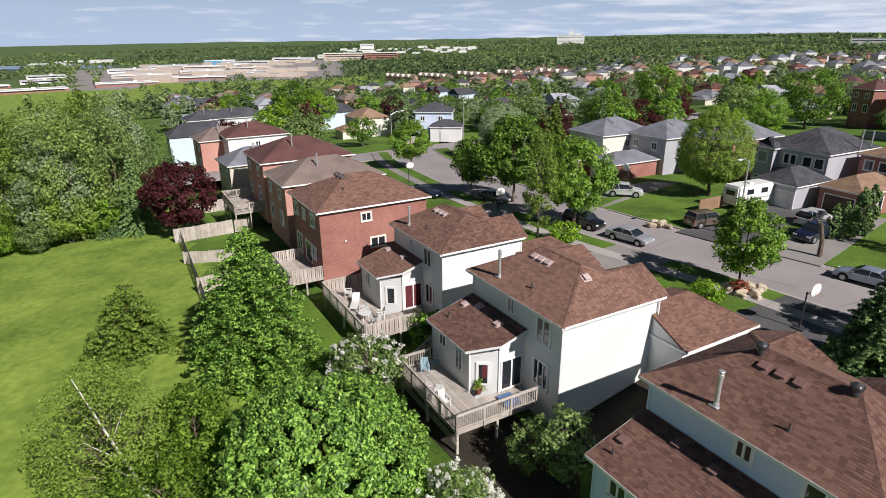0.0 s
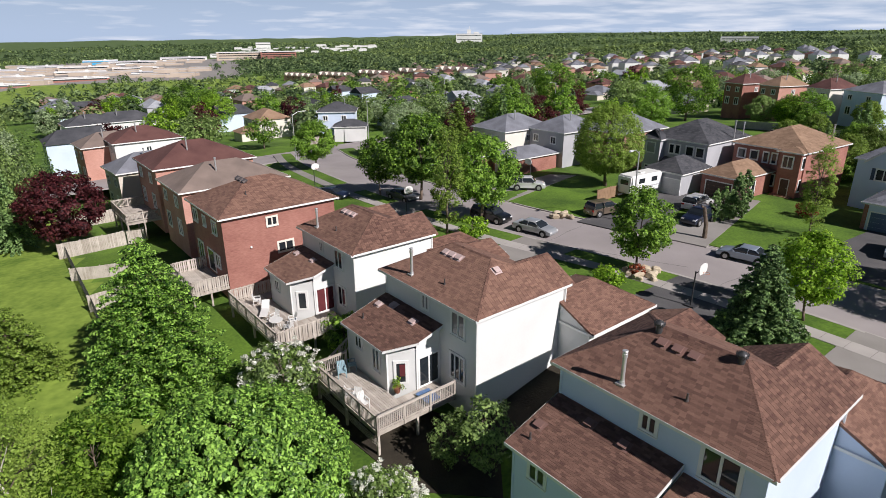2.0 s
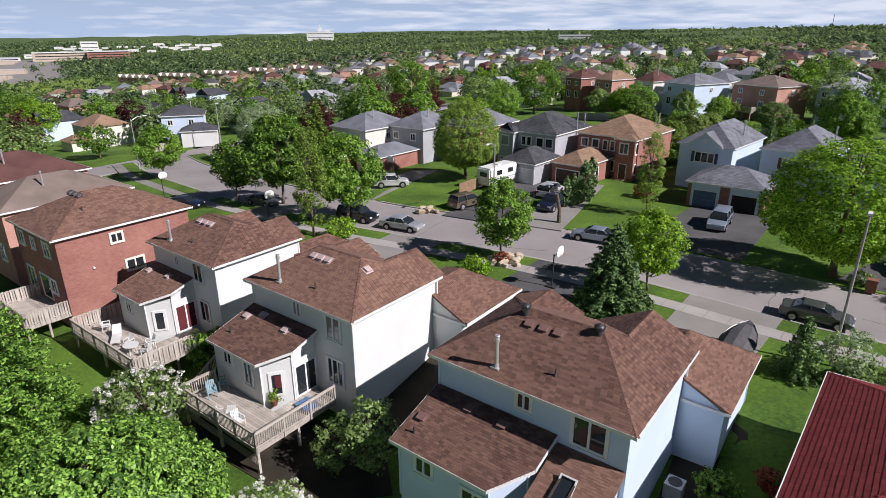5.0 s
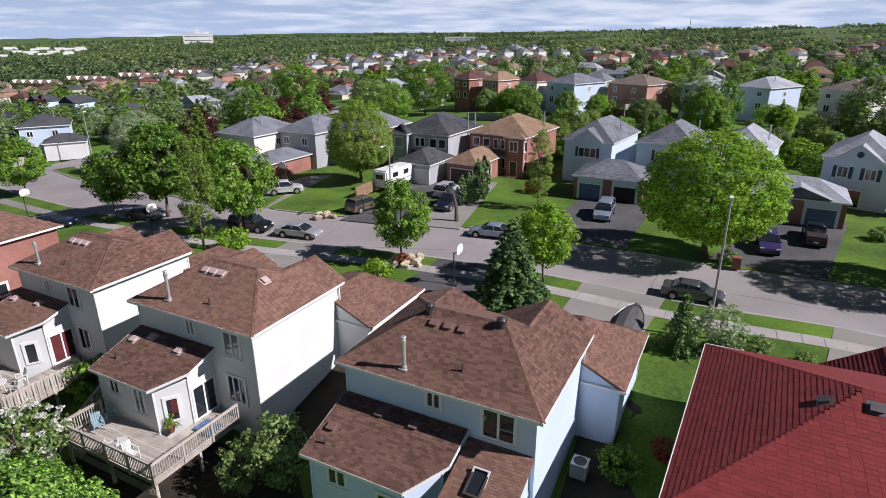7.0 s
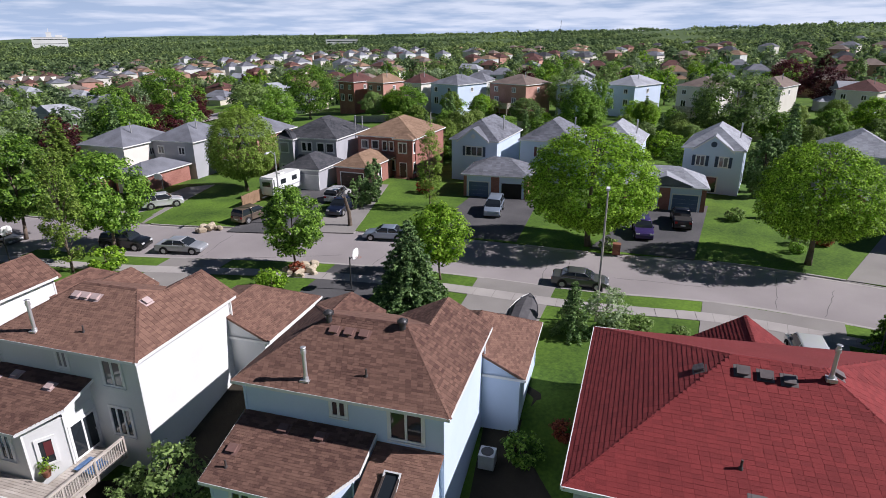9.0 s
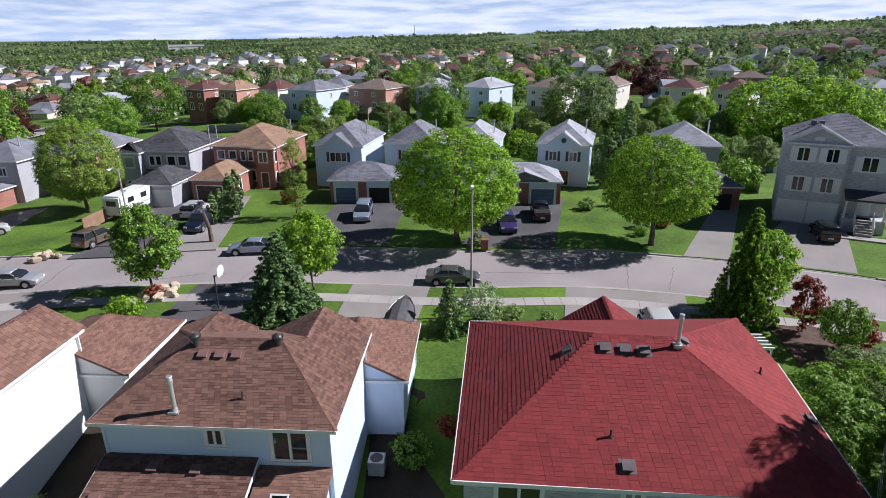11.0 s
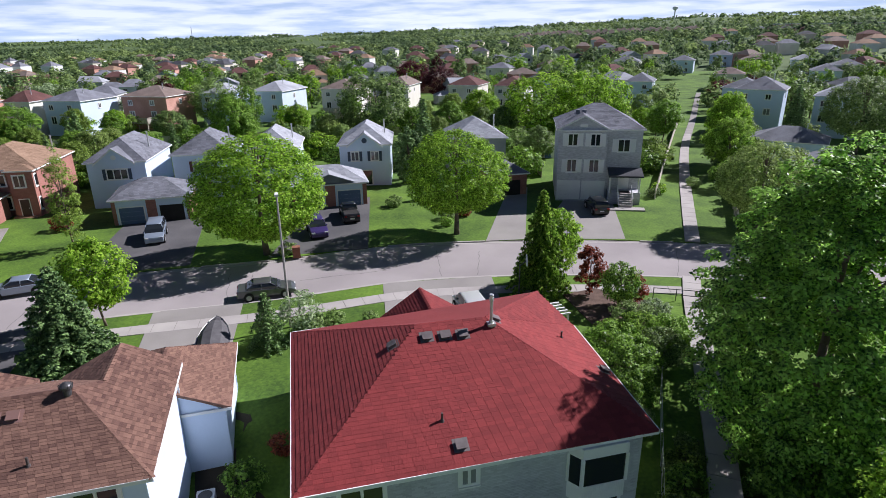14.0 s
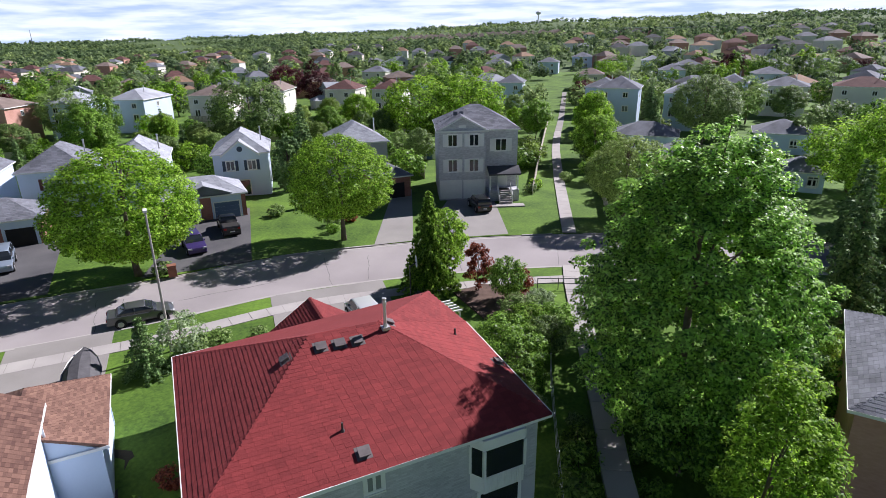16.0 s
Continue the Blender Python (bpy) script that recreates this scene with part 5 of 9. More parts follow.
    for s, x0, x1 in ((1, 10.5, 10.85), (-1, 13.1, 12.75)):
        g = Geo().poly((x0, o, 3.25), (x1, o - 0.55, 3.25), (x1, o - 0.55, 4.55), (x0, o, 4.55))
        part("pane", g, M_GLASS, bb)
    door(h, 10.9, o - 0.03, -0.05, 2.0, 2.1, "-y", M_TRIM, True, "patio_door")
    box_vent(h, back, 6.0, 5.4, M_VENT)
    box_vent(h, back, 6.8, 5.35, M_VENT)
    box_vent(h, back, 7.6, 5.3, M_VENT)
    box_vent(h, left, 4.55, 5.55, M_VENT)
    box_vent(h, r1, 9.35, 6.1, M_VENT)
    box_vent(h, back, 6.2, 0.75, M_VENT)
    plumbing_stack(h, back, 5.75, 1.75, M_DVENT)
    flue(h, r1, 9.0, 5.55, 1.35, M_METAL, 0.075)
    box_vent(h, r1, 14.0, 4.2, M_DVENT)
    plumbing_stack(h, r1, 13.0, 6.6, M_DVENT)
    return h


red_roof_house()
# ---- houses across the street
def block(h, u0, u1, v0, v1, base, E, rise, wall, roof, along=None, inset=None, gable=(), over=0.3, name="roof"):
    part("wall", Geo().box(u0 + over, u1 - over, v0 + over, v1 - over, base, E - 0.15), wall, h)
    faces, ends, ridge = hip_faces(u0, u1, v0, v1, E, rise, inset, along, gable)
    r0 = part(name, Geo().slab(faces[0], 0.15), roof, h)
    for f in faces[1:]:
        part("roof_slope", Geo().slab(f, 0.15), roof, r0)
    for e in ends:
        ax = 0 if abs(e[0][0] - e[1][0]) < 1e-3 else 1
        mid = ((u0 + u1) / 2, (v0 + v1) / 2)[ax]
        s = 1 if e[0][ax] < mid else -1
        outer, inner = [], []
        for p in e:
            p = Vector(p)
            p.z -= 0.13
            p[ax] += s * over
            outer.append(tuple(p))
            p[ax] += s * 0.12
            inner.append(tuple(p))
        g = Geo()
        g.v += outer + inner
        g.f += [(0, 1, 2), (5, 4, 3), (0, 3, 4, 1), (1, 4, 5, 2), (2, 5, 3, 0)]
        part("gable", g, wall, h)
        g = Geo()
        for a, b in ((e[0], e[2]), (e[1], e[2])):
            a, b = Vector(a), Vector(b)
            o = Vector((0, 0, 0))
            o[ax] = -s * 0.03
            g.poly(a + o, b + o, b + o - Vector((0, 0, 0.17)), a + o - Vector((0, 0, 0.17))).poly(a, b, b + o, a + o)
        part("bargeboard", g, M_TRIM, h)
    eave_trim(h, u0, u1, v0, v1, E - 0.002)
    return faces


def laid(h, faces, mat, tab=0.5, seed=1):
    """Courses of shingles on a block's roof."""
    for k, f in enumerate(faces):
        shingles(h, f, mat, tab, tab * 0.5, 0, seed=seed + k, lift=0.003)


def chimney_pipe(h, x, y, z0, z1):
    part("flue_pipe", Geo().rod((x, y, z0), (x, y, z1), 0.09, 0.09, 8).rod((x, y, z1 - 0.1), (x, y, z1 + 0.05), 0.13, 0.13, 8), M_METAL, h, "thin metal flue pipe")


M_BLUED = material("blue_garage_paint", (0.075, 0.12, 0.21), (0.10, 0.155, 0.26), 1.0, 0.5)
M_DARKD = material("dark_door_paint", (0.04, 0.025, 0.02), (0.08, 0.045, 0.035), 1.0, 0.5)
M_BSHUT = material("navy_shutter_paint", (0.03, 0.05, 0.085), (0.05, 0.075, 0.12), 1.0, 0.5)
M_RSHUT = material("maroon_shutter_paint", (0.10, 0.03, 0.03), (0.15, 0.05, 0.045), 1.0, 0.5)
# near-black colour that paints the unlit inside of doorways and recesses
M_DARKIN = material("painted_interior_shade", (0.015, 0.014, 0.013), (0.03, 0.028, 0.026), 1.0, 0.9)


def steps(h, u0, u1, v, z, n=4, mat=M_CONC):
    for i in range(n):
        part("step", Geo().box(u0, u1, v - 0.3 * (n - i), v - 0.3 * (n - i - 1) + (0.0 if i < n - 1 else 1.0), -0.1, z * (i + 1) / n), mat, h)


def orange_house():
    h = thing("house", "red brick two-storey house with tan shingle roof and garage", "house", plan(50.94, 71.62, 0, 155))
    f = block(h, 0, 9.9, 0, 11.6, -0.3, 5.8, 2.3, M_BRICK, M_TANR, inset=4.6)
    laid(h, f, M_TANR, seed=200)
    f = block(h, 1.0, 6.3, -8.2, 0.2, -0.3, 2.95, 1.5, M_BRICK, M_TANR, inset=2.4, name="garage_roof")
    laid(h, f, M_TANR, seed=210)
    # corner bay with its own little hip
    f = block(h, 6.5, 9.75, -0.9, 1.5, -0.2, 5.75, 0.62, M_BRICK, M_TANR, along="y", inset=1.2, name="bay_roof")
    laid(h, f, M_TANR, seed=220)
    garage_door(h, 2.0, -7.912, 0, 3.4, 2.1, "-y", M_DARKD)
    for u in (0.9, 2.6):
        window(h, u, 0.288, 3.9, 1.1, 1.25, "-y", 1)
    for u in (4.3, 5.4):
        window(h, u, 0.288, 3.75, 0.75, 1.4, "-y", 1)
    window(h, 7.3, -0.612, 3.7, 1.3, 1.5, "-y", 2)
    window(h, 9.462, -0.3, 3.7, 1.0, 1.5, "+x", 1)
    window(h, 9.462, -0.3, 0.9, 1.0, 1.5, "+x", 1)
    window(h, 6.012, -4.6, 0.6, 0.9, 1.6, "+x", 1)
    window(h, 5.5, 0.288, 0.9, 0.8, 1.6, "-y", 1)
    door(h, 7.5, -0.63, 0.2, 1.0, 2.1, "-y", M_DARKD)
    steps(h, 6.6, 9.2, -0.6, 0.3, 3, M_WOODR)
    chimney_pipe(h, 8.2, 9.5, 6.0, 8.2)
    part("roof_vent", Geo().box(3.1, 3.5, 3.3, 3.7, 7.2, 7.5), M_DVENT, h)


def navy_house():
    h = thing("house", "grey-sided two-storey house with charcoal shingle roof", "house", plan(42.4, 78.4, 0, 152))
    f = block(h, 0, 9.3, 0, 11.2, -0.3, 5.8, 2.4, M_GREYS, M_NAVYR, inset=4.4)
    laid(h, f, M_NAVYR, seed=230)
    f = block(h, 4.4, 10.2, -7.0, 0.2, -0.3, 2.95, 1.6, M_GREYS, M_NAVYR, inset=2.6, name="garage_roof")
    laid(h, f, M_NAVYR, seed=240)
    f = block(h, -0.2, 3.0, -1.2, 1.0, -0.3, 5.7, 1.3, M_GREYS, M_NAVYR, along="y", inset=1.5, name="bay_roof")
    garage_door(h, 6.6, -6.712, 0, 3.2, 2.1, "-y", M_WDOOR)
    window(h, 0.6, -0.912, 3.7, 1.4, 1.5, "-y", 1)
    window(h, 0.6, -0.912, 0.8, 1.4, 1.2, "-y", 1)
    for u in (3.4, 4.3, 5.9, 7.4):
        window(h, u, 0.288, 3.8, 0.8 if u < 5 else 1.2, 1.35, "-y", 1)
    part("porch_roof", Geo().slab([(2.9, -0.8, 2.9), (5.0, -0.8, 2.9), (5.0, 0.3, 3.3), (2.9, 0.3, 3.3)], 0.12), M_NAVYR, h)
    door(h, 3.4, 0.27, 0.1, 1.0, 2.1, "-y", M_DARKD)
    chimney_pipe(h, 9.1, 6.5, 5.0, 8.3)
    chimney_pipe(h, 8.8, 9.5, 5.0, 7.8)


def semi(label, x, y, z, az, w, d, wall, roof, shut, round_gable=False, gable=True, seed=1, wide=3):
    h = thing("house", label, "house", plan(x, y, z, az))
    f = block(h, 0, w, 0, d, -0.6, 5.9, 2.5, wall, roof, along="y", inset=w / 2 - 0.6)
    laid(h, f, roof, 0.55, seed)
    if gable:
        gw = w * 0.62
        u0 = (w - gw) / 2
        pr = [(u0, -0.25, 5.85), ((u0 + u0 + gw) / 2, -0.25, 7.55), ((u0 + u0 + gw) / 2, 2.9, 7.55), (u0, 0.7, 5.95)]
        pl = [((u0 + u0 + gw) / 2, -0.25, 7.55), (u0 + gw, -0.25, 5.85), (u0 + gw, 0.7, 5.95), ((u0 + u0 + gw) / 2, 2.9, 7.55)]
        for q in (pr, pl):
            n = (Vector(q[1]) - Vector(q[0])).cross(Vector(q[2]) - Vector(q[0]))
            q = q if n.z > 0 else q[::-1]
            part("gable_slope", Geo().slab([(a, b, c + 0.05) for a, b, c in q], 0.14), roof, h)
        c = u0 + gw / 2
        g = Geo().poly((u0, -0.08, 5.7), (u0 + gw, -0.08, 5.7), (c, -0.08, 7.45)).poly((u0, 0.3, 5.7), (c, 0.3, 7.45), (u0 + gw, 0.3, 5.7)).poly((u0, -0.08, 5.7), (u0, 0.3, 5.7), (u0 + gw, 0.3, 5.7), (u0 + gw, -0.08, 5.7))
        part("gable", g, wall, h)
        for a, b in (((u0 - 0.15, 5.72), (c, 7.62)), ((u0 + gw + 0.15, 5.72), (c, 7.62))):
            part("bargeboard", Geo().poly((a[0], -0.29, a[1]), (b[0], -0.29, b[1]), (b[0], -0.29, b[1] - 0.22), (a[0], -0.29, a[1] - 0.22)).poly((a[0], -0.25, a[1]), (b[0], -0.25, b[1]), (b[0], -0.29, b[1]), (a[0], -0.29, a[1])), M_TRIM, h)
        if round_gable:
            part("round_vent", Geo().rod((c, -0.12, 6.5), (c, -0.05, 6.5), 0.36, 0.36, 20), M_BSHUT, h, "round navy gable vent")
        else:
            part("round_vent", Geo().rod((c, -0.12, 6.45), (c, -0.05, 6.45), 0.3, 0.3, 16), M_TRIM, h)
    if wide == 2:
        window(h, w * 0.24, 0.288, 3.6, 1.15, 1.35, "-y", 2, shut)
        window(h, w * 0.60, 0.288, 3.6, 1.15, 1.35, "-y", 2, shut)
    else:
        window(h, w / 2 - 1.25, 0.288, 3.65, 2.5, 1.35, "-y", 3, shut)
    door(h, w * 0.42, 0.27, 0.2, 1.5, 2.1, "-y", M_TRIM, True, "glazed_door")
    window(h, w - 0.288, d * 0.35, 1.2, 0.9, 1.1, "+x", 2)
    chimney_pipe(h, w - 1.2, d * 0.5, 6.2, 8.6)
    return h


def twin_garage(x, y, az, w, d, roof, open_one=False, gable=False, seed=1):
    h = thing("garage", "brick twin garage with blue doors and grey roof", "garage", plan(x, y, 0, az))
    f = block(h, 0, w, 0, d, -0.3, 3.0, 1.7, M_BRICK, roof, along="x" if not gable else None, inset=3.4)
    laid(h, f, roof, 0.55, seed)
    dw = w * 0.29
    for k, u in enumerate((w * 0.115, w * 0.595)):
        part("panel_surround", Geo().box(u - 0.3, u + dw + 0.3, 0.27, 0.31, 0.0, 2.86), M_BLUEW, h)
        if open_one and k == 1:
            part("garage_opening", Geo().box(u, u + dw, 0.255, 0.28, 0, 2.05), M_DARKIN, h, "open garage doorway, its dark inside painted on a flat panel")
        else:
            garage_door(h, u, 0.25, 0, dw, 2.05, "-y", M_BLUED)
    if gable:
        c = w * 0.5
        part("gable_slope", Geo().slab([(c - 3, -0.1, 3.2), (c, -0.1, 4.3), (c, 2.4, 4.4), (c - 3, 0.4, 3.3)][::-1], 0.1), roof, h)
        part("gable_slope", Geo().slab([(c, -0.1, 4.3), (c + 3, -0.1, 3.2), (c + 3, 0.4, 3.3), (c, 2.4, 4.4)][::-1], 0.1), roof, h)
        part("gable", Geo().poly((c - 2.8, 0.0, 3.15), (c + 2.8, 0.0, 3.15), (c, 0.0, 4.2)), M_SLATE, h)
    return h


def tall_house():
    h = thing("house", "grey brick three-storey house with white shutters and porch", "house", plan(74.0, 3.44, 0.3, 174))
    f = block(h, -0.1, 10.5, 0, 10.5, -0.5, 8.7, 2.6, M_GREYD, M_SLATE, along="x", inset=4.6)
    laid(h, f, M_SLATE, 0.55, 300)
    f = block(h, -0.2, 6.3, -0.7, 4.5, -0.4, 8.7, 1.75, M_GREYD, M_SLATE, along="y", inset=0.3, gable=("lo",), name="gable_roof")
    laid(h, f, M_SLATE, 0.55, 310)
    for u in (1.2, 3.9):
        window(h, u, -0.412, 6.7, 1.25, 1.55, "-y", 2, M_TRIM, leaf=0.55)
        window(h, u, -0.412, 3.45, 1.25, 1.65, "-y", 2, M_TRIM, leaf=0.55)
    window(h, 7.3, 0.288, 5.9, 1.5, 1.6, "-y", 2, M_TRIM, leaf=0.6)
    for u in (0.3, 3.3):
        garage_door(h, u, -0.43, 0, 2.6, 2.3, "-y", M_TRIM)
    part("gable_vent", Geo().prism([(2.6, -0.45), (3.5, -0.45), (3.5, -0.40), (2.6, -0.40)], 9.0, 9.35), M_TRIM, h)
    q = [(6.3, -1.7, 3.35), (10.4, -1.7, 3.35), (10.4, 0.3, 4.0), (6.3, 0.3, 4.0)]
    part("porch_roof", Geo().slab(q, 0.2), M_NAVYR, h)
    part("porch_floor", Geo().box(6.4, 10.2, -1.6, 0.3, -0.3, 1.25), M_GREYD, h)
    for u in (6.5, 10.0):
        part("porch_post", Geo().box(u - 0.09, u + 0.09, -1.55, -1.37, 1.25, 3.2), M_TRIM, h)
    door(h, 7.8, 0.27, 1.25, 1.1, 2.0, "-y", M_TRIM)
    steps(h, 7.5, 9.0, -1.6, 1.25, 6)
    for u in (7.4, 9.05):
        rail = part("stair_rail", Geo().rod((u, -1.6, 2.2), (u, -3.4, 0.95), 0.05, 0.05, 6), M_TRIM, h, "white stair railing")
        for i in range(7):
            t = i / 6
            part("baluster", Geo().rod((u, -1.6 - 1.8 * t, 1.2 - 1.2 * t), (u, -1.6 - 1.8 * t, 2.2 - 1.25 * t), 0.025, 0.025, 5), M_TRIM, rail)
    part("landing", Geo().box(6.3, 10.4, -4.6, -3.4, -0.3, -0.05), M_CONC, h)
    for x in (2.2, 3.0):
        part("roof_vent", Geo().box(x, x + 0.5, 2.6, 3.1, 10.2, 10.7), M_SLATE, h)


orange_house()
navy_house()
semi("pale blue-sided house with grey gabled roof and blue shutters", 58.07, 59.1, 0, 157, 7.3, 12, M_BLUEW, M_SLATE, M_BSHUT, seed=400)
semi("pale blue-sided house with grey hip roof and maroon shutters", 64.3, 51.8, 0, 157, 8.0, 10.5, M_BLUEW, M_SLATE, M_RSHUT, gable=False, seed=410)
semi("pale blue-sided house with pale grey roof", 68.2, 43.6, 0, 158, 7.2, 11, M_BLUEW, M_PALE, None, seed=420)
semi("pale blue-sided house with round gable vent and navy shutters", 75.0, 33.3, 0, 163, 7.6, 11, M_BLUEW, M_PALE, M_BSHUT, True, seed=430, wide=2)
twin_garage(52.6, 51.4, 150, 8.8, 7.5, M_SLATE, True, seed=440)
twin_garage(62.6, 34.3, 152, 9.6, 7.5, M_PALE, False, True, seed=450)
tall_house()
semi("house with pale grey roof half hidden by a maple", 82.5, 19.0, 0, 160, 8.5, 10, M_GREYS, M_PALE, None, gable=False, seed=460)
q = thing("garage", "small brick garage with grey roof beside a maple", "garage", plan(73.3, 11.6, 0, 152))
block(q, 0, 5.4, 0, 6, -0.3, 3.0, 1.5, M_BRICK, M_SLATE)
part("garage_opening", Geo().box(1.3, 4.2, 0.25, 0.29, 0, 2.1), M_DARKIN, q, "open garage doorway, its dark inside painted on a flat panel")

# ---- plainer houses farther on
def simple(label, x, y, az, w, d, E, rise, wall, roof, z=None, back=True, garage=None, along=None, side=True, front=None):
    z = gz(x, y) - 0.1 if z is None else z
    h = plain_house("house", label, x, y, z, az, w, d, E, rise, wall, roof, along=along)
    for u in (0.16, 0.62):
        window(h, w * u, 0.338, E - 2.0, 1.1, 1.15, "-y", 2)
        window(h, w * u, 0.338, E - 5.0 if E > 5 else 0.9, 1.3, 1.7 if back else 1.3, "-y", 2)
    if side:
        window(h, w - 0.338, d * 0.45, E - 2.0, 0.9, 1.1, "+x", 2)
    chimney_pipe(h, w * 0.7, d * 0.4, E, E + rise + 0.6)
    if garage:
        u0, u1, dep = garage
        block(h, u0, u1, -dep, 0.3, -0.4, 2.9, 1.3, front or wall, roof, name="garage_roof")
        garage_door(h, u0 + 0.8, -dep + 0.288, 0, u1 - u0 - 1.6, 2.1, "-y", M_WDOOR)
    return h


A_ = "two-storey house with eaves"
# north along the near side
simple("taupe-roofed brick " + A_ + " on the street", -21.1, 67.8, 150.5, 8.5, 12, 5.6, 2.0, M_PINK, M_TAUPE, -0.7)
simple("maroon-roofed pink brick " + A_, -26.2, 76.9, 150.5, 9.4, 12, 6.0, 2.2, M_PINK, M_MAROON, -0.4)
simple("grey-roofed beige-sided " + A_, -33.1, 84.9, 147, 7.0, 11, 5.5, 1.9, M_BEIGE, M_SLATE, -2.4)
simple("white-walled maroon-roofed " + A_, -41.3, 108.2, 150, 9, 11, 5.6, 2.0, M_WHITE, M_MAROON, -2.2)
simple("taupe-roofed brick " + A_ + " by the woods", -46.2, 108.3, 147, 7, 10, 5.2, 1.9, M_PINK, M_TAUPE, -2.7)
simple("dark-roofed white " + A_, -62.6, 143, 148, 8, 11, 5.2, 1.9, M_WHITE, M_NAVYR, -3.8)
simple("long white house with a dark roof", -58, 146, 152, 8, 14, 5.0, 1.9, M_WHITE, M_NAVYR, -3.5)
# north on the far side
h = simple("blue-grey corner house with charcoal roof and white garage", -6.5, 138, 95, 9, 8, 5.5, 1.9, M_BLUEW, M_NAVYR, -2.6, False)
block(h, 4.0, 11.5, -5.2, 0.3, -0.4, 2.9, 1.4, M_WHITE, M_NAVYR, name="garage_roof")
garage_door(h, 11.212, -3.9, 0, 4.0, 2.1, "+x", M_WDOOR)
simple("pale " + A_ + " with grey roof", 20.6, 97.5, 152, 8.5, 11, 6.0, 2.1, M_CREAM, M_SLATE, -1.0, False, (3.5, 9.0, 6.0), front=M_BRICK)
simple("brick and white " + A_ + " with grey roof", 29.0, 93.0, 152, 8.0, 10, 6.0, 2.1, M_GREYS, M_SLATE, -0.8, False, (1.5, 7.0, 9.0), front=M_BRICK)
simple("grey " + A_ + " behind a round tree", 36.5, 88.0, 152, 8.0, 11, 5.9, 2.1, M_PINK, M_SLATE, -0.3, False)
# the row whose gardens back onto those across the street
ROW2 = [(93.6, 138.6, 172, 6.5, 9, M_BRICK, M_MAROON), (97.2, 130.6, 172, 6.5, 9, M_PINK, M_TANR), (103.0, 122.4, 172, 6.6, 9, M_CREAM, M_MAROON), (106.1, 115.3, 177, 9.9, 12, M_BLUEW, M_SLATE), (117.4, 105.1, 178, 12.2, 11.2, M_PINK, M_TAUPE), (126.0, 90.3, 175, 8.5, 10, M_BLUEW, M_PALE), (133.8, 81.0, 182, 8.6, 13, M_BLUEW, M_PALE), (142.0, 66.6, 180, 9.7, 12, M_CREAM, M_TAUPE), (153.2, 53.1, 180, 6.8, 12.5, M_CREAM, M_TAUPE), (156.2, 36.8, 186, 8.7, 11, M_CREAM, M_MAROON), (155.0, 24.4, 186, 8.5, 12, M_CREAM, M_MAROON), (173, -9, 190, 7.5, 10.5, M_BLUEW, M_SLATE),
        (155, -30, 200, 9, 10.5, M_BLUEW, M_SLATE), (163, -66, 204, 8, 10.5, M_BLUEW, M_SLATE), (153, -73, 208, 10.5, 10.5, M_CREAM, M_SLATE), (149, -88, 210, 13, 10.5, M_CREAM, M_MAROON)]
for x, y, az, w, dep, wall, roof in ROW2:
    simple("two-storey house backing onto gardens with %s" % roof.name.replace("_", " "), x, y, az, w, dep, 7.6, 2.1, wall, roof, 0.0)
for x, y, w, wall, roof in ((289.3, -33.6, 10.1, M_BLUEW, M_SLATE), (291.1, -8.4, 12.5, M_CREAM, M_SLATE), (318.9, -54.5, 10.7, M_BLUEW, M_SLATE), (284.7, -61.0, 13.0, M_WHITE, M_TAUPE), (280.1, -79.5, 9.3, M_BLUEW, M_PALE), (250.9, -84.6, 10.9, M_BEIGE, M_SLATE), (230.0, -72.0, 9.5, M_BLUEW, M_SLATE), (238.0, -112.0, 11.0, M_WHITE, M_SLATE), (206.0, -96.0, 10.0, M_BLUEW, M_SLATE), (222.0, -40.0, 10.0, M_BEIGE, M_TAUPE), (246.0, 22.0, 11.0, M_BLUEW, M_SLATE), (258.0, 44.0, 11.0, M_CREAM, M_SLATE)):
    simple("pale two-storey house on the rise with %s" % roof.name.replace("_", " "), x, y, 192, w, 10, 5.6, 2.2, wall, roof)
simple("small blue bungalow with grey gabled roof", 105, -50, 203, 9.5, 9, 3.3, 2.0, M_BLUEW, M_SLATE, 0.3, False, side=False)
simple("tall pale blue house with grey roof beside the footpath", 135.6, -28.9, 200, 9.4, 10, 7.4, 2.4, M_BLUEW, M_SLATE, 1.5, False)
simple("pale blue house with pale grey roof among trees", 132.0, -42.5, 203, 9.0, 10, 6.6, 2.3, M_BLUEW, M_PALE, 1.4, False)
simple("low grey-roofed building behind trees", 107.0, -26.0, 200, 11.5, 9, 3.0, 2.0, M_BLUEW, M_SLATE, 0.2, False)
simple("low detached garage with a grey roof behind trees", 88, -28.5, 200, 6, 9, 2.9, 1.6, M_BLUEW, M_SLATE, 0.1, False)
simple("low detached garage with a grey roof", 78, -41, 205, 6, 7, 2.7, 1.5, M_BLUEW, M_SLATE, 0.1, False)
q = thing("house", "brown-walled house with pale grey shingle roof", "house", plan(21.3, -15.9, -0.6, 210))
f = block(q, 0, 11, 0, 11, -1.5, 5.8, 2.4, M_PINK, M_SLATE)
laid(q, f, M_SLATE, 0.42, 480)
flue(q, f[0], 3.0, 4.0, 1.2, M_METAL)
# ---- trees along the street
def maple(key, h0, h1, rad, clumps, per, size, seed, r0=0.16, shape="round", flat=0.55):
    return tree_meshes(key, shape, h0, h1, rad, clumps, per, size, seed, r0, flat, limb_n=9)


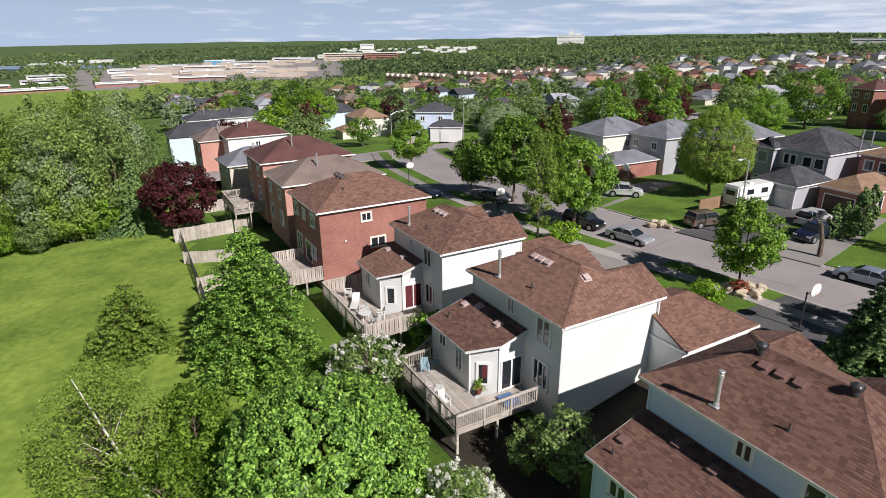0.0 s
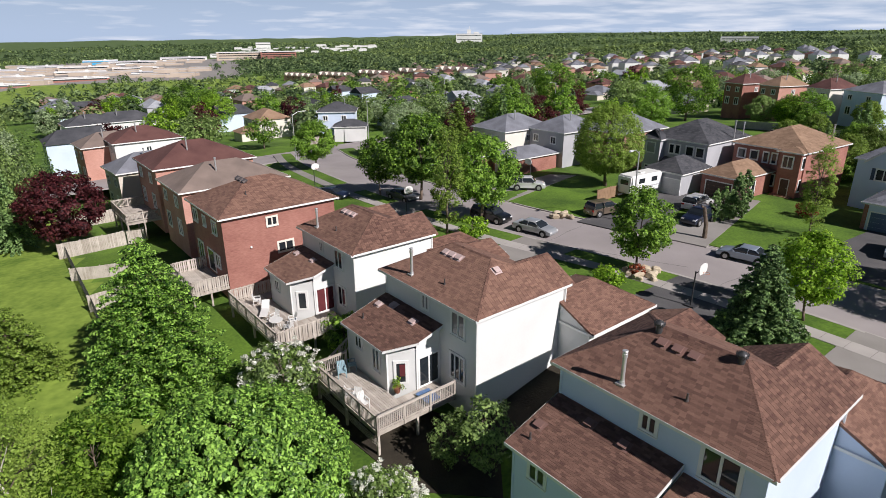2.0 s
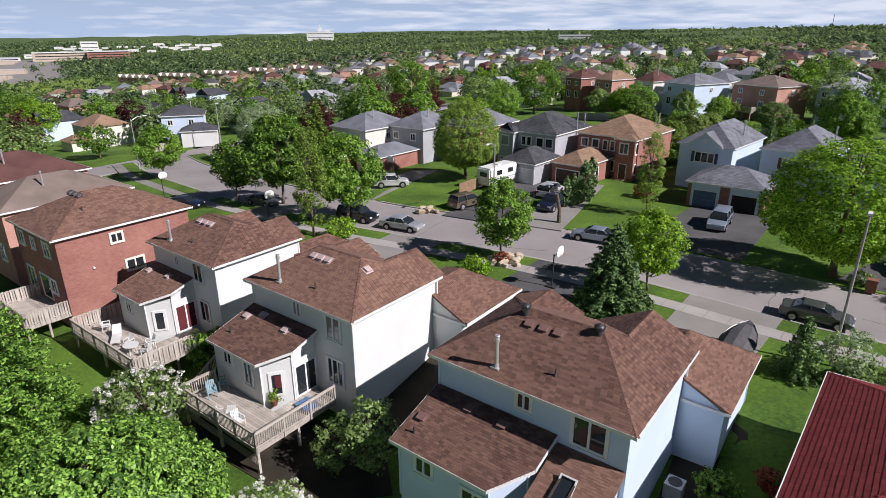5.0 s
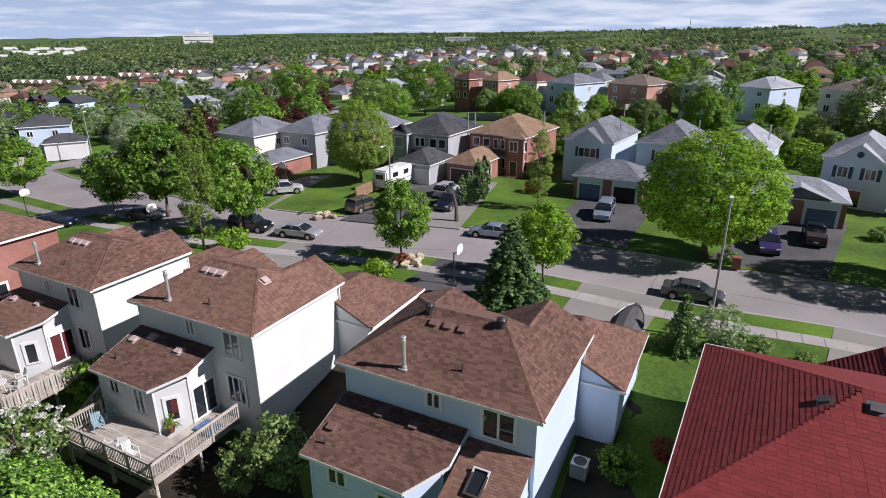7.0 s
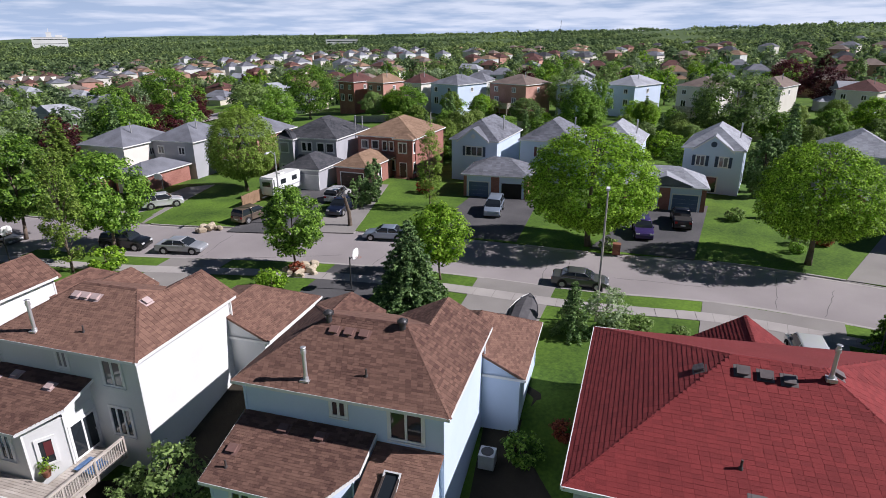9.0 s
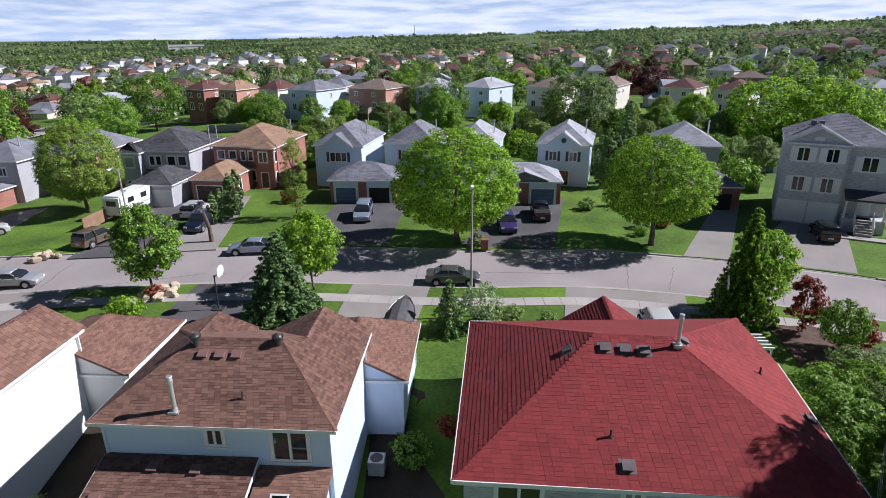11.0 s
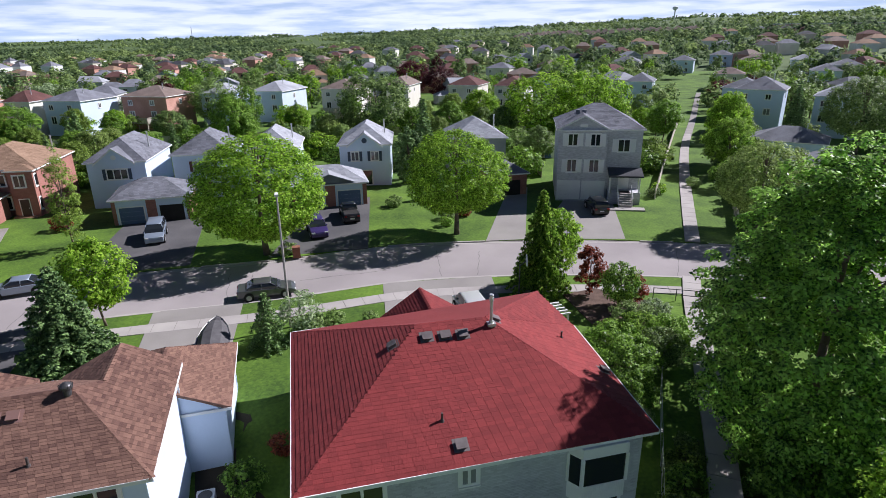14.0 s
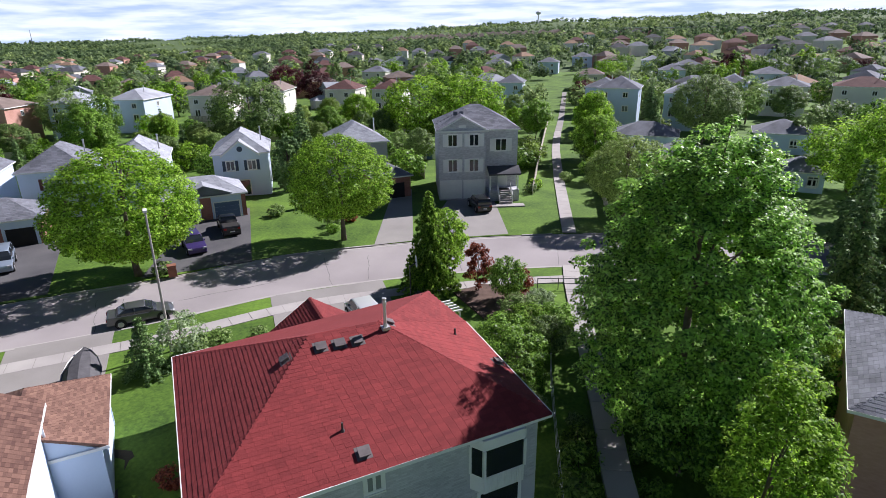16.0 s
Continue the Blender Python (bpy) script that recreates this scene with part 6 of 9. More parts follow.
BIG_A = maple("big_a", 2.2, 11.9, 5.3, 700, 62, 0.13, 11, 0.26, "dome", 0.8)
BIG_B = maple("big_b", 3.0, 11.5, 5.5, 640, 62, 0.13, 12, 0.28, "dome", 0.8)
OVAL = maple("oval", 1.7, 7.7, 2.5, 150, 80, 0.14, 13, 0.11, "oval")
ROUND = maple("round_mid", 1.9, 9.3, 3.9, 200, 80, 0.17, 14, 0.16, "oval")
SMALL = maple("small_round", 1.5, 6.4, 2.4, 130, 70, 0.14, 15, 0.09)
SPRUCE = spruce_meshes("spruce", 7.4, 3.1, 17, 20, 13, 26, 0.13)
SPRUCE_T = spruce_meshes("spruce_tall", 10.5, 2.6, 18, 24, 10, 15, 0.16)
SPARSE = tree_meshes("sparse", "oval", 1.2, 10.6, 1.5, 170, 40, 0.105, 19, 0.10, 0.4, 40)

plant("maple_tree", "large round bright green maple tree on a front lawn", BIG_A, M_LIME, 48.0, 29.4, s=1.1, sz=0.96)
plant("maple_tree", "large round bright green maple tree on a lawn", BIG_B, M_LIME, 57.9, 12.7, 1.0, 0.93, 0.93)
plant("maple_tree", "small oval dark green maple beside rocks", OVAL, M_MAPLE, 24.1, 43.9)
plant("spruce_tree", "dark blue-green spruce tree in a front garden", SPRUCE, M_NEEDLE, 26.3, 31.1, s=1.12, sz=0.98)
plant("linden_tree", "young bright green tree on the verge", SMALL, M_LIME, 31.9, 33.5)
plant("spruce_tree", "dense green spruce beside the street", SPRUCE, M_GREEN, 44.9, 2.9, 1.1, 0.86, 1.18)
plant("linden_tree", "slim bright green tree behind a spruce", OVAL, M_LIME, 47.0, 1.6, 0.3, 0.72, 0.86)
plant("maple_tree", "leafy dark green maple tree by parked cars", ROUND, M_MAPLE, 14.2, 61.0, 0.5)
plant("birch_tree", "tall thin birch with sparse green leaves", SPARSE, M_OLIVE, 9.8, 57.6, 0.2, 1.08, bark=M_BARK)
plant("maple_tree", "broad dark green maple tree on the verge", ROUND, M_MAPLE, 8.9, 72.5, 2.0, 1.12)
plant("maple_tree", "small green maple tree on the verge", SMALL, M_MAPLE, 4.0, 76.5, 1.4, 1.15)
plant("maple_tree", "round green maple tree by the corner", ROUND, M_MAPLE, -5.4, 99.5, 2.4, 0.85)
plant("locust_tree", "airy yellow-green locust tree in a garden", BIG_A, M_OLIVE, 34.2, 73.2, 2.0, 0.82, 0.9)
plant("poplar_tree", "silvery grey-green poplar tree", BIG_B, M_SILVER, 11.2, 107, 0.4, 0.82)
plant("spruce_tree", "tall dark spruce tree behind houses", SPRUCE_T, M_OLIVE, 18.2, 96.0, 0.4, 1.3, 1.05)
plant("birch_tree", "thin young birch on a front lawn", SPARSE, M_OLIVE, 45.8, 49.8, 0.9, 0.92, bark=M_BARK)
plant("locust_tree", "bright green tree beside the footpath", BIG_B, M_COPSE, 65.0, -18.0, 2.2, 0.8)
plant("maple_tree", "tall green maple beside the fence of the path", ROUND, M_LIME, 101.5, -21.5, 0.8, 0.85, 1.15)
plant("maple_tree", "round green maple in a garden by the path", ROUND, M_LIME, 123, -25.5, 1.8, 0.8, 0.9)
plant("maple_tree", "round green maple in a garden by the path", ROUND, M_COPSE, 132, -52, 2.8, 1.1, 1.1)
plant("ash_tree", "large grey-green tree behind houses", BIG_B, M_ASH, 113, -44.5, 1.2, 1.08)
plant("maple_tree", "tall bright green maple tree on the bend", BIG_A, M_LIME, 62, -46, 0.7, 1.12)
plant("spruce_tree", "tall shaded spruce tree beside the road", SPRUCE_T, M_NEEDLE, 40.5, -28, 0.0, 1.0)
plant("spruce_tree", "tall shaded spruce tree beside the road", SPRUCE_T, M_NEEDLE, 43.0, -31.5, 1.0, 0.9)
for x, y, s in ((44.8, -1.1, 1.0), (43.6, -4.6, 0.62)):
    plant("ornamental_tree", "small tree with rust-red leaves", tree_meshes("rust", "oval", 0.5, 4.5, 1.2, 60, 46, 0.12, 21, 0.06), M_RUST, x, y, s=s)
COLUMN = tree_meshes("column", "oval", 0.0, 4.3, 0.58, 150, 60, 0.085, 22, 0.07, 0.3)
for x, y, s in ((39.3, 56.2, 0.85), (40.2, 56.1, 0.9), (42.0, 56.6, 1.2), (43.2, 56.9, 1.25), (41.2, 56.4, 0.8), (78.5, 24.2, 1.85), (79.6, 23.5, 1.7), (66.0, 45.2, 0.9)):
    plant("cedar", "columnar dark green cedar shrub", COLUMN, M_NEEDLE, x, y, x, s)
BUSH = tree_meshes("bush", "round", 0.0, 1.7, 1.25, 50, 34, 0.125, 23, 0.05, 0.4)
for x, y, s, m in ((20.6, 41.8, 1.0, M_LIME), (12.1, 55.6, 1.25, M_LIME), (48.4, 27.4, 0.7, M_ASH), (66.8, 22.6, 0.8, M_ASH), (50.3, 55.9, 0.9, M_RUST), (77.5, -8.8, 0.7, M_ASH), (79.5, -9.6, 0.8, M_LIME), (34.0, 18.2, 0.9, M_ASH), (35.4, 17.0, 0.7, M_ASH), (36.6, 14.6, 0.5, M_ASH), (38.2, 12.0, 0.45, M_RUST)):
    plant("shrub", "rounded leafy green garden shrub", BUSH, m, x, y, x, s, category="shrub")
plant("spruce_tree", "small grey-green spruce by the lamp post", spruce_meshes("spruce_small", 4.2, 1.5, 24, 14, 9, 22, 0.10), M_NEEDLE, 31.6, 20.0)
plant("lilac_shrub", "sparse purple-leaved shrub by the lamp post", tree_meshes("sparse_bush", "round", 0.4, 3.2, 1.5, 50, 26, 0.12, 25, 0.05, 0.4, 24), M_SILVER, 33.6, 18.6, category="shrub")

# ---- trees behind the near houses
LAYER = tiered_meshes("layered", 11.0, 5.3, 31, 26, 18, 40, 0.098)
plant("maple_tree", "tall dense cone-shaped green maple tree", LAYER, M_BROAD, -13.0, 36.0, z=-2.6)
FRONT = tree_meshes("front", "dome", -1.6, 6.5, 5.1, 1300, 100, 0.098, 32, 0.22, 0.35, 6, tri=False, loose=0.36)
plant("linden_tree", "dense bright green broad-leaved tree", FRONT, M_FRESH, -6.2, 24.2, z=-2.6)
plant("ash_tree", "small grey-green tree in the meadow", tiered_meshes("meadow_ash", 7.4, 4.7, 33, 19, 16, 38, 0.10), M_OLIVE, -23.0, 38.5, z=-4.1)
birch = plant("birch_tree", "sparse birch with bare white limbs", tree_meshes("bare_birch", "oval", 0.4, 9.0, 3.6, 320, 48, 0.076, 34, 0.12, 0.4, 60, False, 0.6), M_OLIVE, -17.2, 24.6, bark=M_BARK, z=-4.2)
LEADER = [(2.3, -0.6, 0.5), (2.1, -1.0, 2.7), (1.7, -1.3, 4.7), (1.0, -1.4, 7.0), (0.1, -1.3, 9.4)]
g = Geo()
for i in range(4):
    g.rod(LEADER[i], LEADER[i + 1], 0.12 - 0.024 * i, 0.096 - 0.024 * i, 8)
part("leader", g, M_BIRCH, birch, "leaning white birch stem")
for a, b in (((2.1, -1.0, 2.7), (0.2, -1.7, 4.2)), ((2.0, -1.1, 3.4), (0.6, -2.0, 5.5)), ((2.2, -0.8, 1.7), (3.4, -1.4, 4.4)), ((1.7, -1.3, 4.7), (0.2, -1.8, 6.3)), ((1.3, -1.4, 5.9), (2.3, -1.6, 7.9)), ((3.0, -1.2, 3.5), (3.5, -1.6, 5.6))):
    part("limb", Geo().rod(a, b, 0.045, 0.012, 6), M_BIRCH, birch)
plant("linden_tree", "young light green tree in the meadow", tree_meshes("young", "oval", 0.0, 5.8, 2.1, 170, 60, 0.11, 35, 0.09, 0.5, tri=False), M_GREEN, -13.6, 26.8, z=-3.4)
plant("ash_tree", "low green tree beside the birch", tree_meshes("low", "round", 0.0, 4.4, 2.9, 190, 60, 0.10, 36, 0.1, 0.5, tri=False), M_GREEN, -13.6, 22.4, z=-3.4)
plant("maple_tree", "round dark copper-leaved maple tree at the fence", tree_meshes("copper", "round", 1.2, 8.6, 4.2, 240, 70, 0.17, 37, 0.16), M_PLUM, -31.4, 68.1)
# lilacs with white blossom
def lilac(x, y, z, s, seed):
    me = tree_meshes("lilac%d" % seed, "round", 0.0, 3.0, 2.1, 90, 46, 0.11, seed, 0.06, 0.5)
    e = plant("lilac_shrub", "lilac bush covered in white blossom", me, M_ASH, x, y, 0.3, s, z=z, category="shrub")
    rng = np.random.default_rng(seed + 1)
    c, r = crown_points(rng, "round", 0.4, 3.2, 2.2, 130)
    c[:, 2] = np.maximum(c[:, 2], 0.7)
    v, f = leaf_cloud(rng, c, r * 0.42, 30, 0.07, 0.5)
    part("blossom", fast_mesh("blossom", v, f), M_BLOSSOM, e, "white lilac blossom")


lilac(-5.0, 32.6, -1.9, 1.2, 41)
lilac(0.7, 21.6, -1.9, 0.9, 43)
plant("shrub", "sparse leafy shrub beside the deck", tree_meshes("deck_shrub", "round", 0.5, 4.2, 1.7, 60, 34, 0.13, 45, 0.06, 0.45, 24), M_ASH, 6.0, 24.6, z=-2.0, category="shrub")
plant("shrub", "sparse leafy shrub beside the deck", tree_meshes("deck_shrub", "round", 0.5, 4.2, 1.7, 60, 34, 0.13, 45, 0.06, 0.45, 24), M_ASH, 4.4, 25.2, 2.0, 0.7, z=-2.0, category="shrub")
plant("shrub", "shaded shrub between two houses", BUSH, M_MAPLE, -1.0, 38.6, 0.0, 1.3, z=-1.6, category="shrub")
plant("shrub", "shaded shrub between two houses", BUSH, M_MAPLE, 0.6, 37.4, 1.0, 1.1, z=-1.6, category="shrub")
plant("shrub", "reddish shrub against the wall", BUSH, M_RUST, 22.4, 14.2, 0.0, 0.55, category="shrub")
plant("shrub", "dark leafy shrub against the shaded wall", BUSH, M_MAPLE, 19.8, 14.9, 0.0, 0.8, category="shrub")
plant("shrub", "reddish shrub by the garage wall", BUSH, M_RUST, 23.6, 18.6, 0.0, 0.4, category="shrub")
# south of the red-roofed house
HUGE = tree_meshes("huge", "oval", 0.2, 16.6, 5.3, 1150, 120, 0.098, 51, 0.30, 1.0, 9, tri=False, loose=0.5)
plant("maple_tree", "very large dense green maple over the path", HUGE, M_BROAD, 27.1, -11.3, z=-0.6)
plant("linden_tree", "slim bright green tree below the maple", tree_meshes("slim", "oval", 0.6, 10.2, 1.9, 260, 90, 0.09, 52, 0.10), M_LIME, 17.2, -11.0, z=-0.9)
HEDGE = tree_meshes("hedge", "round", 0.3, 4.6, 2.4, 120, 60, 0.13, 53, 0.09, 0.5)
for x, y, s, h, m in ((34.2, -2.6, 0.78, 0.62, M_MAPLE), (36.4, -4.4, 0.7, 0.55, M_GREEN), (33.4, -4.0, 0.62, 0.55, M_MAPLE), (38.8, -4.0, 0.62, 0.5, M_ASH), (31.4, -3.2, 0.7, 0.72, M_MAPLE), (29.4, -3.4, 0.5, 0.6, M_MAPLE), (27.4, -3.5, 0.42, 0.5, M_ASH), (40.6, -5.6, 0.45, 0.42, M_SILVER)):
    plant("shrub", "tall mixed garden shrub beside the red-roofed house", HEDGE, m, x, y, x * 1.7, s, h, category="shrub")
plant("shrub", "dark glossy shrub in a mulch bed", HEDGE, M_MAPLE, 42.8, -3.3, 0.4, 0.62, 0.78, category="shrub")
for x, y, s, m in ((26.0, -5.9, 0.75, M_OLIVE), (24.2, -5.7, 0.85, M_MAPLE), (22.4, -5.3, 0.9, M_OLIVE), (27.6, -6.2, 0.5, M_ASH), (25.2, -8.6, 0.5, M_MAPLE), (22.6, -9.0, 0.6, M_MAPLE)):
    plant("shrub", "low leafy shrub at the edge of the footpath", BUSH, m, x, y, x * 2.3, s, category="shrub")

# ---- the wood beyond the meadow, and trees among the farther houses
VAR = [tree_meshes("far_round", "round", 2.0, 11.0, 4.4, 70, 34, 0.36, 61, 0.18, limb_n=5), tree_meshes("far_oval", "oval", 1.6, 12.0, 3.4, 70, 34, 0.34, 62, 0.18, limb_n=5), tree_meshes("far_wide", "round", 1.6, 9.5, 5.0, 74, 34, 0.38, 63, 0.2, limb_n=5), spruce_meshes("far_spruce", 11.0, 2.6, 64, 13, 7, 6, 0.30)]
MATS = [M_MAPLE, M_LIME, M_ASH, M_ASH, M_MAPLE, M_SILVER]
rng = random.Random(77)
WOOD = [tree_meshes("wood_a", "oval", 0.6, 12.0, 3.9, 110, 70, 0.165, 65, 0.2, limb_n=6), tree_meshes("wood_b", "round", 0.6, 10.5, 4.3, 110, 70, 0.165, 66, 0.2, limb_n=6), tree_meshes("wood_c", "oval", 0.8, 13.0, 3.3, 100, 70, 0.16, 67, 0.18, limb_n=6)]
for i in range(84):
    # a belt along the meadow's far edge, in street coordinates
    u, v = -84 - 106 * (i / 84) ** 1.3 + rng.uniform(-3, 3), 3 - 62 * rng.random() ** 1.1 + rng.uniform(-2, 2)
    if i % 6 == 0:
        u, v = -82 + rng.uniform(-3, 2), 1 - 50 * rng.random()
    x, y = u * 0.492 + v * 0.870, -u * 0.870 + v * 0.492
    plant("tree", "leafy green tree at the edge of the wood", WOOD[i % 3] if i < 46 or i % 6 == 0 else VAR[i % 3], [M_COPSE, M_OLIVE, M_ASH, M_COPSE, M_SILVER][i % 5], x, y, rng.random() * 6, rng.uniform(0.75, 1.1), sz=rng.uniform(0.95, 1.35), group="trees of the wood")
for i in range(34):
    # close growth along the meadow's edge
    low = i % 2
    u, v = (-80.5 if low else -86) + rng.uniform(-2.5, 2.5), -1 - 54 * (i + rng.random()) / 34
    x, y = u * 0.492 + v * 0.870, -u * 0.870 + v * 0.492
    if low:
        plant("shrub", "dense undergrowth at the meadow's edge", HEDGE, [M_OLIVE, M_GREEN, M_ASH][i % 3], x, y, i, rng.uniform(0.8, 1.3), category="shrub")
    else:
        plant("tree", "leafy green tree at the edge of the wood", WOOD[i // 2 % 3], [M_OLIVE, M_COPSE, M_ASH][i // 2 % 3], x, y, i, rng.uniform(0.85, 1.1), sz=rng.uniform(1.1, 1.4), group="trees of the wood")
plant("spruce_tree", "blue-green spruce at the wood's edge", SPRUCE_T, M_NEEDLE, -37.8, 70.0, 0.3, 0.95)
plant("spruce_tree", "low spruce at the wood's edge", SPRUCE, M_NEEDLE, -41.0, 69.2, 0.9, 0.7)

# ---- trees in the gardens behind the first row across the street
BACK_A, BACK_B = maple("back_a", 1.2, 11.9, 5.5, 150, 75, 0.22, 71, 0.22), maple("back_b", 1.2, 11.8, 5.9, 150, 75, 0.22, 72, 0.22)
BACK_S = spruce_meshes("back_spruce", 10.5, 2.6, 73, 20, 9, 9, 0.22)
BACK_H = tree_meshes("back_hedge", "round", 0.1, 3.4, 2.4, 50, 44, 0.19, 74, 0.09, 0.5, 6)
LEAFY = {"maple": ("maple_tree", "round leafy green maple in a back garden", M_MAPLE), "lime": ("locust_tree", "bright yellow-green tree in a back garden", M_LIME), "ash": ("ash_tree", "broad grey-green tree in a back garden", M_ASH), "plum": ("plum_tree", "dark red-leaved plum tree in a garden", M_PLUM)}
for kind, x, y, h, w in (("maple", 97, 63, 9.5, 7.5), ("ash", 112.5, 41.0, 12.6, 15), ("lime", 118, 9, 12.5, 15), ("lime", 120, -1, 12.5, 14), ("ash", 176, -44, 9.5, 9.5), ("ash", 145, -76, 7.7, 8), ("lime", 77, -50, 9, 13), ("plum", 186, 46, 10, 11), ("plum", 194, 57, 11.5, 12), ("maple", 119, -14, 7.6, 6), ("ash", 104, 82, 6, 7), ("maple", 93, 109, 7.7, 10), ("maple", 115, 72, 10, 9), ("maple", 83, 136, 13, 14), ("plum", 54, 165, 6, 9), ("plum", 60, 154, 6, 8), ("maple", 71, 200, 14, 16), ("maple", -43, 190, 11, 13), ("lime", -36, 176, 10, 11), ("maple", -52, 212, 12, 14), ("lime", 134, 24, 8, 8), ("ash", 128, 88, 10, 11), ("maple", 64, 118, 9, 9), ("lime", 50, 106, 8, 9), ("maple", 34, 122, 10, 11)):
    name, lb, mat = LEAFY[kind]
    me = (BACK_A, BACK_B)[int(x + y) % 2] if w > 8.5 else ROUND if w > 6.5 else SMALL
    size = {id(BACK_A): (11.9, 11.6), id(BACK_B): (11.8, 12.4), id(ROUND): (9.3, 7.8), id(SMALL): (6.4, 4.8)}[id(me)]
    plant(name, lb, me, mat, x, y, x * 0.7, w / size[1], h / size[0])
for x, y, h in ((89.6, 24.9, 11.0), (122, -38, 8.5), (124, 35, 7.5), (145, -44, 10), (87, 88, 8.8), (51, -35, 9.5), (55, -37, 9.0), (112, 58, 8), (30, 112, 11)):
    plant("spruce_tree", "dark green spruce tree in a back garden", BACK_S, M_NEEDLE, x, y, x, h / 10.5)
for x, y, s in ((81, 26, 1.55), (70.5, 38.6, 1.2), (96, 22, 1.4), (72, 18.2, 1.0)):
    plant("cedar", "columnar dark green cedar shrub", COLUMN, M_NEEDLE, x, y, x, s)
for x, y, s, m in ((84, 12, 1.0, M_ASH), (88, 18, 1.1, M_MAPLE), (92, 30, 1.2, M_ASH), (86, 38, 1.1, M_MAPLE), (80, 46, 1.2, M_ASH), (77, 57, 1.1, M_MAPLE), (70, 66, 1.2, M_ASH), (84, -14.6, 0.8, M_ASH), (92, -8.5, 1.0, M_MAPLE), (98, -21, 1.2, M_ASH), (100, 8, 1.2, M_ASH), (104, 0, 1.0, M_MAPLE), (63, 15, 0.7, M_ASH), (60.5, 14.4, 0.6, M_MAPLE), (64.5, 13.2, 0.6, M_RUST)):
    plant("shrub", "dense leafy garden shrub by a fence", BACK_H if s > 0.95 else BUSH, m, x, y, x * 2.1, s, category="shrub")

# shrubs and small trees along the back fences
rng = random.Random(31)
BACKS = spline([(62, 88), (74, 72), (84, 56), (92, 40), (97, 24), (101, 8)], 3.4)
for i, q in enumerate(BACKS):
    x, y = q.x + rng.uniform(-7, 7), q.y + rng.uniform(-5, 5)
    if i % 4 == 3:
        plant("maple_tree", "small round green tree by a back fence", SMALL, [M_LIME, M_MAPLE, M_ASH][i % 3], x, y, x, rng.uniform(0.6, 0.95))
    else:
        plant("shrub", "dense leafy garden shrub by a fence", BACK_H, [M_ASH, M_MAPLE, M_LIME][i % 3], x, y, x, rng.uniform(0.5, 1.1), category="shrub")
for i, q in enumerate(spline([(78, -17), (92, -19.5), (108, -22), (128, -25.5)], 5.5) + spline([(84, -33), (92, -46), (97, -62)], 5.0)):
    plant("shrub", "dense leafy garden shrub by a fence", BACK_H, [M_ASH, M_MAPLE, M_LIME][i % 3], q.x + rng.uniform(-2, 2), q.y - rng.uniform(0, 3), q.x, rng.uniform(0.5, 1.0), category="shrub")
# unseen tree behind the large maple, added to cast shade on the footpath
plant("maple_tree", "round green maple hidden behind a larger one, added for shade", ROUND, M_GREEN, 36.5, -15.5, 0.6, 1.25)

# more shrubs in the gardens between the two rows
HOUSE_AT = np.array([(o.matrix_world.translation.x, o.matrix_world.translation.y) for o in scene.objects if o.name.split(".")[0] in ("house", "garage") and o.parent is None])
placed = 0
while placed < 62:
    r, az = rng.uniform(84, 172), rng.uniform(40, 112)
    x, y = r * math.sin(radians(az)), r * math.cos(radians(az))
    if np.min(np.hypot(HOUSE_AT[:, 0] + 5 - x, HOUSE_AT[:, 1] + 1 - y)) < 8.5 or road_gap(np.array([x]), np.array([y]))[0] < 26 or abs((y + 10.35) + (x - 60) * 0.142) < 4.5:
        continue
    plant("shrub", "dense leafy garden shrub by a fence", BACK_H, [M_ASH, M_MAPLE, M_LIME, M_OLIVE][placed % 4], x, y, x, rng.uniform(0.55, 1.25), category="shrub")
    placed += 1
for i, (x, y, s) in enumerate(((68, -19.5, 0.8), (74, -20.5, 1.1), (79, -22, 0.9), (86, -22.5, 1.2), (93, -24, 1.0), (101, -25, 1.2), (112, -26.5, 1.1), (121, -28, 1.2), (72, -26, 1.3), (82, -30, 1.2))):
    plant("shrub", "dense leafy garden shrub by a fence", BACK_H, [M_MAPLE, M_ASH, M_OLIVE][i % 3], x, y, x, s, category="shrub")
plant("ash_tree", "round green tree beside the footpath", ROUND, M_GREEN, 94, -20.5, 0.3, 0.85)

placed = 0
while placed < 58:
    r, az = rng.uniform(92, 150), rng.uniform(36, 104)
    x, y = r * math.sin(radians(az)), r * math.cos(radians(az))
    if np.min(np.hypot(HOUSE_AT[:, 0] + 6 - x, HOUSE_AT[:, 1] + 2 - y)) < 9.0 or road_gap(np.array([x]), np.array([y]))[0] < 30 or abs((y + 10.35) + (x - 60) * 0.142) < 5:
        continue
    k = placed % 6
    if k == 5:
        plant("spruce_tree", "dark green spruce tree in a back garden", BACK_S, M_NEEDLE, x, y, x, rng.uniform(0.45, 0.7))
    else:
        plant("maple_tree", "leafy green tree in a back garden", SMALL if k % 2 else ROUND, [M_MAPLE, M_COPSE, M_ASH, M_LIME, M_OLIVE][k], x, y, x, rng.uniform(0.75, 1.1) if k % 2 else rng.uniform(0.5, 0.75))
    placed += 1

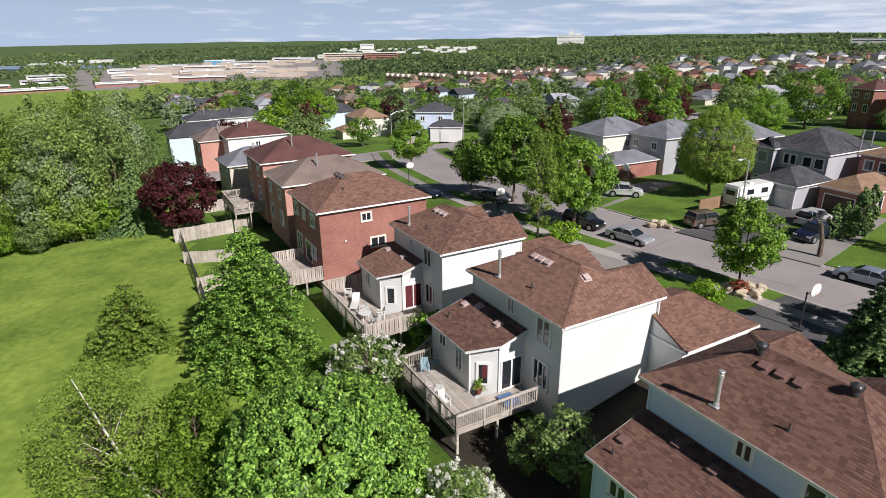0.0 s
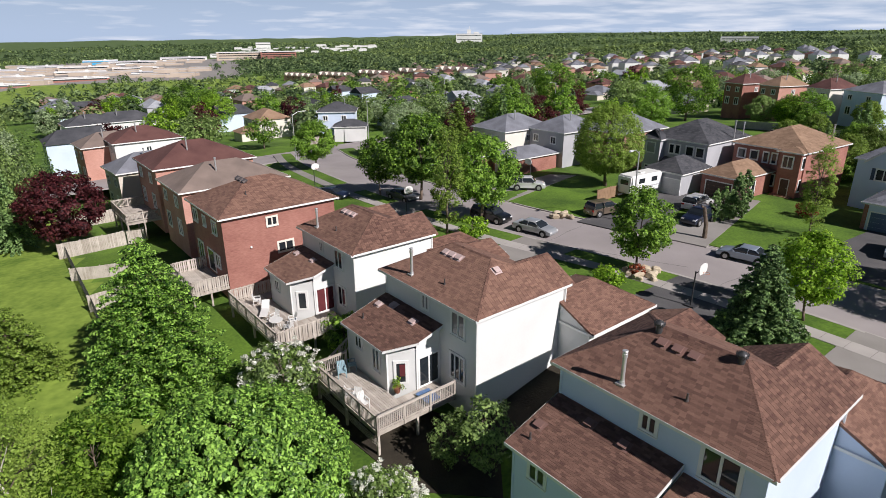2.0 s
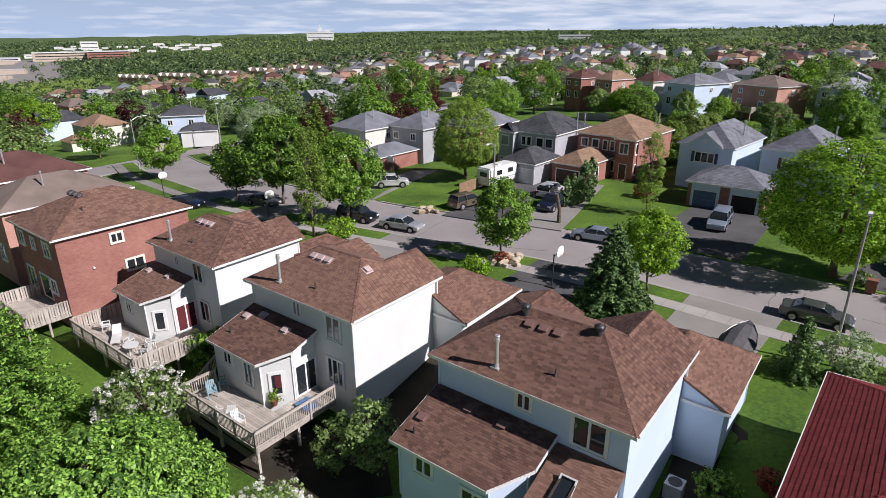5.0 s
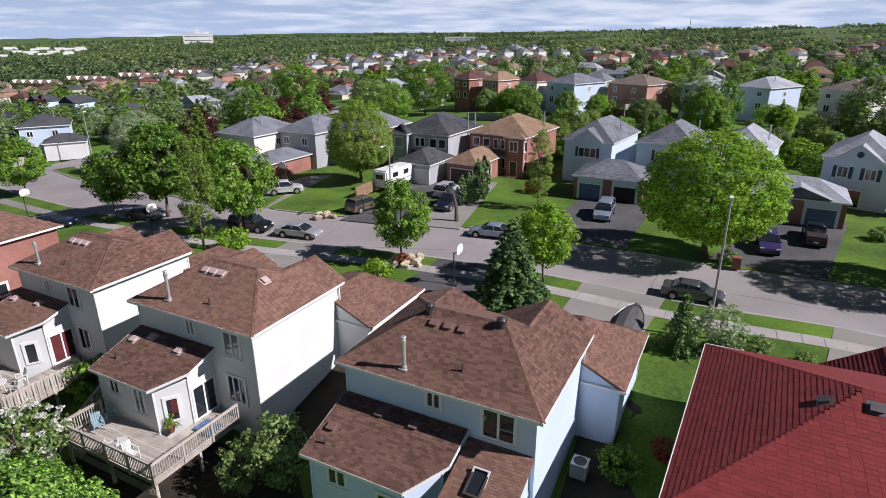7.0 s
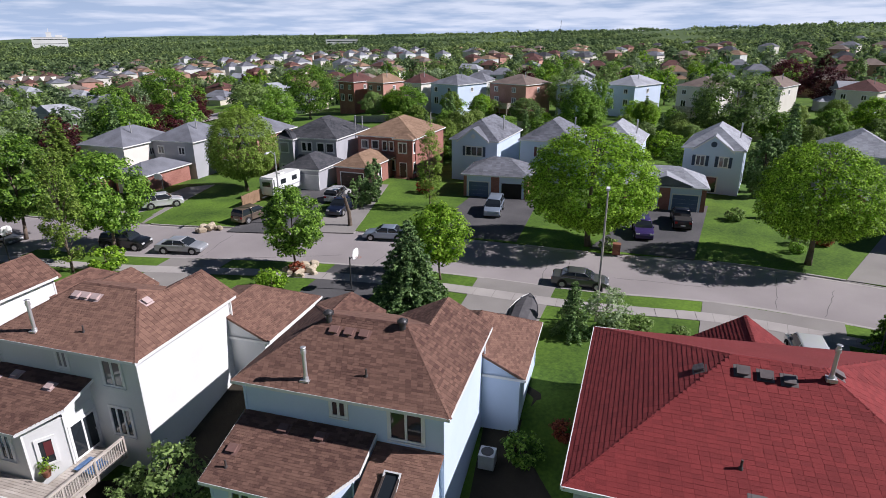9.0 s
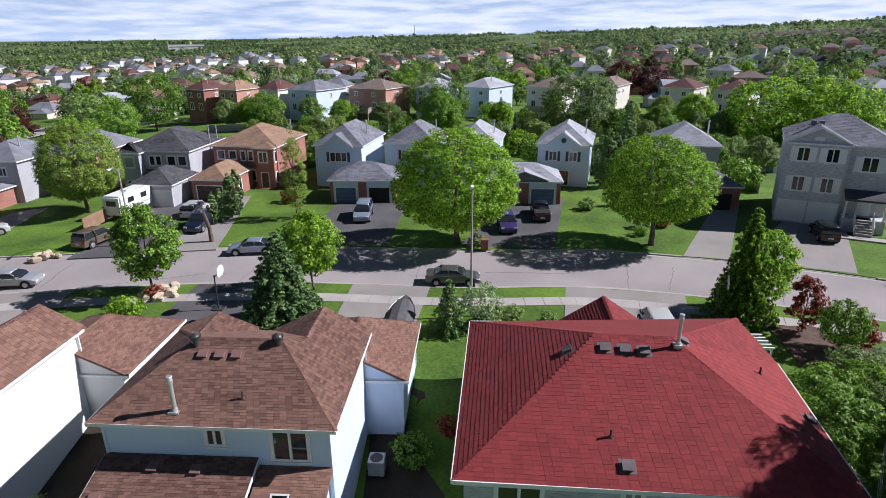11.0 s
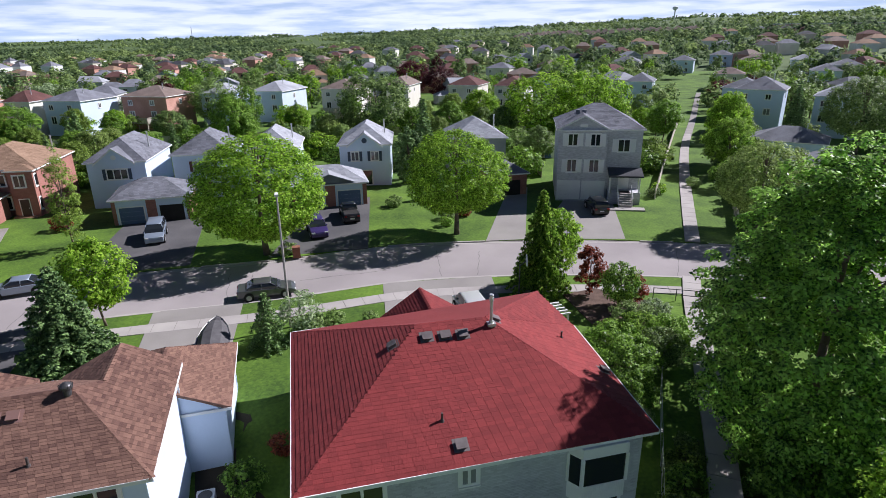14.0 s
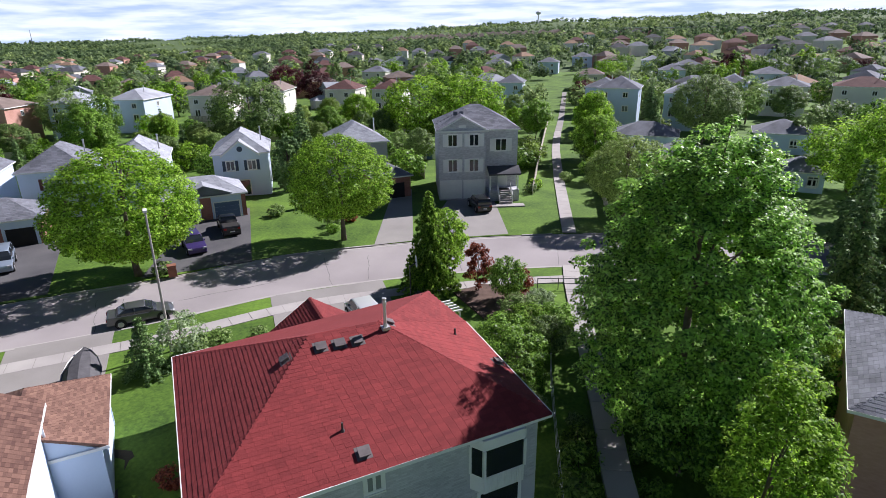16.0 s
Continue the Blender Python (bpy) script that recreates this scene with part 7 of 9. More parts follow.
# growth under the large maple and along the path
for x, y, k, m in ((24.2, -10.6, 1.0, M_MAPLE), (22.6, -12.6, 0.95, M_MAPLE), (27.6, -14.4, 1.0, M_MAPLE), (30.6, -18.4, 0.9, M_ASH), (28.6, -20.4, 0.8, M_MAPLE), (33.0, -20.6, 1.0, M_MAPLE), (34.4, -5.4, 0.6, M_ASH), (36.4, -6.2, 0.6, M_MAPLE)):
    plant("shrub", "dense dark shrub in the maple's shade", HEDGE, m, x, y, x * 1.3, k, category="shrub")
# ---- decks
def deck(label, m, u0, u1, v0, v1, z, ground, style, sides, boards_along="u", cut=None):
    d = thing("deck", label, "deck", m)
    n = int((v1 - v0) / 0.16)
    for i in range(n):
        a = v0 + i * (v1 - v0) / n
        uu1 = cut[0] if cut and a + 0.1 > cut[1] else u1
        uu0 = u0
        if cut and a + 0.1 > cut[1]:
            segs = [(cut[2], u1)] if cut[2] < u1 else []
            if cut[0] > u0:
                segs.append((u0, cut[0]))
        else:
            segs = [(u0, u1)]
        for s0, s1 in segs:
            part("board", Geo().box(s0, s1, a, a + (v1 - v0) / n - 0.012, z - 0.035, z), M_WOOD, d)
    part("joist_frame", Geo().box(u0 + 0.02, u1 - 0.02, v0 + 0.02, v0 + 0.08, z - 0.28, z - 0.04).box(u1 - 0.08, u1 - 0.02, v0 + 0.08, v1, z - 0.28, z - 0.04).box(u0 + 0.02, u0 + 0.08, v0 + 0.08, v1, z - 0.28, z - 0.04), M_WOOD, d)
    for u in (u0 + 0.1, (u0 + u1) / 2, u1 - 0.1):
        for v in (v0 + 0.1, (v0 + v1) / 2):
            part("post", Geo().box(u - 0.07, u + 0.07, v - 0.07, v + 0.07, ground, z - 0.28), M_WOOD, d)
    for a, b, sty in sides:
        rail(d, Vector((*a, z)), Vector((*b, z)), sty)
    return d


def rail(d, a, b, style, h=1.0):
    L = (b - a).length
    t = (b - a) / L
    s = Vector((-t.y, t.x, 0))
    def bar(p, q, w, hh, name):
        g = Geo()
        k = [p + s * w, p - s * w, q - s * w, q + s * w]
        nn = (k[1] - k[0]).cross(k[2] - k[0])
        k = k if nn.z > 0 else k[::-1]
        g.slab([c + Vector((0, 0, hh)) for c in k], hh)
        return part(name, g, M_WOOD, d)
    up = Vector((0, 0, 1))
    bar(a + up * h, b + up * h, 0.06, 0.04, "top_rail")
    bar(a + up * 0.1, b + up * 0.1, 0.025, 0.07, "bottom_rail")
    if style != "boards":
        bar(a + up * (h - 0.1), b + up * (h - 0.1), 0.025, 0.07, "bottom_rail")
    k = max(1, round(L / 1.7))
    for i in range(k + 1):
        p = a + t * (L * i / k)
        part("rail_post", Geo().box(p.x - 0.05, p.x + 0.05, p.y - 0.05, p.y + 0.05, a.z - 0.25, a.z + h + 0.08), M_WOOD, d)
    step, w = (0.13, 0.02) if style == "balusters" else (0.17, 0.065)
    n = int(L / step)
    for i in range(1, n):
        p = a + t * (L * i / n)
        off = s * (0.0 if style == "balusters" else (0.03 if i % 2 else -0.03))
        lo = 0.12 if style == "balusters" else -0.25
        g = Geo()
        q = [p + off + t * w + s * 0.016, p + off + t * w - s * 0.016, p + off - t * w - s * 0.016, p + off - t * w + s * 0.016]
        nn = (q[1] - q[0]).cross(q[2] - q[0])
        q = q if nn.z > 0 else q[::-1]
        g.slab([c + up * (h + (0.0 if style == "balusters" else 0.1)) for c in q], h - lo + (0.0 if style == "balusters" else 0.1))
        part("baluster" if style == "balusters" else "board", g, M_WOOD, d)


dk = deck("weathered wooden deck with baluster railing behind the white house", plan(1.52, 36.1, -0.3), 0.9, 7.95, -5.5, -0.02, 0.02, -1.9, "balusters",
          [((0.9, -5.5), (7.95, -5.5), "balusters"), ((7.95, -5.5), (7.95, -0.1), "balusters"), ((0.9, -3.3), (0.9, -5.5), "balusters")], cut=(0.9, -2.9, 6.0))
g = Geo()
for i in range(46):
    u = 1.0 + i * 0.15
    g.rod((u, -5.56, -0.3), (u + 0.5, -5.56, -0.85), 0.012, 0.012, 4).rod((u + 0.5, -5.56, -0.3), (u, -5.56, -0.85), 0.012, 0.012, 4)
lat = part("lattice", g, M_WOOD, dk, "diagonal wooden lattice skirt")
lat["kind"] = "stuff"
st = thing("deck_stairs", "weathered wooden stairs with railing beside the deck", "stairs", plan(1.52, 36.1, -0.3))
for i in range(8):
    part("tread", Geo().box(-0.3, 0.85, -3.2 - 0.0 + i * 0.28 - 2.2, -3.2 + i * 0.28 - 1.93, -1.9 + i * 0.24 - 0.04, -1.9 + i * 0.24), M_WOOD, st)
for u in (-0.32, 0.86):
    part("stringer", Geo().slab([(u, -5.4, -1.9), (u + 0.04, -5.4, -1.9), (u + 0.04, -3.1, 0.0), (u, -3.1, 0.0)], 0.25), M_WOOD, st)
rail(st, Vector((-0.3, -3.1, -0.1)), Vector((-0.3, -2.0, 0.6)), "balusters", 0.9)
rail(st, Vector((-0.3, -5.3, -1.5)), Vector((-0.3, -3.1, -0.1)), "balusters", 0.9)

deck("grey wooden deck with tall board railings behind a white house", plan(-4.55, 47.3, -0.6), -1.2, 8.0, -5.8, -0.02, 0.0, -1.7, "boards",
     [((8.0, -5.8), (8.0, -1.8), "boards"), ((-1.2, -0.3), (-1.2, -5.8), "boards"), ((-1.2, -5.8), (8.0, -5.8), "balusters")], cut=(0.0, -2.9, 5.3))
deck("raised wooden deck with board railing behind the brick house", plan(-15.2, 55.9, -0.6), 3.0, 8.6, -2.8, 0.3, 0.2, -1.7, "boards",
     [((3.0, -2.8), (8.6, -2.8), "boards"), ((8.6, -2.8), (8.6, 0.2), "boards"), ((3.0, 0.2), (3.0, -2.8), "boards")])
deck("wooden deck with railing behind a maroon-roofed house", plan(-26.2, 76.9, -0.4), 1.0, 8.5, -3.4, 0.3, 0.3, -1.9, "balusters",
     [((1.0, -3.4), (8.5, -3.4), "balusters"), ((8.5, -3.4), (8.5, 0.2), "balusters"), ((1.0, 0.2), (1.0, -3.4), "balusters")])
for x, y, az in ((156.2, 36.8, 186), (155.0, 24.4, 186), (142.0, 66.6, 180), (117.4, 105.1, 178)):
    deck("raised wooden back deck of a house across the gardens", plan(x, y, 0, az), 1.5, 9.0, -3.4, 0.3, 2.2, -0.2, "boards", [((1.5, -3.4), (9.0, -3.4), "boards"), ((9.0, -3.4), (9.0, 0.2), "boards")])

# ---- things on the decks
M_PLASTIC = material("white_plastic", (0.62, 0.62, 0.6), (0.75, 0.75, 0.73), 2.0, 0.4)
M_TEAL = material("teal_fabric", (0.20, 0.33, 0.38), (0.34, 0.46, 0.50), 2.0, 0.8, 0.2, 9)
M_TARP = material("blue_tarp", (0.06, 0.13, 0.28), (0.14, 0.24, 0.42), 2.0, 0.5, 0.4, 5)
M_CLAY = material("clay_pot", (0.20, 0.08, 0.05), (0.30, 0.13, 0.08), 3.0, 0.8)


def garden_chair(m, mat, label):
    c = thing("garden_chair", label, "chair", m, "chairs on the decks")
    part("seat", Geo().box(-0.25, 0.25, -0.24, 0.24, 0.39, 0.43), mat, c)
    for i in range(5):
        part("back_slat", Geo().slab([(-0.24 + i * 0.1, 0.24, 0.43), (-0.16 + i * 0.1, 0.24, 0.43), (-0.16 + i * 0.1, 0.36, 0.95), (-0.24 + i * 0.1, 0.36, 0.95)], 0.03), mat, c)
    for x in (-0.25, 0.25):
        part("armrest", Geo().box(x - 0.03, x + 0.03, -0.24, 0.28, 0.62, 0.66), mat, c)
        for y in (-0.22, 0.24):
            part("leg", Geo().box(x - 0.022, x + 0.022, y - 0.022, y + 0.022, 0, 0.62), mat, c)
    return c


def lounger(m, mat, label):
    c = thing("sun_lounger", label, "lounger", m)
    part("seat", Geo().box(-0.3, 0.3, -1.1, 0.3, 0.3, 0.36), mat, c)
    part("backrest", Geo().slab([(-0.3, 0.3, 0.36), (0.3, 0.3, 0.36), (0.3, 0.85, 0.85), (-0.3, 0.85, 0.85)], 0.06), mat, c)
    for x in (-0.27, 0.27):
        for y in (-1.0, 0.25):
            part("leg", Geo().box(x - 0.025, x + 0.025, y - 0.025, y + 0.025, 0, 0.3), mat, c)


def patio_table(m, mat, label, r=0.5):
    c = thing("patio_table", label, "table", m)
    part("tabletop", Geo().rod((0, 0, 0.68), (0, 0, 0.72), r, r, 24), mat, c)
    for i in range(4):
        a = 0.785 + i * 1.571
        part("leg", Geo().rod((r * 0.7 * math.cos(a), r * 0.7 * math.sin(a), 0), (r * 0.5 * math.cos(a), r * 0.5 * math.sin(a), 0.68), 0.02, 0.02, 6), mat, c)


d1, d2 = plan(-4.55, 47.3, -0.6), plan(1.52, 36.1, -0.3)
wh = "white plastic garden chair on the wooden deck"
garden_chair(d1 @ pose(0.6, -4.2, 0.0, 0, 0, 150), M_PLASTIC, wh)
garden_chair(d1 @ pose(4.4, -4.4, 0.0, 0, 0, 20), M_PLASTIC, wh)
garden_chair(d1 @ pose(6.4, -4.2, 0.0, 0, 0, -60), M_PLASTIC, wh)
garden_chair(d1 @ pose(5.6, -3.5, 0.0, 0, 0, -10), M_PLASTIC, wh)
patio_table(d1 @ pose(5.4, -4.7, 0.0), M_PLASTIC, "round white plastic patio table on the deck")
lounger(d1 @ pose(2.6, -4.4, 0.0, 0, 0, 60), M_PLASTIC, "white reclining sun lounger on the deck")
garden_chair(d2 @ pose(1.9, -4.2, 0.02, 0, 0, 70), M_TEAL, "pale blue garden chair on the wooden deck")
garden_chair(d2 @ pose(1.6, -3.3, 0.02, 0, 0, 160), M_TEAL, "teal garden chair on the wooden deck")
for i, (u, v) in enumerate(((5.0, -5.0), (5.6, -4.9), (4.5, -5.1))):
    garden_chair(d2 @ pose(u, v, 0.02, 0, 0, 40 + 50 * i), M_PLASTIC, "white folding chair leaning by the deck railing")
g = Geo()
for i in range(9):
    for j in range(5):
        x0, y0 = 6.4 + i * 0.14, -1.9 + j * 0.2
        zz = [0.10 + 0.14 * abs(math.sin(1.3 * (i + a) + 0.7 * (j + b))) * math.sin(math.pi * min(1, (i + a + 0.5) / 9.5)) for a, b in ((0, 0), (1, 0), (1, 1), (0, 1))]
        g.poly((x0, y0, zz[0]), (x0 + 0.14, y0, zz[1]), (x0 + 0.14, y0 + 0.2, zz[2]), (x0, y0 + 0.2, zz[3]))
solid("tarpaulin", g, M_TARP, "crumpled blue tarpaulin heaped on the deck", "tarpaulin", d2)
pot = thing("flower_pot", "clay flower pot with a trailing plant", "plant pot", d2 @ pose(5.5, -2.5, 0.02))
part("pot", Geo().rod((0, 0, 0), (0, 0, 0.36), 0.16, 0.23, 14).rod((0, 0, 0.34), (0, 0, 0.4), 0.25, 0.25, 14), M_CLAY, pot)
rngp = np.random.default_rng(3)
v, f = leaf_cloud(rngp, rngp.normal(size=(14, 3)) * (0.18, 0.18, 0.16) + (0, 0, 0.62), np.full(14, 0.16), 16, 0.06)
part("foliage", fast_mesh("foliage", v, f), M_LIME, pot)

# ---- fences
def fence(pts, label, h=1.7, mat=M_WOOD, step=0.15, singles=True, z=None):
    fobj = thing("fence", label, "fence")
    for (x0, y0), (x1, y1) in zip(pts, pts[1:]):
        a, b = Vector((x0, y0, 0)), Vector((x1, y1, 0))
        L = (b - a).length
        t = (b - a) / L
        s = Vector((-t.y, t.x, 0))
        n = max(1, int(L / step))
        G = Geo()
        for i in range(n):
            p = a + t * (L * (i + 0.5) / n)
            zz = gz(p.x, p.y) if z is None else z
            w = L / n / 2 - 0.006
            q = [p + t * w + s * 0.012, p + t * w - s * 0.012, p - t * w - s * 0.012, p - t * w + s * 0.012]
            nn = (q[1] - q[0]).cross(q[2] - q[0])
            q = q if nn.z > 0 else q[::-1]
            hh = h + 0.03 * math.sin(i * 12.9)
            gg = Geo() if singles else G
            gg.slab([c + Vector((0, 0, zz + hh)) for c in q], hh + 0.1)
            if singles:
                part("board", gg, mat, fobj)
        if not singles:
            ob = part("board_run", G, mat, fobj)
            ob["kind"] = "stuff"
        k = max(1, round(L / 2.4))
        for i in range(k + 1):
            p = a + t * (L * i / k) + s * 0.07
            zz = gz(p.x, p.y) if z is None else z
            part("post", Geo().box(p.x - 0.05, p.x + 0.05, p.y - 0.05, p.y + 0.05, zz - 0.2, zz + h + 0.05), mat, fobj)
        for hh in (0.35, h - 0.3):
            G2 = Geo()
            for i in range(k + 1):
                p = a + t * (L * i / k)
                zz = gz(p.x, p.y) + hh
                G2.v += [tuple(p + s * e + Vector((0, 0, zz + f))) for e, f in ((0.015, -0.04), (0.055, -0.04), (0.055, 0.04), (0.015, 0.04))]
                if i:
                    G2.f += [(4 * i - 4 + c, 4 * i - 4 + (c + 1) % 4, 4 * i + (c + 1) % 4, 4 * i + c) for c in range(4)]
            G2.f += [(3, 2, 1, 0), (4 * k, 4 * k + 1, 4 * k + 2, 4 * k + 3)]
            part("rail", G2, mat, fobj)


wf = "weathered grey wooden board fence between gardens"
fence([(-31.3, 65.0), (-24.0, 70.0)], wf)
fence([(-36.3, 77.6), (-29.8, 82.0)], wf)
fence([(-22.0, 48.5), (-16.4, 53.4)], wf, 1.5)
fence([(-27.0, 57.2), (-21.8, 57.8)], wf, 1.3)
fence([(84, 118), (93, 100), (103, 78), (112, 58), (124, 30), (131, 8)], wf, 1.6, M_WOOD, 0.3, False)
# near-black ground sheets that paint the deep shade in gaps beside the houses
M_GAPSHADE = material("gap_shade", (0.022, 0.018, 0.012), (0.06, 0.048, 0.032), 0.8, 0.95, 0.8, 7)
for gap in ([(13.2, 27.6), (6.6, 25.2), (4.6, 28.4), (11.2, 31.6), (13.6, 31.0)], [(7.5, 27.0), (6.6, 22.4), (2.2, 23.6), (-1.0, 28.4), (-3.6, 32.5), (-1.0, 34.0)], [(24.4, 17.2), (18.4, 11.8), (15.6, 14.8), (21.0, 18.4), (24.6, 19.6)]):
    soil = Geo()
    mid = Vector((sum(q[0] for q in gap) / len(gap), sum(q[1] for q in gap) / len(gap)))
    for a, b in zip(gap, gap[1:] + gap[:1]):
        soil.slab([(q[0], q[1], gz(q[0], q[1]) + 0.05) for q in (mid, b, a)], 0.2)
    solid("side_yard", soil, M_GAPSHADE, "near-black ground sheet painted as shade between houses", "soil", kind="structure")
bed = [(39.6, -1.4), (44.4, 1.0), (46.2, -1.6), (44.6, -5.6), (39.0, -5.2)]
solid("garden_bed", Geo().slab([(x, y, gz(x, y) + 0.09) for x, y in bed[::-1]], 0.25), M_MULCH, "brown mulch garden bed round small trees", "garden bed", kind="structure")
wire = thing("wire_fence", "thin metal wire fence beside the footpath", "fence")
for a, b in (((21.0, -4.4), (31.1, -5.2)), ((31.1, -5.2), (40.5, -6.4))):
    for i in range(5):
        p = Vector(a).lerp(Vector(b), i / 4)
        part("post", Geo().rod((p.x, p.y, gz(p.x, p.y) - 0.2), (p.x, p.y, gz(p.x, p.y) + 1.2), 0.03, 0.03, 6), M_METAL, wire)
    for hh in (0.15, 0.65, 1.15):
        part("wire", Geo().rod((*a, gz(*a) + hh), (*b, gz(*b) + hh), 0.012, 0.012, 5), M_METAL, wire)
fence([(76.5, -9.0), (100, -12.6), (146, -20.2)], "pale wooden fence beside the footpath", 1.4, M_WOOD, 0.3, False)
fence([(66.5, -16.6), (100, -21.4), (146, -28.2)], "weathered wooden fence along the shaded path", 1.3, M_WOOD, 0.3, False)
fence([(-8.5, 131.5), (2.5, 137.5)], "pale wooden fence beside a corner house", 1.5, M_WOOD, 0.3, False)
for a, b in (((60, 70), (92, 84)), ((66, 56), (98, 72)), ((78, 42), (108, 56)), ((84, 24), (118, 36)), ((86, 6), (122, 16)), ((30, 66), (41, 72))):
    fence([a, b], wf, 1.5, M_WOOD if a[0] > 62 else M_WOODR, 0.3, False)
# wire fence along the meadow
wire = thing("wire_fence", "dark chain-link fence along the meadow's edge", "fence")
p0, p1 = Vector((-34.0, 71.5)), Vector((-16.5, 38.5))
N = 17
for i in range(N + 1):
    p = p0.lerp(p1, i / N)
    part("post", Geo().rod((p.x, p.y, gz(p.x, p.y) - 0.2), (p.x, p.y, gz(p.x, p.y) + 1.35), 0.035, 0.035, 6), M_DMETAL, wire)
G = Geo()
for i in range(N):
    a, b = p0.lerp(p1, i / N), p0.lerp(p1, (i + 1) / N)
    for hh in (0.1, 1.3):
        G.rod((a.x, a.y, gz(a.x, a.y) + hh), (b.x, b.y, gz(b.x, b.y) + hh), 0.022, 0.022, 4)
    for k in range(14):
        c, d_ = a.lerp(b, k / 14), a.lerp(b, (k + 1) / 14)
        G.rod((c.x, c.y, gz(c.x, c.y) + 0.1), (d_.x, d_.y, gz(d_.x, d_.y) + 1.3), 0.007, 0.007, 3)
        G.rod((c.x, c.y, gz(c.x, c.y) + 1.3), (d_.x, d_.y, gz(d_.x, d_.y) + 0.1), 0.007, 0.007, 3)
ob = part("mesh", G, M_DMETAL, wire)
ob["kind"] = "stuff"

# ---- cars
def paint(name, c, metal=0.3):
    m = material(name, tuple(0.92 * k for k in c), c, 0.8, 0.28, 0.0, 4, metal, spec=0.6)
    m.node_tree.nodes["Principled BSDF"].inputs["Coat Weight"].default_value = 0.7
    return m


M_TYRE = material("tyre_rubber", (0.015, 0.015, 0.016), (0.03, 0.03, 0.03), 4.0, 0.9)
M_RIM = material("alloy_rim", (0.42, 0.42, 0.43), (0.55, 0.55, 0.56), 4.0, 0.35, metal=0.7)
M_LAMP = material("headlamp", (0.55, 0.57, 0.58), (0.7, 0.7, 0.7), 4.0, 0.15)
M_TAIL = material("tail_lamp", (0.25, 0.015, 0.015), (0.35, 0.03, 0.03), 4.0, 0.2)
PAINT = {k: paint(k + "_car_paint", c) for k, c in dict(silver=(0.42, 0.44, 0.46), grey=(0.10, 0.105, 0.11), black=(0.012, 0.013, 0.016), navy=(0.015, 0.022, 0.05), white=(0.72, 0.73, 0.73), brown=(0.20, 0.155, 0.115), blue=(0.30, 0.36, 0.44), purple=(0.07, 0.045, 0.17), red=(0.28, 0.02, 0.03)).items()}
SHAPES = {  # lower side outline (x, z) from the tail forwards, then the cabin's foot and roof
    "sedan": dict(L=4.6, W=1.78, belt=0.92, hood=0.86, tail=0.98, roof=1.43, cab=(-1.75, -1.0, 0.35, 1.15)),
    "suv": dict(L=4.6, W=1.84, belt=1.04, hood=1.02, tail=1.06, roof=1.72, cab=(-2.2, -1.95, 0.45, 1.15)),
    "van": dict(L=4.9, W=1.9, belt=1.08, hood=1.05, tail=1.1, roof=1.85, cab=(-2.35, -2.15, 0.75, 1.5)),
    "pickup": dict(L=5.3, W=1.88, belt=1.1, hood=1.08, tail=1.12, roof=1.78, cab=(-0.75, -0.55, 0.65, 1.25)),
}


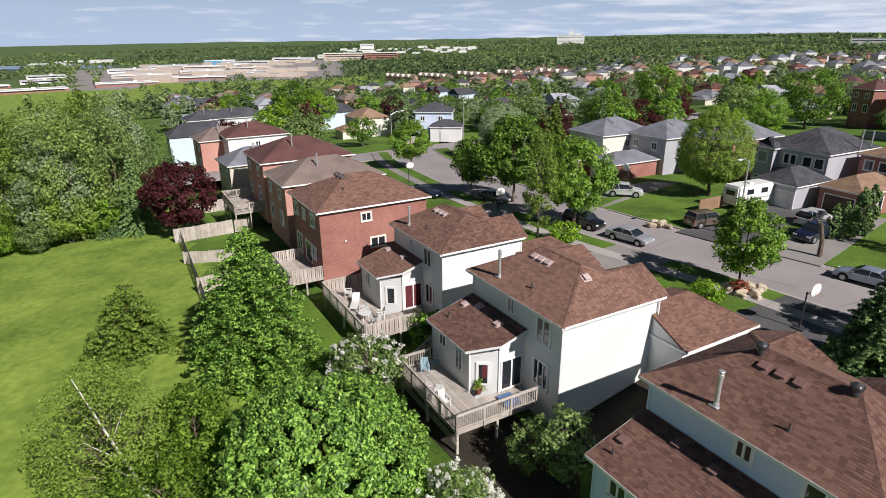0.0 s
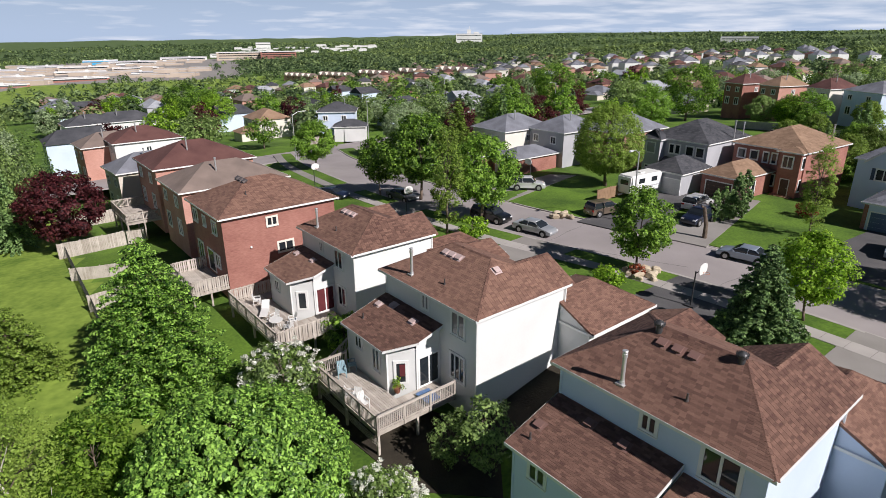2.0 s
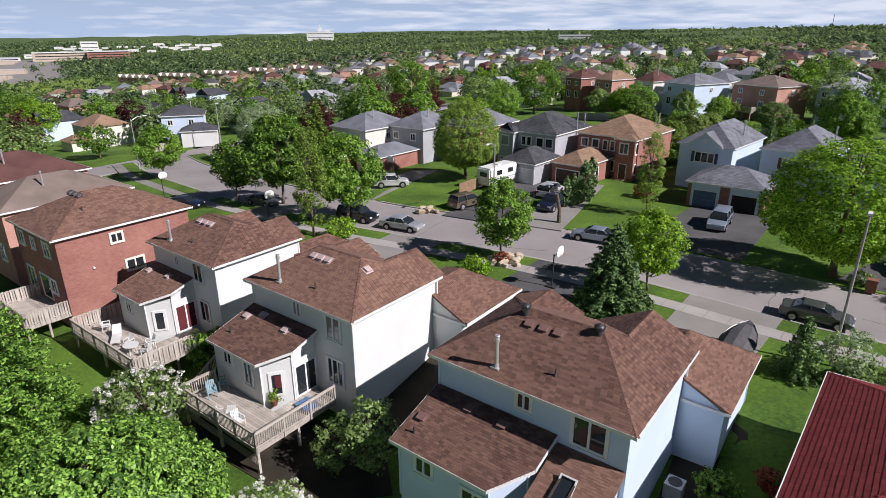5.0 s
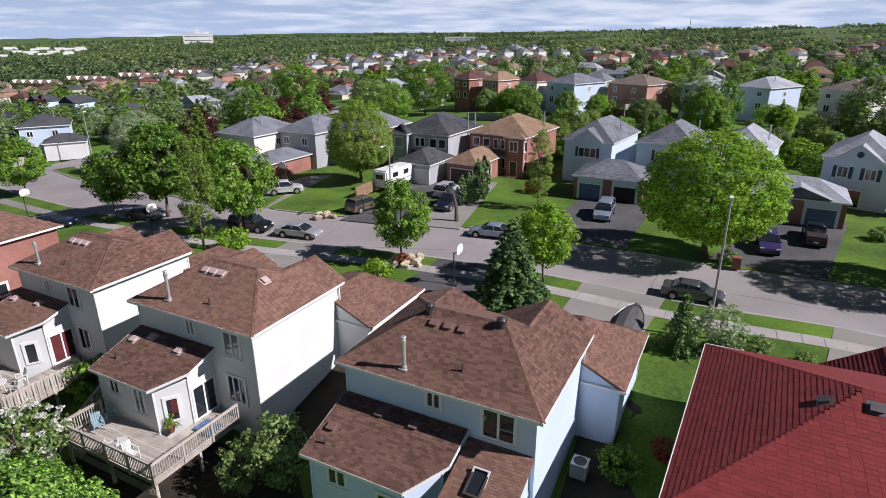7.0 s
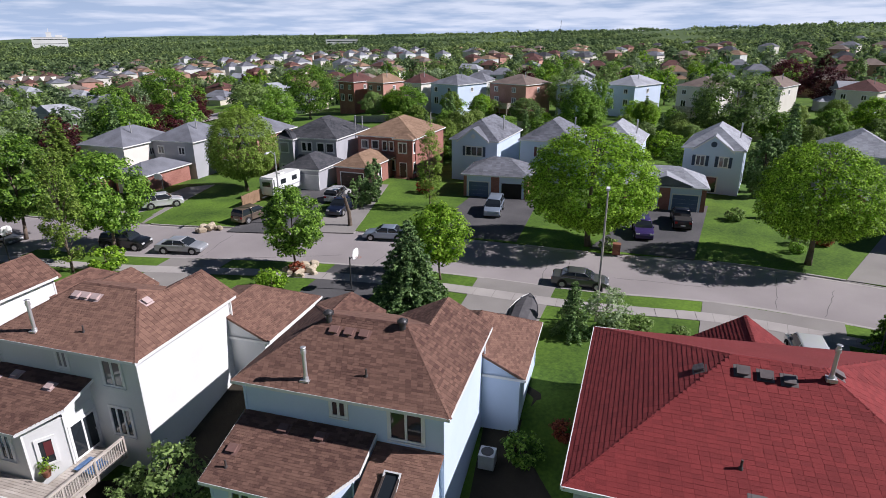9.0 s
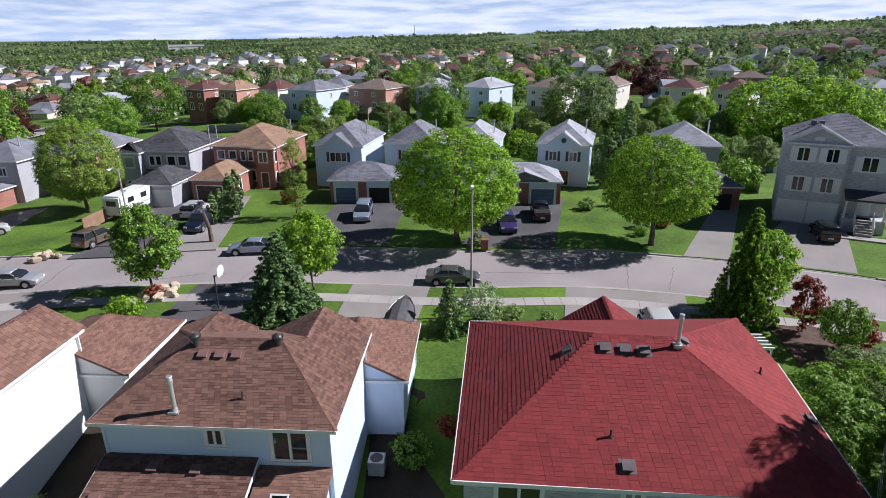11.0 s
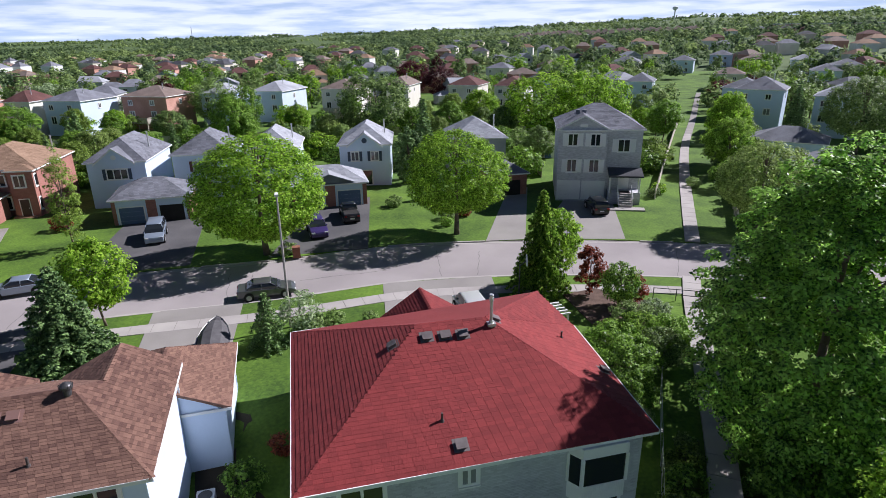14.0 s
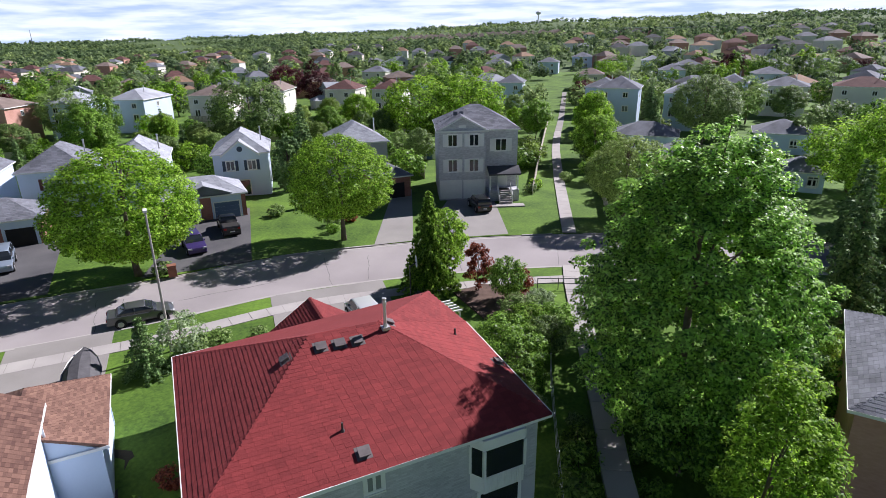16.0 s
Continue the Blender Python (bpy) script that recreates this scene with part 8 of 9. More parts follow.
def car(label, kind, colour, x, y, az, z=None):
    S = SHAPES[kind]
    z = (0.0 if z is None else z) + float(grade(x, y))
    c = thing("car", label, "car" if kind != "pickup" else "pickup", pose(x, y, z, 0, 0, 90 - az))
    L, W, b = S["L"] / 2, S["W"] / 2, S["belt"]
    mat = PAINT[colour]
    bm = bmesh.new()
    prof = [(-L, 0.32), (-L - 0.02, 0.6), (-L + 0.04, S["tail"] - 0.06), (-L + 0.16, S["tail"]), (S["cab"][0], S["tail"]), (S["cab"][3], S["hood"] + 0.05), (L - 0.35, S["hood"] - 0.08), (L - 0.06, S["hood"] - 0.22), (L, 0.55), (L - 0.04, 0.3)]
    rows = []
    for f, ins in ((-1.0, 0.05), (-0.96, 0.0), (0.96, 0.0), (1.0, 0.05)):
        rows.append([bm.verts.new((px * (1 - ins * 0.12), f * W * (0.93 if abs(px) > L - 0.1 else 1.0), max(0.28, pz - (ins if pz > 0.5 else -ins)))) for px, pz in prof])
    n = len(prof)
    for r0, r1 in zip(rows, rows[1:]):
        for i in range(n):
            bm.faces.new((r0[i], r0[(i + 1) % n], r1[(i + 1) % n], r1[i]))
    bm.faces.new(rows[0][::-1])
    bm.faces.new(rows[-1])
    bmesh.ops.recalc_face_normals(bm, faces=bm.faces)
    bmesh.ops.bevel(bm, geom=[e for e in bm.edges if e.calc_face_angle(0) > 0.25], offset=0.07, segments=2, profile=0.6, affect="EDGES", clamp_overlap=True)
    me = bpy.data.meshes.new("body")
    bm.to_mesh(me)
    bm.free()
    me.shade_smooth()
    part("body", me, mat, c)
    f0, r0, r1, f1 = S["cab"]
    bw, tw, zr = W * 0.93, W * 0.76, S["roof"]
    zb = b - 0.04
    g = Geo()
    base = [(f0, -bw, zb), (f1, -bw, zb), (f1, bw, zb), (f0, bw, zb)]
    top = [(r0, -tw, zr - 0.06), (r1, -tw, zr - 0.06), (r1, tw, zr - 0.06), (r0, tw, zr - 0.06)]
    # sides swell a little between the belt and the roof
    mid = [((3 * a[0] + 2 * b2[0]) / 5 * 1.03, (a[1] * 0.62 + b2[1] * 0.38) * 1.05, (a[2] + b2[2]) / 2) for a, b2 in zip(base, top)]
    g.v = base + mid + top
    g.f = [(k + i, k + (i + 1) % 4, k + 4 + (i + 1) % 4, k + 4 + i) for k in (0, 4) for i in range(4)] + [(8, 9, 10, 11), (3, 2, 1, 0)]
    part("glazing", g, M_GLASS, c, "dark tinted glazing")
    g = Geo()
    rt = [(r0 - 0.03, -tw - 0.02, zr - 0.07), (r1 + 0.04, -tw - 0.02, zr - 0.07), (r1 + 0.04, tw + 0.02, zr - 0.07), (r0 - 0.03, tw + 0.02, zr - 0.07)]
    ru = [(r0 + 0.12, -tw + 0.12, zr), (r1 - 0.12, -tw + 0.12, zr), (r1 - 0.12, tw - 0.12, zr), (r0 + 0.12, tw - 0.12, zr)]
    rm = [(p[0] * 0.75 + q[0] * 0.25, p[1] * 0.75 + q[1] * 0.25, zr - 0.025) for p, q in zip(rt, ru)]
    g.v = rt + rm + ru
    g.f = [(k + i, k + (i + 1) % 4, k + 4 + (i + 1) % 4, k + 4 + i) for k in (0, 4) for i in range(4)] + [(8, 9, 10, 11), (3, 2, 1, 0)]
    part("roof", g, mat, c, smooth=True)
    for s in (-1, 1):
        for (xa, za), (xb, zb2) in (((f1, zb), (r1, zr - 0.06)), ((f0, zb), (r0, zr - 0.06)), (((f0 + f1) / 2 - 0.1, zb), ((r0 + r1) / 2 - 0.08, zr - 0.06))):
            part("pillar", Geo().rod((xa, s * (bw + 0.01), za), (xb, s * (tw + 0.01), zb2), 0.045, 0.045, 6), mat, c)
        part("mirror", Geo().box(f1 - 0.42, f1 - 0.25, s * (W + 0.02) - 0.07, s * (W + 0.02) + 0.07, b + 0.0, b + 0.14), mat, c)
        part("headlight", Geo().box(L - 0.16, L - 0.0, s * W * 0.72 - 0.18, s * W * 0.72 + 0.18, S["hood"] - 0.34, S["hood"] - 0.2), M_LAMP, c)
        part("tail_light", Geo().box(-L - 0.025, -L + 0.1, s * W * 0.76 - 0.14, s * W * 0.76 + 0.14, S["tail"] - 0.32, S["tail"] - 0.12), M_TAIL, c)
        for xx in (-L + 0.88, L - 0.88):
            r = 0.33 if kind == "sedan" else 0.37
            part("wheel_arch", Geo().rod((xx, s * (W - 0.15), r + 0.02), (xx, s * (W + 0.006), r + 0.02), r + 0.07, r + 0.07, 20), M_DARKIN, c, "dark wheel arch")
            w = part("wheel", Geo().rod((xx, s * (W - 0.17), r), (xx, s * (W + 0.012), r), r, r, 20), M_TYRE, c)
            part("rim", Geo().rod((xx, s * (W + 0.012), r), (xx, s * (W + 0.025), r), r * 0.66, r * 0.58, 14), M_RIM, w)
    if kind == "pickup":
        part("bed", Geo().box(-L + 0.15, -0.85, -W + 0.12, W - 0.12, S["tail"] - 0.02, S["tail"] + 0.015), M_DARKIN, c, "dark open load bed")
    part("bumper", Geo().box(-L - 0.05, -L + 0.06, -W * 0.9, W * 0.9, 0.34, 0.52), mat, c)
    part("number_plate", Geo().box(-L - 0.065, -L - 0.05, -0.24, 0.24, 0.55, 0.68), M_TRIM, c)
    return c


car("dark grey sedan parked at the kerb", "sedan", "grey", 39.5, 24.6, 150)
car("silver sedan parked at the kerb", "sedan", "silver", 18.9, 56.3, 139)
car("black sport utility car parked at the kerb", "suv", "black", 15.4, 61.3, 141)
car("pale silver-blue sedan parked at the far kerb", "sedan", "blue", 35.4, 45.3, 322)
car("brown sport utility car on a driveway", "suv", "brown", 28.6, 60.9, 72, 0.13)
car("white hatchback car on a driveway", "suv", "white", 40.4, 61.2, 58, 0.13)
car("dark navy car on a driveway", "suv", "navy", 37.5, 56.2, 240, 0.13)
car("white hatchback car beside a garage", "suv", "white", 23.4, 73.6, 105, 0.13)
car("silver-blue van before an open garage", "van", "blue", 50.0, 43.4, 236, 0.13)
car("purple sport utility car on a driveway", "suv", "purple", 55.0, 27.4, 236, 0.13)
car("black pickup before a blue garage door", "pickup", "black", 61.2, 26.2, 60, 0.13)
car("black sport utility car before white garage doors", "suv", "black", 69.6, -1.7, 74, 0.13)
car("white van on the red-roofed house's driveway", "van", "white", 38.9, 7.4, 62, 0.13)
car("dark sedan on a driveway to the north", "sedan", "navy", -2.4, 76.8, 120, 0.13)
car("dark sedan parked in tree shade", "sedan", "grey", 6.6, 73.2, 146, 0.0)
car("red car parked beyond the trees", "suv", "red", 52.6, -37.0, 20)


def trailer():
    c = thing("travel_trailer", "white boxy travel trailer with grey stripe", "trailer", pose(36.6, 68.4, 0.13, 0, 0, 25))
    bm = bmesh.new()
    bmesh.ops.create_cube(bm, size=1.0)
    bmesh.ops.scale(bm, vec=(6.0, 2.3, 2.3), verts=bm.verts)
    bmesh.ops.translate(bm, vec=(0, 0, 1.7), verts=bm.verts)
    bmesh.ops.bevel(bm, geom=[e for e in bm.edges], offset=0.18, segments=2, affect="EDGES")
    me = bpy.data.meshes.new("shell")
    bm.to_mesh(me)
    bm.free()
    part("shell", me, M_TRIM, c)
    part("stripe", Geo().box(-2.8, 2.8, -1.158, -1.15, 1.2, 1.35), M_GREYS, c)
    part("window", Geo().box(-3.01, -3.0, -0.6, 0.6, 1.7, 2.3), M_GLASS, c)
    for x in (-1.6, 0.8):
        part("window", Geo().box(x, x + 1.1, -1.16, -1.15, 1.8, 2.4), M_GLASS, c)
    for s in (-1, 1):
        for x in (-0.4, 0.4):
            part("wheel", Geo().rod((x, s * 1.0, 0.33), (x, s * 1.17, 0.33), 0.33, 0.33, 16), M_TYRE, c)
    part("roof_vent", Geo().box(-0.5, 0.3, -0.4, 0.4, 2.85, 3.0), M_PLASTIC, c)
    part("tongue", Geo().box(-4.1, -2.9, -0.08, 0.08, 0.5, 0.62), M_DMETAL, c)


trailer()


def boat():
    c = thing("boat", "white motor boat under a dark grey cover on its trailer", "boat", pose(29.4, 22.7, 0.13, 0, 0, 28))
    g = Geo()
    st = [(-2.6, 0.95, 0.75, 1.35), (-1.2, 1.05, 0.65, 1.4), (0.4, 1.05, 0.62, 1.48), (1.6, 0.8, 0.68, 1.6), (2.5, 0.4, 0.9, 1.72), (2.9, 0.03, 1.3, 1.78)]
    for x, w, z0, z1 in st:
        g.v += [(x, -w, z1), (x, -w * 0.75, z0 + 0.25), (x, 0, z0), (x, w * 0.75, z0 + 0.25), (x, w, z1)]
    for i in range(5):
        for j in range(4):
            a = i * 5 + j
            g.f.append((a, a + 5, a + 6, a + 1))
    g.f.append((0, 1, 2, 3, 4))
    part("hull", g, M_TRIM, c, "white fibreglass hull")
    g = Geo()
    for x, w, z0, z1 in st:
        rise = 0.55 * max(0, 1 - ((x + 0.2) / 2.6) ** 2)
        g.v += [(x, -w - 0.02, z1 - 0.1), (x, -w * 0.55, z1 + rise * 0.75), (x, 0, z1 + rise + 0.03), (x, w * 0.55, z1 + rise * 0.75), (x, w + 0.02, z1 - 0.1)]
    for i in range(5):
        for j in range(4):
            a = i * 5 + j
            g.f.append((a, a + 1, a + 6, a + 5))
    g.f.append((4, 3, 2, 1, 0))
    part("cover", g, material("black_canvas", (0.06, 0.058, 0.062), (0.12, 0.115, 0.12), 2.0, 0.7, 0.3, 6), c, "dark grey canvas cover")
    part("trailer_frame", Geo().box(-2.4, 3.4, -0.06, 0.06, 0.45, 0.57).box(-1.0, -0.9, -1.0, 1.0, 0.45, 0.57).box(0.9, 1.0, -0.8, 0.8, 0.45, 0.6), M_METAL, c)
    for s in (-1, 1):
        part("wheel", Geo().rod((-0.95, s * 0.95, 0.3), (-0.95, s * 1.12, 0.3), 0.3, 0.3, 16), M_TYRE, c)
        part("bunk", Geo().box(-1.8, 1.6, s * 0.5 - 0.06, s * 0.5 + 0.06, 0.57, 0.9), M_WOOD, c)


boat()

# ---- street furniture
def hoop(x, y, az, label="basketball hoop with white board on a black pole"):
    c = thing("basketball_hoop", label, "basketball hoop", pose(x, y, gz(x, y) - 0.02, 0, 0, 90 - az))
    part("pole", Geo().rod((0, 0, 0), (0, 0, 2.9), 0.06, 0.05, 8).rod((0, 0, 2.75), (0.5, 0, 3.2), 0.04, 0.04, 6), M_DMETAL, c)
    part("base", Geo().box(-0.4, 0.4, -0.35, 0.35, 0, 0.16), M_DMETAL, c)
    edge = [(-0.36, 2.85), (0.36, 2.85), (0.56, 3.05), (0.6, 3.3), (0.5, 3.56), (0.22, 3.7), (-0.22, 3.7), (-0.5, 3.56), (-0.6, 3.3), (-0.56, 3.05)]
    fan = Geo()
    fan.v = [(x, p, q) for x in (0.5, 0.54) for p, q in edge]
    fan.f = [tuple(range(10))[::-1], tuple(range(10, 20))] + [(i, (i + 1) % 10, 10 + (i + 1) % 10, 10 + i) for i in range(10)]
    part("backboard", fan, M_TRIM, c, "white fan-shaped backboard")
    g = Geo()
    for i in range(14):
        a, b = 6.2832 * i / 14, 6.2832 * (i + 1) / 14
        g.rod((0.8 + 0.23 * math.cos(a), 0.23 * math.sin(a), 3.0), (0.8 + 0.23 * math.cos(b), 0.23 * math.sin(b), 3.0), 0.012, 0.012, 4)
    part("rim", g, M_RUSTM, c)


M_RUSTM = material("orange_metal", (0.35, 0.09, 0.02), (0.45, 0.13, 0.04), 3.0, 0.5)
hoop(25.2, 37.1, 150)
hoop(6.2, 64.2, 150)
hoop(-4.9, 84.0, 150)
hoop(43.2, 4.4, 168)
hoop(24.6, 76.4, 240)


def lamp_post(x, y, h, az, arm, label, mat=M_METAL):
    c = thing("street_lamp", label, "street lamp", pose(x, y, gz(x, y) - 0.05, 0, 0, 90 - az))
    part("pole", Geo().rod((0, 0, 0), (0.0, 0, h), 0.11, 0.06, 10), mat, c)
    if arm:
        part("arm", Geo().rod((0, 0, h - 0.3), (arm * 0.5, 0, h + 0.25), 0.04, 0.04, 6).rod((arm * 0.5, 0, h + 0.25), (arm, 0, h + 0.3), 0.04, 0.04, 6), mat, c)
    part("lamp_head", Geo().prism([(arm - 0.1, -0.13), (arm + 0.55, -0.1), (arm + 0.55, 0.1), (arm - 0.1, 0.13)], h + 0.24 if arm else h - 0.02, h + 0.36 if arm else h + 0.12), M_TRIM, c)


lamp_post(34.65, 20.0, 9.9, 60, 0.0, "tall pale concrete street lamp post", M_CONC)
lamp_post(30.2, 57.2, 8.0, 230, 1.9, "cobra-head street lamp on a metal pole")
lamp_post(-9.5, 111.0, 8.5, 60, 2.2, "cobra-head street lamp by the corner")
lamp_post(4.6, 126.5, 9.0, 60, 0.0, "slim pale post at the crossing")
lamp_post(62, 172, 9.0, 240, 2.2, "cobra-head street lamp among houses")
stump = thing("tree_stump", "tall bare sawn-off tree trunk on a lawn", "tree stump", pose(35.2, 51.3, gz(35.2, 51.3) - 0.1))
part("trunk", Geo().rod((0, 0, 0), (-0.05, 0, 1.6), 0.26, 0.2, 10).rod((-0.05, 0, 1.6), (-0.45, 0.1, 3.4), 0.2, 0.15, 10).rod((-0.4, 0.1, 3.2), (-0.75, 0.15, 3.5), 0.1, 0.09, 8), M_BARK, stump)


def rocks(cx, cy, n, spread_r, seed, label):
    r = random.Random(seed)
    for i in range(n):
        bm = bmesh.new()
        bmesh.ops.create_icosphere(bm, subdivisions=2, radius=1.0)
        a, b, c = r.uniform(0.25, 0.6), r.uniform(0.2, 0.4), r.uniform(0.18, 0.34)
        off = Vector((r.uniform(0, 50), r.uniform(0, 50), 0))
        for vtx in bm.verts:
            k = 1 + 0.35 * noise.noise(vtx.co * 1.3 + off)
            vtx.co = Vector((max(-0.75, min(0.75, vtx.co.x * k)) * a * 1.3, max(-0.7, min(0.7, vtx.co.y * k)) * b * 1.3, max(-0.7, min(0.75, vtx.co.z * k)) * c * 1.3))
        me = bpy.data.meshes.new("boulder")
        bm.to_mesh(me)
        bm.free()
        t, d = r.uniform(0, 6.28), spread_r * math.sqrt(r.random())
        x, y = cx + d * math.cos(t), cy + d * math.sin(t)
        solid("boulder", me, M_ROCK, label, "rock", pose(x, y, gz(x, y) + 0.05 + c * 0.5, r.uniform(-20, 20), r.uniform(-20, 20), r.uniform(0, 180)), group="boulders in the garden beds")


rocks(24.4, 43.2, 12, 1.7, 8, "pale tan boulder heaped under a tree")
rocks(23.6, 60.9, 8, 1.2, 9, "brown boulder at the lawn's edge")
plant("shrub", "ornamental shrub among boulders", BUSH, M_RUST, 24.0, 43.6, 0.0, 0.55, category="shrub")


def bin_box(x, y, az, col, label, w=0.6, d=0.7, h=1.05):
    c = thing("waste_bin", label, "bin", pose(x, y, gz(x, y), 0, 0, 90 - az))
    part("body", Geo().prism([(-w / 2, -d / 2), (w / 2, -d / 2), (w / 2, d / 2), (-w / 2, d / 2)], 0.05, h), col, c)
    part("lid", Geo().box(-w / 2 - 0.03, w / 2 + 0.03, -d / 2 - 0.03, d / 2 + 0.03, h, h + 0.07), col, c)


bin_box(47.9, 26.2, 60, M_CLAY, "terracotta-coloured bin beside a driveway")
bin_box(77.4, 11.0, 60, M_BLUED, "blue bin beside a garage")
shed = thing("garden_shed", "small white garden shed with blue door", "shed", plan(100, 7.6, 0, 174))
block(shed, 0, 3.0, 0, 2.6, -0.2, 2.2, 0.9, M_WHITE, M_SLATE, along="y", gable=("lo", "hi"))
part("door", Geo().box(1.0, 2.0, 0.26, 0.31, 0.0, 1.8), M_TARP, shed)
# outdoor unit and clutter between the blue and red-roofed houses
ac = thing("air_conditioner", "grey outdoor air-conditioning unit by the wall", "air conditioner", plan(8.71, 22.64, 0) @ pose(10.6, 5.0, -0.6))
part("casing", Geo().box(-0.4, 0.4, -0.4, 0.4, 0.05, 0.85), M_METAL, ac)
part("grille", Geo().rod((0, 0, 0.85), (0, 0, 0.88), 0.32, 0.32, 18), M_DMETAL, ac)
# pergola strips south of the red-roofed house
perg = thing("pergola", "white slatted pergola in the garden", "pergola", pose(36.8, 1.6, gz(36.8, 1.6), 0, 0, -60))
for i in range(5):
    part("slat", Geo().box(-1.1, 1.1, -0.9 + i * 0.42, -0.78 + i * 0.42, 2.2, 2.3), M_TRIM, perg)
for x in (-0.95, 0.95):
    for y in (-0.8, 0.8):
        part("post", Geo().box(x - 0.05, x + 0.05, y - 0.05, y + 0.05, 0, 2.2), M_TRIM, perg)
gate = thing("path_barrier", "metal pipe barrier across the footpath", "barrier", pose(45.2, -8.6, 0.12, 0, 0, 90))
part("rail", Geo().rod((-2.6, 0, 0.95), (2.6, 0, 0.95), 0.03, 0.03, 6).rod((-2.6, 0, 0.5), (2.6, 0, 0.5), 0.03, 0.03, 6), M_DMETAL, gate)
for x in (-2.6, -0.9, 0.9, 2.6):
    part("post", Geo().rod((x, 0, -0.1), (x, 0, 1.0), 0.035, 0.035, 6), M_DMETAL, gate)
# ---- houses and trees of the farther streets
# distance haze is put into this leaf colour: paler and greyer than near leaves
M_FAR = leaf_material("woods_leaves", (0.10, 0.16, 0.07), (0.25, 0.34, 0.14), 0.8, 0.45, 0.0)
HOMES = [(o.matrix_world.translation.x, o.matrix_world.translation.y) for o in scene.objects if o.name.split(".")[0] in ("house", "garage") and o.parent is None]
rng = random.Random(5)
KINDS = []
def far_kind(wall, roof, w, d, E, along, small=False):
    h = thing("house", "distant two-storey house with %s roof" % roof.name.replace("_", " "), "house", group="houses of the farther streets")
    part("wall", Geo().box(0.3, w - 0.3, 0.3, d - 0.3, -2.0, E - 0.1), wall, h)
    hip = Geo()
    hip.v = [(0, 0, E), (w, 0, E), (w, d, E), (0, d, E), (w * 0.36, d / 2, E + 2.2), (w * 0.64, d / 2, E + 2.2)] if along == "x" else [(0, 0, E), (w, 0, E), (w, d, E), (0, d, E), (w / 2, 0.2, E + 2.4), (w / 2, d - 3, E + 2.2)]
    hip.f = [(0, 1, 5, 4), (2, 3, 4, 5), (1, 2, 5), (3, 0, 4), (3, 2, 1, 0)] if along == "x" else [(1, 2, 5, 4), (3, 0, 4, 5), (0, 1, 4), (2, 3, 5), (3, 2, 1, 0)]
    part("roof", hip, roof, h)
    for u in (0.15, 0.6):
        part("window", Geo().box(w * u, w * u + 1.3, 0.26, 0.32, E - 2.0, E - 0.7), M_GLASS, h)
    if small:
        return h
    part("window", Geo().box(w * 0.3, w * 0.3 + 1.8, 0.26, 0.32, 0.9, 2.2), M_GLASS, h)
    q = part("garage", Geo().box(w * 0.5, w + 0.3, -4.2, 0.3, -2.0, 2.7), wall, h)
    g = Geo()
    a, c = w * 0.45, w + 0.6
    g.v = [(a, -4.5, 2.7), (c, -4.5, 2.7), (c, 0.3, 2.7), (a, 0.3, 2.7), ((a + c) / 2, -2.4, 4.0), ((a + c) / 2, 0.3, 4.0)]
    g.f = [(0, 1, 4), (1, 2, 5, 4), (3, 0, 4, 5), (2, 3, 5), (3, 2, 1, 0)]
    part("garage_roof", g, roof, q)
    return h


SORTS = ((M_WHITE, M_SLATE, 9, 10, 5.4, "x"), (M_PINK, M_TAUPE, 9, 11, 5.4, "x"), (M_CREAM, M_TANR, 10, 9, 5.2, "x"), (M_BLUEW, M_NAVYR, 8.5, 11, 5.4, "y"), (M_PINK, M_MAROON, 9, 10, 5.4, "x"), (M_GREYS, M_PALE, 9, 10, 5.2, "y"), (M_BEIGE, M_SLATE, 11, 9, 3.4, "x"))
KINDS = [far_kind(*args) for args in SORTS] + [far_kind(*args, True) for args in SORTS]
FRESH = [True] * 14
used, FARTHER = 0, []
for row in range(-7, 20):
    for col in range(-40, 40):
        # streets in two directions, with houses on both sides
        u, v = col * 15.0 + rng.uniform(-2, 2), 118 + row * 34 + rng.uniform(-3, 3)
        x, y = u * 0.45 + v * 0.89, -u * 0.89 + v * 0.45
        r, az = math.hypot(x, y), math.degrees(math.atan2(x, y))
        if r < (165 if az > -8 else 128) or r > 760 or not (-26 < az < 126) or (az < -8 and r < 128) or (az < 0 and r > 470) or (az < 6 and r > 520):
            continue
        keep = 0.95 if r < 300 else 0.85 if r < 430 else 0.6
        if az > 38 and r > 480:
            keep *= 0.35
        if 60 < az < 95 and r > 330:
            keep *= 0.5
        if (x > 55 and abs((y + 10.35) + (x - 60) * 0.142) < 15) or (103 < az < 109 and r < 280):
            continue
        if rng.random() > keep or any((x - a) ** 2 + (y - b) ** 2 < 17 ** 2 for a, b in HOMES):
            continue
        if road_gap(np.array([x]), np.array([y]))[0] < 16:
            continue
        if r > 380:
            FARTHER.append((x, y))
            HOMES.append((x, y))
            continue
        k = rng.randrange(7) + (7 if r > 260 else 0)
        m = plan(x, y, gz(x, y) - 0.1, 150 + rng.choice((0, 0, 0, 90, 180)) + rng.uniform(-8, 8))
        if FRESH[k]:
            FRESH[k] = False
            KINDS[k].matrix_world = m
        else:
            copy_thing(KINDS[k], m)
        HOMES.append((x, y))
        used += 1

TREES, tries = 0, 0
HOMES_A = np.array(HOMES)
SEEN = HOMES_A[(np.hypot(HOMES_A[:, 0], HOMES_A[:, 1]) > 100) & (np.hypot(HOMES_A[:, 0], HOMES_A[:, 1]) < 640)] + (4.0, 1.0)
S_R = np.hypot(SEEN[:, 0], SEEN[:, 1])
S_D = SEEN / S_R[:, None]


